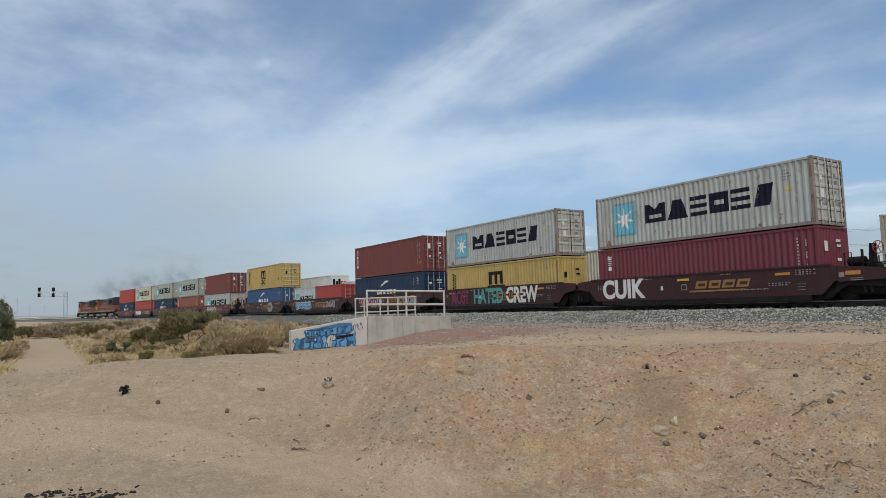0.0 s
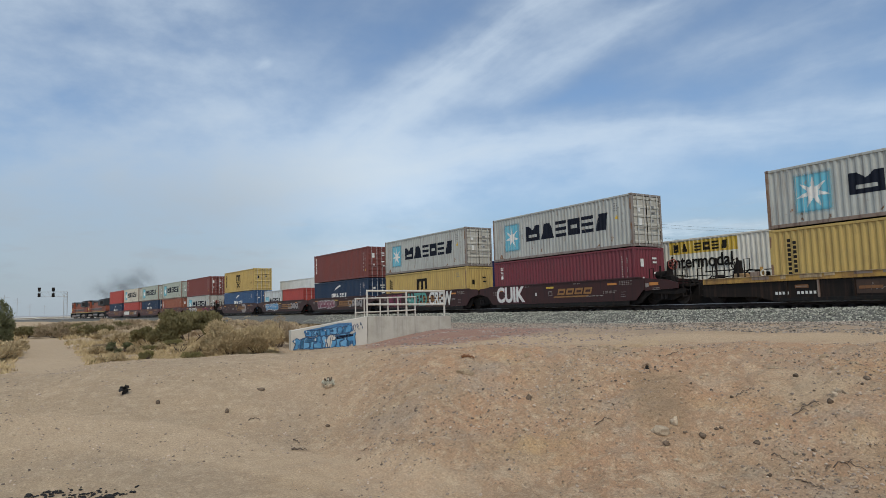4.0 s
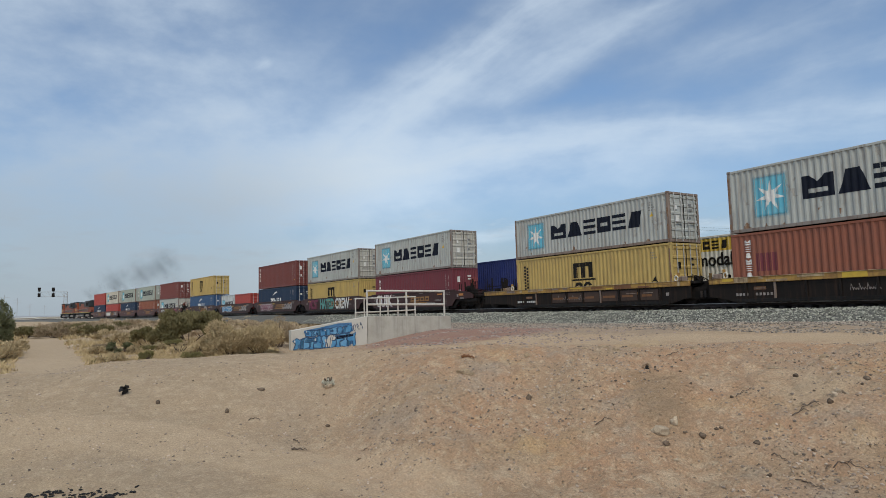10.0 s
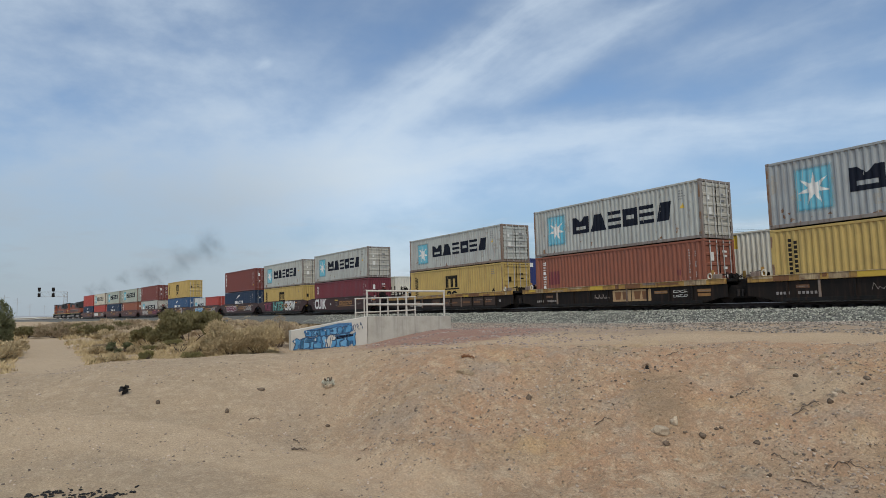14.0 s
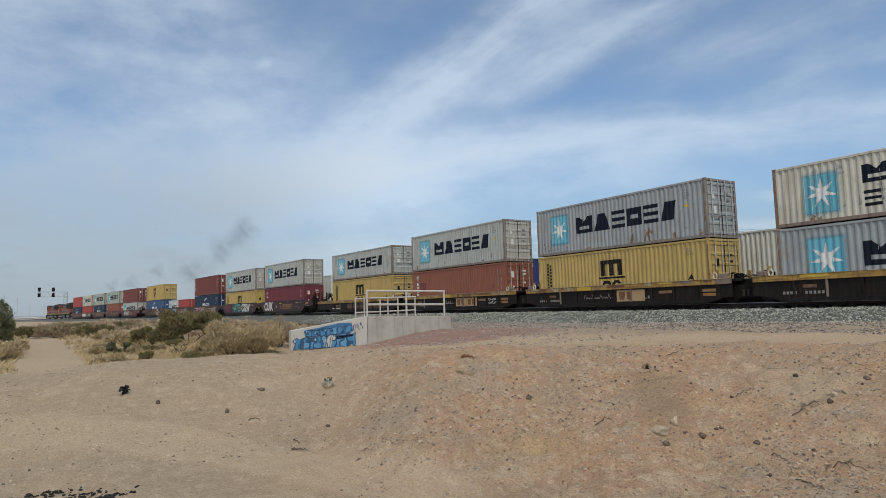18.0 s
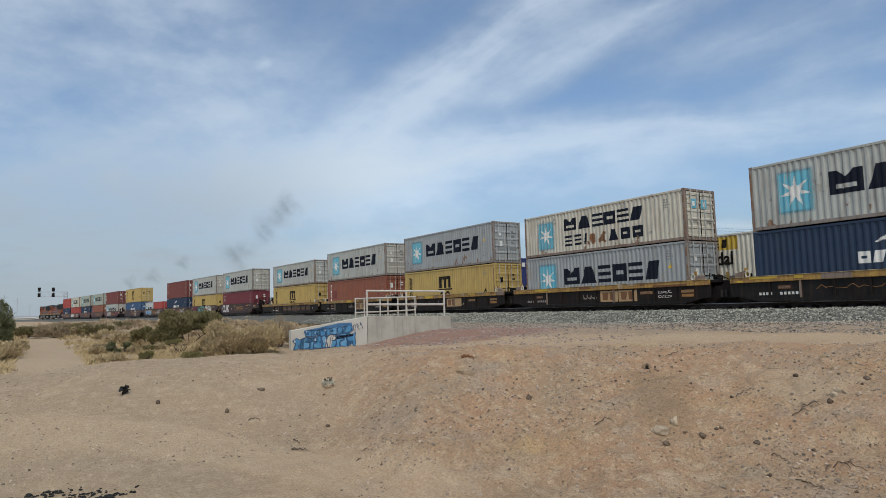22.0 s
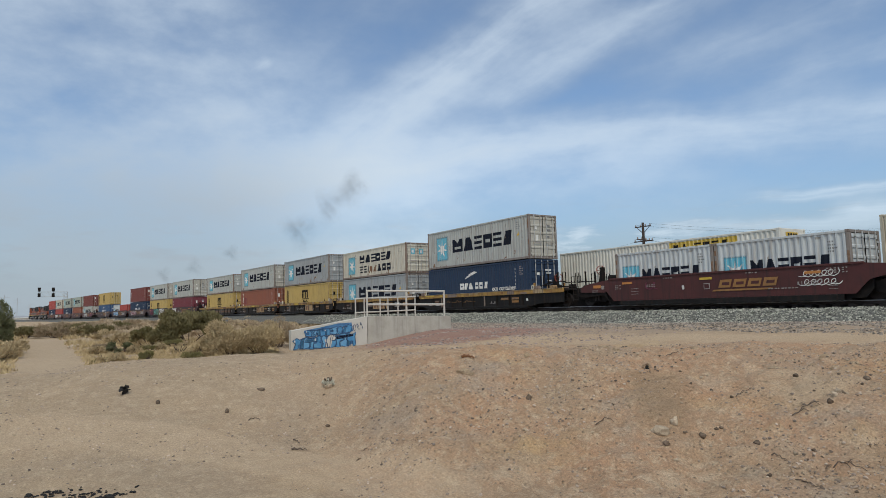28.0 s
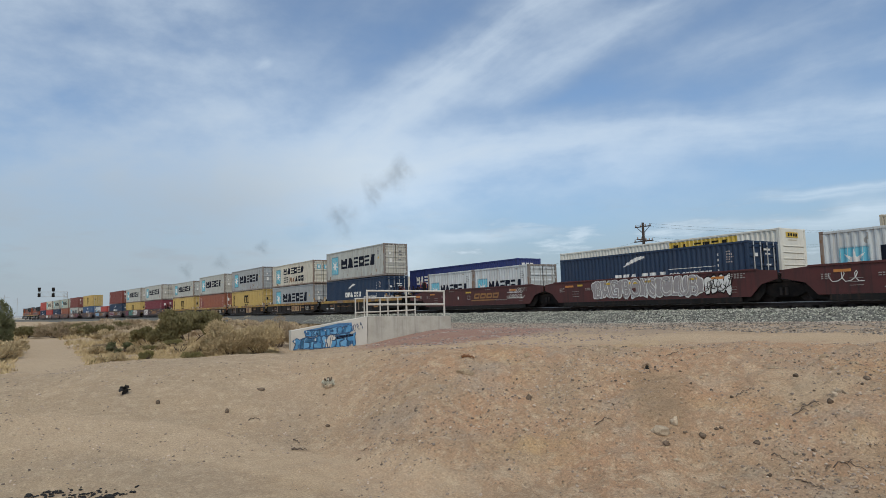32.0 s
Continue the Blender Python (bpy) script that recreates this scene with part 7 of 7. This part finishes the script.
def on_low(rnd):
    a, r = rnd.uniform(-100, -55), rnd.uniform(6.2, 10.5)
    x, y, _ = polar(a, r)
    return (x, y, ground_z(x, y))


def on_shoulder(rnd):
    u = -64 + 58 * rnd.random() ** 0.8
    n = rnd.uniform(-4.3, -1.62)
    x, y, _ = line(u, ragged(u, n))
    z = 1.19 + (n + 1.62) * 0.127 if n > -2.25 else 1.11 + (n + 2.25) * 0.367
    return (x, y, z + 0.035 * nz(x, y, 5.0, 2.2) + 0.03 * nz(x, y, 1.3, 4.4)) if n > -3.75 else (x, y, max(ground_z(x, y), 0.45))


scatter("pebbles", "small loose stones on a sandy bank", 20000, on_bank, 0.005, 0.030, "pebble", 3, 4.5)
scatter("pebbles", "small stones on packed sand", 6500, on_flat, 0.005, 0.026, "pebble", 5, 4.0)
scatter("pebbles", "few small stones on a smooth sandy track", 420, on_low, 0.006, 0.022, "pebble", 6, 3.0)
def on_earth(rnd):
    a, r = rnd.triangular(-67, -38, -57), rnd.uniform(14.0, 31.0)
    x, y, _ = polar(a, r)
    return (x, y, ground_z(x, y)) if nz(x, y, 0.6, 41.0) > -0.25 + 0.5 * rnd.random() else None


scatter("pebbles", "small loose stones on reddish earth", 7500, on_earth, 0.012, 0.040, "earth_pebble", 8, 2.4)


def below_shoulder(rnd):
    u, n = -62 + 58 * rnd.random() ** 0.85, -3.7 - 9.5 * rnd.random() ** 1.2
    x, y, _ = line(u, n)
    if nz(x, y, 0.5, 51.0) + 0.5 * nz(x, y, 1.6, 52.0) < -0.75 - 0.10 * (n + 3.7) - 0.5 * rnd.random():
        return None
    return (x, y, ground_z(x, y) + 0.005)


scatter("stray_gravel", "stray grey gravel on sand below the ballast", 34000, below_shoulder, 0.014, 0.046, "pale_crushed", 9, 1.3)
scatter("ballast_stones", "loose grey crushed stone on the ballast shoulder", 26000, on_shoulder, 0.020, 0.048, "crushed", 7, 1.0)


def litter(n, seed):
    """Bits of twig and bark too many to count, lying on the bank, as one mesh."""
    rnd = random.Random(seed)
    vs, fs = [], []
    for _ in range(n):
        p = on_bank(rnd)
        if p is None or nz(p[0], p[1], 0.7, 61.0) < -0.1 + 0.3 * rnd.random():
            continue
        a, L, w = rnd.uniform(0, 3.14), rnd.uniform(0.006, 0.020) * (2.4 if rnd.random() < 0.04 else 1.0), rnd.uniform(0.0015, 0.004)
        c, q = math.cos(a), math.sin(a)
        k, x, y = len(vs), p[0], p[1]
        z0, z1 = ground_z(x - c * L, y - q * L) + 0.004, ground_z(x + c * L, y + q * L) + 0.004 + 0.3 * w
        vs += [(x - c * L + q * w, y - q * L - c * w, z0), (x + c * L, y + q * L, z1), (x - c * L - q * w, y - q * L + c * w, z0), (x - 0.2 * c * L, y - 0.2 * q * L, max(z0, z1) + 2.0 * w)]
        fs += [(k, k + 1, k + 3), (k + 1, k + 2, k + 3), (k + 2, k, k + 3)]
    tagged(sheet_from("twig_litter", vs, fs, "bark_bits"), "bits of dark twig and bark strewn on a sandy bank", "litter", kind="stuff")


litter(6500, 71)


def stone(az, r, s, mat, label, seed, flat=0.7, turn=0.0, stretch=1.0):
    x, y, _ = polar(az, r)
    bm = rock_bm(seed, 2, flat)
    if s > 0.05:
        # broken faces: a few flat cuts
        rc = random.Random(seed)
        for _ in range(7):
            d = Vector((rc.gauss(0, 1), rc.gauss(0, 1), rc.gauss(0, 0.7))).normalized()
            far = max(v.co.dot(d) for v in bm.verts) * rc.uniform(0.62, 0.85)
            for v in bm.verts:
                if v.co.dot(d) > far:
                    v.co -= d * (v.co.dot(d) - far)
    s *= 0.92
    bmesh.ops.scale(bm, vec=(s * stretch, s, s), verts=bm.verts)
    ob = link("stone", bm, mat)
    ob.matrix_basis = pose(x, y, ground_z(x, y) + s * flat * 0.35, 0, 0, turn)
    return tagged(ob, label, "stone", "stones on the bank")


def stick(az, r, L, rad, turn, mat, label, bend=0.15, forks=0, seed=1):
    rnd = random.Random(seed)
    L, rad = L * 0.8, rad * 0.7
    x, y, _ = polar(az, r)
    z = ground_z(x, y)
    bm = bmesh.new()
    c, s = math.cos(radians(turn)), math.sin(radians(turn))

    def pt(f, side, lift):
        px, py = x + (f - 0.5) * L * c - side * s, y + (f - 0.5) * L * s + side * c
        return (px, py, ground_z(px, py) + rad * 0.7 + lift)

    tube([pt(f / 6, bend * L * math.sin(f / 6 * math.pi) * 0.5, 0.02 * (f % 2)) for f in range(7)], rad, 6, bm, radii=[rad * (1 - 0.1 * f) for f in range(7)])
    for k in range(forks):
        f = 0.25 + 0.2 * k
        tube([pt(f, bend * L * 0.4, 0.0), pt(f + 0.15, bend * L * 0.4 + 0.15 * L * (1 if k % 2 else -1), 0.04), pt(f + 0.22, bend * L * 0.4 + 0.28 * L * (1 if k % 2 else -1), 0.03)], rad * 0.6, 5, bm)
    ob = link("stick", bm, mat)
    return tagged(ob, label, "stick", "sticks on the bank")


material("bank_earth", (0.40, 0.295, 0.20), 0.95, 0, (0.29, 0.205, 0.14), 12, 0.8, 0.2, 60, 0.4, spec=0.1)
material("stone_dark", (0.118, 0.086, 0.060), 0.9, 0, (0.19, 0.142, 0.105), 12, 0.8, 0.2, 60, 0.4, random_amount=0.3, spec=0.2)
material("stone_pale", (0.47, 0.375, 0.265), 0.9, 0, (0.33, 0.26, 0.19), 12, 0.8, 0.2, 60, 0.4, random_amount=0.2, spec=0.2)
material("leaf_pale", (0.60, 0.57, 0.47), 0.9, 0, (0.36, 0.35, 0.27), 12, 0.8, 0.2, 60, 0, spec=0.1)
stone(-81.61, 12.86, 0.075, "stone_dark", "dark brown stone on packed sand", 1, 0.6)
stone(-76.42, 11.98, 0.062, "stone_dark", "dark brown stone on packed sand", 2, 0.9)
stone(-73.75, 13.02, 0.085, "stone_dark", "flat dark brown stone on packed sand", 3, 0.45, 30, 1.2)
stone(-68.32, 11.00, 0.055, "stone_dark", "dark stone at the foot of a bank", 4, 0.6)
stone(-61.58, 10.50, 0.055, "stone_pale", "white stone on a sandy bank", 5, 0.6)
stone(-39.35, 9.34, 0.085, "stone_pale", "pale block of stone on a sandy bank", 6, 0.8)
stone(-40.45, 9.10, 0.105, "stone_pale", "flat pale stone on a sandy bank", 7, 0.75, 70, 1.15)
stone(-40.95, 9.10, 0.06, "stone_pale", "pale broken piece beside a larger stone", 27, 0.6, 20, 1.2)
stone(-37.26, 9.16, 0.070, "stone_dark", "dark grey stone on a sandy bank", 8, 0.8)
stone(-38.60, 9.20, 0.035, "stone_dark", "dark grey stone on a sandy bank", 18, 0.6)
stone(-51.13, 10.26, 0.060, "stone_dark", "dark stone lump on a sandy bank", 9, 0.9)
stone(-33.40, 9.02, 0.045, "stone_dark", "small dark stone on a sandy bank", 10, 0.8)
stone(-28.26, 9.98, 0.055, "stone_dark", "dark stone lump on a sandy bank", 11, 0.9)
stone(-27.40, 10.40, 0.045, "stone_dark", "dark stone lump on a sandy bank", 21, 0.9)
stone(-46.37, 10.68, 0.035, "stone_pale", "small pale stone on a sandy bank", 12, 0.8)
stone(-51.53, 9.32, 0.040, "stone_pale", "small pale stone on a sandy bank", 13, 0.8)
stone(-40.08, 8.84, 0.050, "stone_dark", "small dark stone on a sandy bank", 14, 0.7)
stone(-44.2, 9.9, 0.030, "stone_dark", "small dark stone on a sandy bank", 15, 0.7)
stone(-35.9, 9.35, 0.035, "stone_dark", "dark flat stone on a sandy bank", 16, 0.5)
stone(-30.4, 10.9, 0.045, "stone_dark", "small dark stone on a sandy bank", 17, 0.7)
stone(-25.8, 10.9, 0.060, "stone_dark", "small dark stone on a sandy bank", 19, 0.7)
rb = random.Random(77)
for i in range(20):
    a = rb.uniform(-58, -43.5) if i % 2 else rb.uniform(-38.5, -25)
    k = rb.uniform(0.04, 0.09)
    x, y, _ = polar(a, 11.9 + 0.5 * nz(a, 0, 0.11, 5.0) + rb.uniform(-0.9, 0.5))
    bm = rock_bm(300 + i, 2, 0.7)
    bmesh.ops.scale(bm, vec=(k * rb.uniform(1.0, 1.7), k, k), verts=bm.verts)
    clod = link("earth_clod", bm, "sand")
    clod.matrix_basis = pose(x, y, ground_z(x, y) - 0.2 * k, 0, 0, rb.uniform(0, 180))
    tagged(clod, "crumbling lump of sandy earth on the bank's top", "clod", "clods on the bank")
for i in range(60):
    stone(rb.uniform(-48, -24), rb.uniform(8.2, 12.4), rb.uniform(0.014, 0.034), "stone_dark" if i % 2 else "stone_pale", "small loose stone on a sandy bank", 40 + i, 0.75, rb.uniform(0, 180))
for i in range(30):
    stone(rb.uniform(-95, -62), rb.uniform(10.5, 15.5), rb.uniform(0.012, 0.026), "stone_dark" if i % 2 else "stone_pale", "small loose stone on packed sand", 140 + i, 0.75, rb.uniform(0, 180))
stick(-70.67, 10.14, 0.30, 0.022, 50, "wood_dark", "short dark stick on sand")
stick(-70.9, 10.5, 0.26, 0.012, 10, "wood_dark", "thin twig on sand")
stick(-56.2, 11.60, 0.30, 0.050, 25, "rust_sheet", "short thick reddish-brown stick on the bank's top", 0.03)
stick(-44.91, 9.28, 0.34, 0.010, 20, "wood_dark", "thin twig on a sandy bank")
stick(-46.0, 10.5, 0.22, 0.010, 15, "wood_dark", "thin twig on a sandy bank")
stick(-31.91, 8.72, 0.22, 0.014, 10, "wood_dark", "dark twig on a sandy bank")
stick(-29.9, 9.84, 0.52, 0.012, 70, "wood_dark", "forked dry branch on a sandy bank", 0.25, 3, 5)
stick(-27.3, 8.75, 0.42, 0.012, 40, "wood_dark", "crooked dry root on a sandy bank", 0.3, 2, 6)
stick(-74.3, 11.52, 0.24, 0.012, 60, "wood_dark", "curled dark twig on sand", 0.9, 0, 7)
stick(-39.2, 11.9, 0.3, 0.009, 30, "wood_dark", "thin twig on a sandy bank", 0.2, 1, 8)
stick(-34.0, 10.3, 0.4, 0.010, 75, "wood_dark", "thin twig on a sandy bank", 0.3, 1, 9)
stick(-30.0, 8.3, 0.35, 0.010, 20, "wood_dark", "thin twig on a sandy bank", 0.3, 1, 10)
debris = thing("black_debris", "crumpled scrap of black plastic on packed sand", "debris", "", pose(*polar(-84.03, 13.48)[:2], ground_z(*polar(-84.03, 13.48)[:2])))
rd = random.Random(9)
for i in range(7):
    bm = rock_bm(i + 3, 1, 0.5)
    bmesh.ops.scale(bm, vec=(0.03, rd.uniform(0.03, 0.06), 0.03), verts=bm.verts)
    part("scrap", bm, "char", debris).matrix_basis = pose(rd.gauss(0, 0.03), rd.gauss(0, 0.06), rd.uniform(0.02, 0.09), rd.uniform(-40, 40), 0, rd.uniform(0, 90))
for i in range(6):
    q = rd.uniform(0, 6.3)
    out = [(0.05 * math.cos(q + k * 1.257) * rd.uniform(0.6, 1.5), 0.045 * math.sin(q + k * 1.257) * rd.uniform(0.5, 1.5)) for k in range(5)]
    part("scrap", slab(out, -0.004, 0.004), "char", debris).matrix_basis = pose(rd.gauss(0, 0.03), rd.gauss(0, 0.075), rd.uniform(0.03, 0.13), rd.uniform(-50, 50), rd.uniform(-40, 40), 90 + rd.uniform(-50, 50))
bush("pale_weed", "pale grey-green dry weed on the bank's edge", -68.19, 12.68, 0.30, 0.15, "leaf_pale", 61, 260, 0.04)
stone(-68.25, 12.6, 0.10, "stone_pale", "pale grey lump beside a dry weed", 91, 0.8)
burrow = thing("burrow", "dark animal burrow in a sandy bank", "burrow", "", pose(*polar(-41.29, 11.1)[:2], ground_z(*polar(-41.29, 11.1)[:2]) + 0.02, 0, 0, 41.3))
# a solid black lump; the hole's inner shade is put into its colour
part("hollow", rock_bm(5, 2, 1.0), "char", burrow).scale = (0.036, 0.020, 0.062)
for k in range(7):
    q = radians(15 + 25 * k)
    part("lip", rock_bm(6 + k, 2, 0.8), "bank_earth", burrow).matrix_basis = pose(0.052 * math.cos(q), 0.0, 0.078 * math.sin(q)) @ Matrix.Diagonal((0.030, 0.030, 0.022, 1))
for k, (a, r) in enumerate(((-87.55, 40.0), (-87.3, 41.0), (-87.9, 39.5))):
    stone(a, r, 0.22 - 0.03 * k, "stone_pale", "white rubble beside a sandy path", 71 + k, 0.7)
for k, (a, r) in enumerate(((-27.94, 10.14), (-27.7, 10.3))):
    stone(a, r, 0.06, "stone_pale", "crumpled pale scrap on a sandy bank", 81 + k, 0.8)


def char_heap(az, r, w, seed, label):
    """A patch of burnt scraps."""
    rnd = random.Random(seed)
    x, y, _ = polar(az, r)
    c = thing("burnt_heap", label, "burnt debris", "", pose(x, y, ground_z(x, y)))
    for i in range(70):
        bm = rock_bm(i + seed, 1, 0.5)
        s = rnd.uniform(0.006, 0.03)
        bmesh.ops.scale(bm, vec=(s * rnd.uniform(0.8, 1.8), s, s), verts=bm.verts)
        o = part("burnt_piece", bm, "char", c)
        px, py = rnd.gauss(0, w * 0.36), rnd.gauss(0, w * 0.13)
        ca, sa = math.cos(radians(-az)), math.sin(radians(-az))
        qx, qy = px * ca - py * sa, px * sa + py * ca
        o.matrix_basis = pose(qx, qy, ground_z(x + qx, y + qy) - ground_z(x, y) + s * 0.3, 0, 0, rnd.uniform(0, 180))
    return c


char_heap(-89.31, 9.3, 0.55, 1, "black burnt scraps scattered on sand")
char_heap(-86.6, 8.95, 0.65, 2, "black burnt scraps scattered on sand")
char_heap(-85.3, 8.75, 0.35, 4, "black burnt scraps scattered on sand")


# ---- smoke that the locomotives leave behind ----
def smoke_material():
    m = bpy.data.materials.new("smoke")
    m.use_nodes = True
    nt = m.node_tree
    nt.nodes.clear()
    n, l = nt.nodes.new, nt.links.new
    out, mix, tr, df = n("ShaderNodeOutputMaterial"), n("ShaderNodeMixShader"), n("ShaderNodeBsdfTransparent"), n("ShaderNodeBsdfDiffuse")
    df.inputs[0].default_value = (0.05, 0.052, 0.056, 1)
    at, ml = n("ShaderNodeAttribute"), n("ShaderNodeMath")
    at.attribute_name = "dense"
    ml.operation = "MULTIPLY"
    ml.inputs[1].default_value = 0.32
    co, ns, rg, m2 = n("ShaderNodeTexCoord"), n("ShaderNodeTexNoise"), n("ShaderNodeMapRange"), n("ShaderNodeMath")
    ns.inputs["Scale"].default_value, ns.inputs["Detail"].default_value = 0.36, 6
    rg.inputs[1].default_value, rg.inputs[2].default_value = 0.20, 0.78
    m2.operation = "MULTIPLY"
    l(co.outputs["Object"], ns.inputs[0]), l(ns.outputs["Fac"], rg.inputs[0]), l(rg.outputs[0], m2.inputs[0]), l(at.outputs["Fac"], m2.inputs[1])
    l(m2.outputs[0], ml.inputs[0]), l(ml.outputs[0], mix.inputs[0])
    l(tr.outputs[0], mix.inputs[1]), l(df.outputs[0], mix.inputs[2]), l(mix.outputs[0], out.inputs[0])
    M["smoke"] = m


smoke_material()
SMOKE = []


def puff(w, h, seed, thick, rows):
    """A thin scrap of smoke, dense in the middle and ragged, which drifts as a whole."""
    rnd = random.Random(seed)
    vs, fs, dense = [], [], []
    for _ in range(1):
        c = Vector((0, 0, 0))
        s = rnd.uniform(0.50, 0.68) * (w + h) / 2
        d = Vector((1, rnd.gauss(0, 0.5), rnd.gauss(0, 0.4))).normalized()
        a = d.orthogonal().normalized()
        b = d.cross(a)
        k = len(vs)
        vs.append(c)
        dense.append(rnd.uniform(0.7, 1.0) * thick)
        for ring, f in ((0.4, 0.72), (0.75, 0.22), (1.0, 0.0)):
            for q in (j * math.pi / 8 for j in range(16)):
                vs.append(c + s * ring * (1 + 0.25 * math.sin(3 * q + seed + k)) * (math.cos(q) * a + math.sin(q) * b))
                dense.append(dense[k] * f)
        for j in range(16):
            m = (j + 1) % 16
            fs.append((k, k + 1 + j, k + 1 + m))
            for g in (0, 16):
                fs.append((k + 1 + g + j, k + 17 + g + j, k + 17 + g + m, k + 1 + g + m))
    ob = sheet_from("smoke_puff", vs, fs, "smoke")
    ob.data.attributes.new("dense", "FLOAT", "POINT").data.foreach_set("value", dense)
    tagged(ob, "thin dark grey diesel smoke drifting in the air", "smoke", "smoke puffs", "stuff")
    SMOKE.append((ob, rows))
    return ob


puff(11.05, 9, 1, 1, [(0, -85.53, 2.05, 225), (3, -85.41, 2.01, 223), (6, -85.65, 2.17, 221), (9, -85.15, 2.63, 219), (12, -83.56, 3.23, 217), (17, -80.1, 3.39, 214), (22, -75.78, 5.04, 211), (28, -70.87, 7.13, 208), (32, -67.18, 8.24, 205)])
puff(13, 9, 2, 1, [(0, -84.35, 1.97, 225), (3, -85.05, 1.85, 223), (6, -85.26, 1.94, 221), (9, -84.72, 2.36, 219), (12, -82.96, 3.03, 217), (17, -79.69, 3.08, 214), (22, -75.54, 4.7, 211), (28, -70.46, 6.78, 208), (32, -66.75, 7.84, 205)])
puff(11.05, 9, 3, 1, [(0, -83.15, 2.67, 225), (3, -84.15, 2.49, 223), (6, -84.2, 2.72, 221), (9, -83.49, 3.29, 219), (12, -81.39, 4.27, 217), (17, -77.6, 5.21, 214), (22, -73.17, 7.32, 211), (28, -67.91, 9.26, 208), (32, -63.94, 10.5, 205)])
puff(13, 9, 4, 1, [(0, -81.92, 2.49, 225), (3, -83.95, 2.21, 223), (6, -84.01, 2.35, 221), (9, -83.3, 2.85, 219), (12, -81.07, 3.87, 217), (17, -77.73, 4.56, 214), (22, -73.6, 6.58, 211), (28, -68.16, 8.51, 208), (32, -64.23, 9.69, 205)])
puff(11.05, 9, 5, 1, [(0, -80.67, 3.12, 225), (3, -83.12, 2.78, 223), (6, -83.03, 3.03, 221), (9, -82.17, 3.67, 219), (12, -79.6, 4.98, 217), (17, -75.85, 6.47, 214), (22, -71.53, 8.91, 211), (28, -65.92, 10.71, 208), (32, -61.76, 12.02, 205)])
puff(13, 9, 6, 1, [(0, -79.39, 3.02, 225), (3, -82.96, 2.59, 223), (6, -82.89, 2.77, 221), (9, -82.04, 3.35, 219), (12, -79.36, 4.73, 217), (17, -76.12, 6.06, 214), (22, -72.13, 8.46, 211), (28, -66.34, 10.25, 208), (32, -62.23, 11.53, 205)])
puff(5.525, 4.5, 11, 1.1, [(0, -85.25, 1.97, 225), (3, -85.33, 1.85, 223), (6, -85.72, 1.87, 221), (9, -86.30, 1.80, 219), (12, -86.80, 1.95, 217), (17, -85.34, 2.24, 214), (22, -83.76, 2.67, 211), (28, -81.30, 3.29, 208), (32, -79.61, 3.64, 205)])
puff(6.5, 4.5, 12, 1.1, [(0, -84.26, 2.17, 225), (3, -84.71, 1.93, 223), (6, -85.12, 1.92, 221), (9, -85.72, 1.81, 219), (12, -85.99, 2.04, 217), (17, -84.04, 2.53, 214), (22, -82.06, 3.12, 211), (28, -78.99, 3.84, 208), (32, -76.91, 4.25, 205)])
puff(5.525, 4.5, 13, 1.1, [(0, -83.08, 2.61, 225), (3, -83.87, 2.33, 223), (6, -84.25, 2.36, 221), (9, -84.82, 2.30, 219), (12, -84.81, 2.68, 217), (17, -82.30, 3.44, 214), (22, -79.87, 4.21, 211), (28, -76.14, 5.05, 208), (32, -73.63, 5.52, 205)])

# ---- what moves ----
def motions():
    times = [2.0 * i for i in range(17)]
    for ob, u, z, n in TRAIN:
        walk(ob, [(t, on_line(u - gone(t), n, RAIL_Z + z)) for t in times])

    near_cars = [ob for ob, u, z, n in TRAIN if ob.name.startswith("well_car") and u > -45]
    tenths = [0.1 * i for i in range(321)]
    for w, x, car in WHEELS:
        if car in near_cars:
            walk(w, [(t, pose(x, 0, 0.43, 0, -math.degrees(gone(t) / 0.42), 0)) for t in tenths])
    for ob, rows in SMOKE:
        walk(ob, [(t, pose(*polar(a, r, EYE_Z + r * math.tan(radians(e))))) for t, a, e, r in rows])


motions()
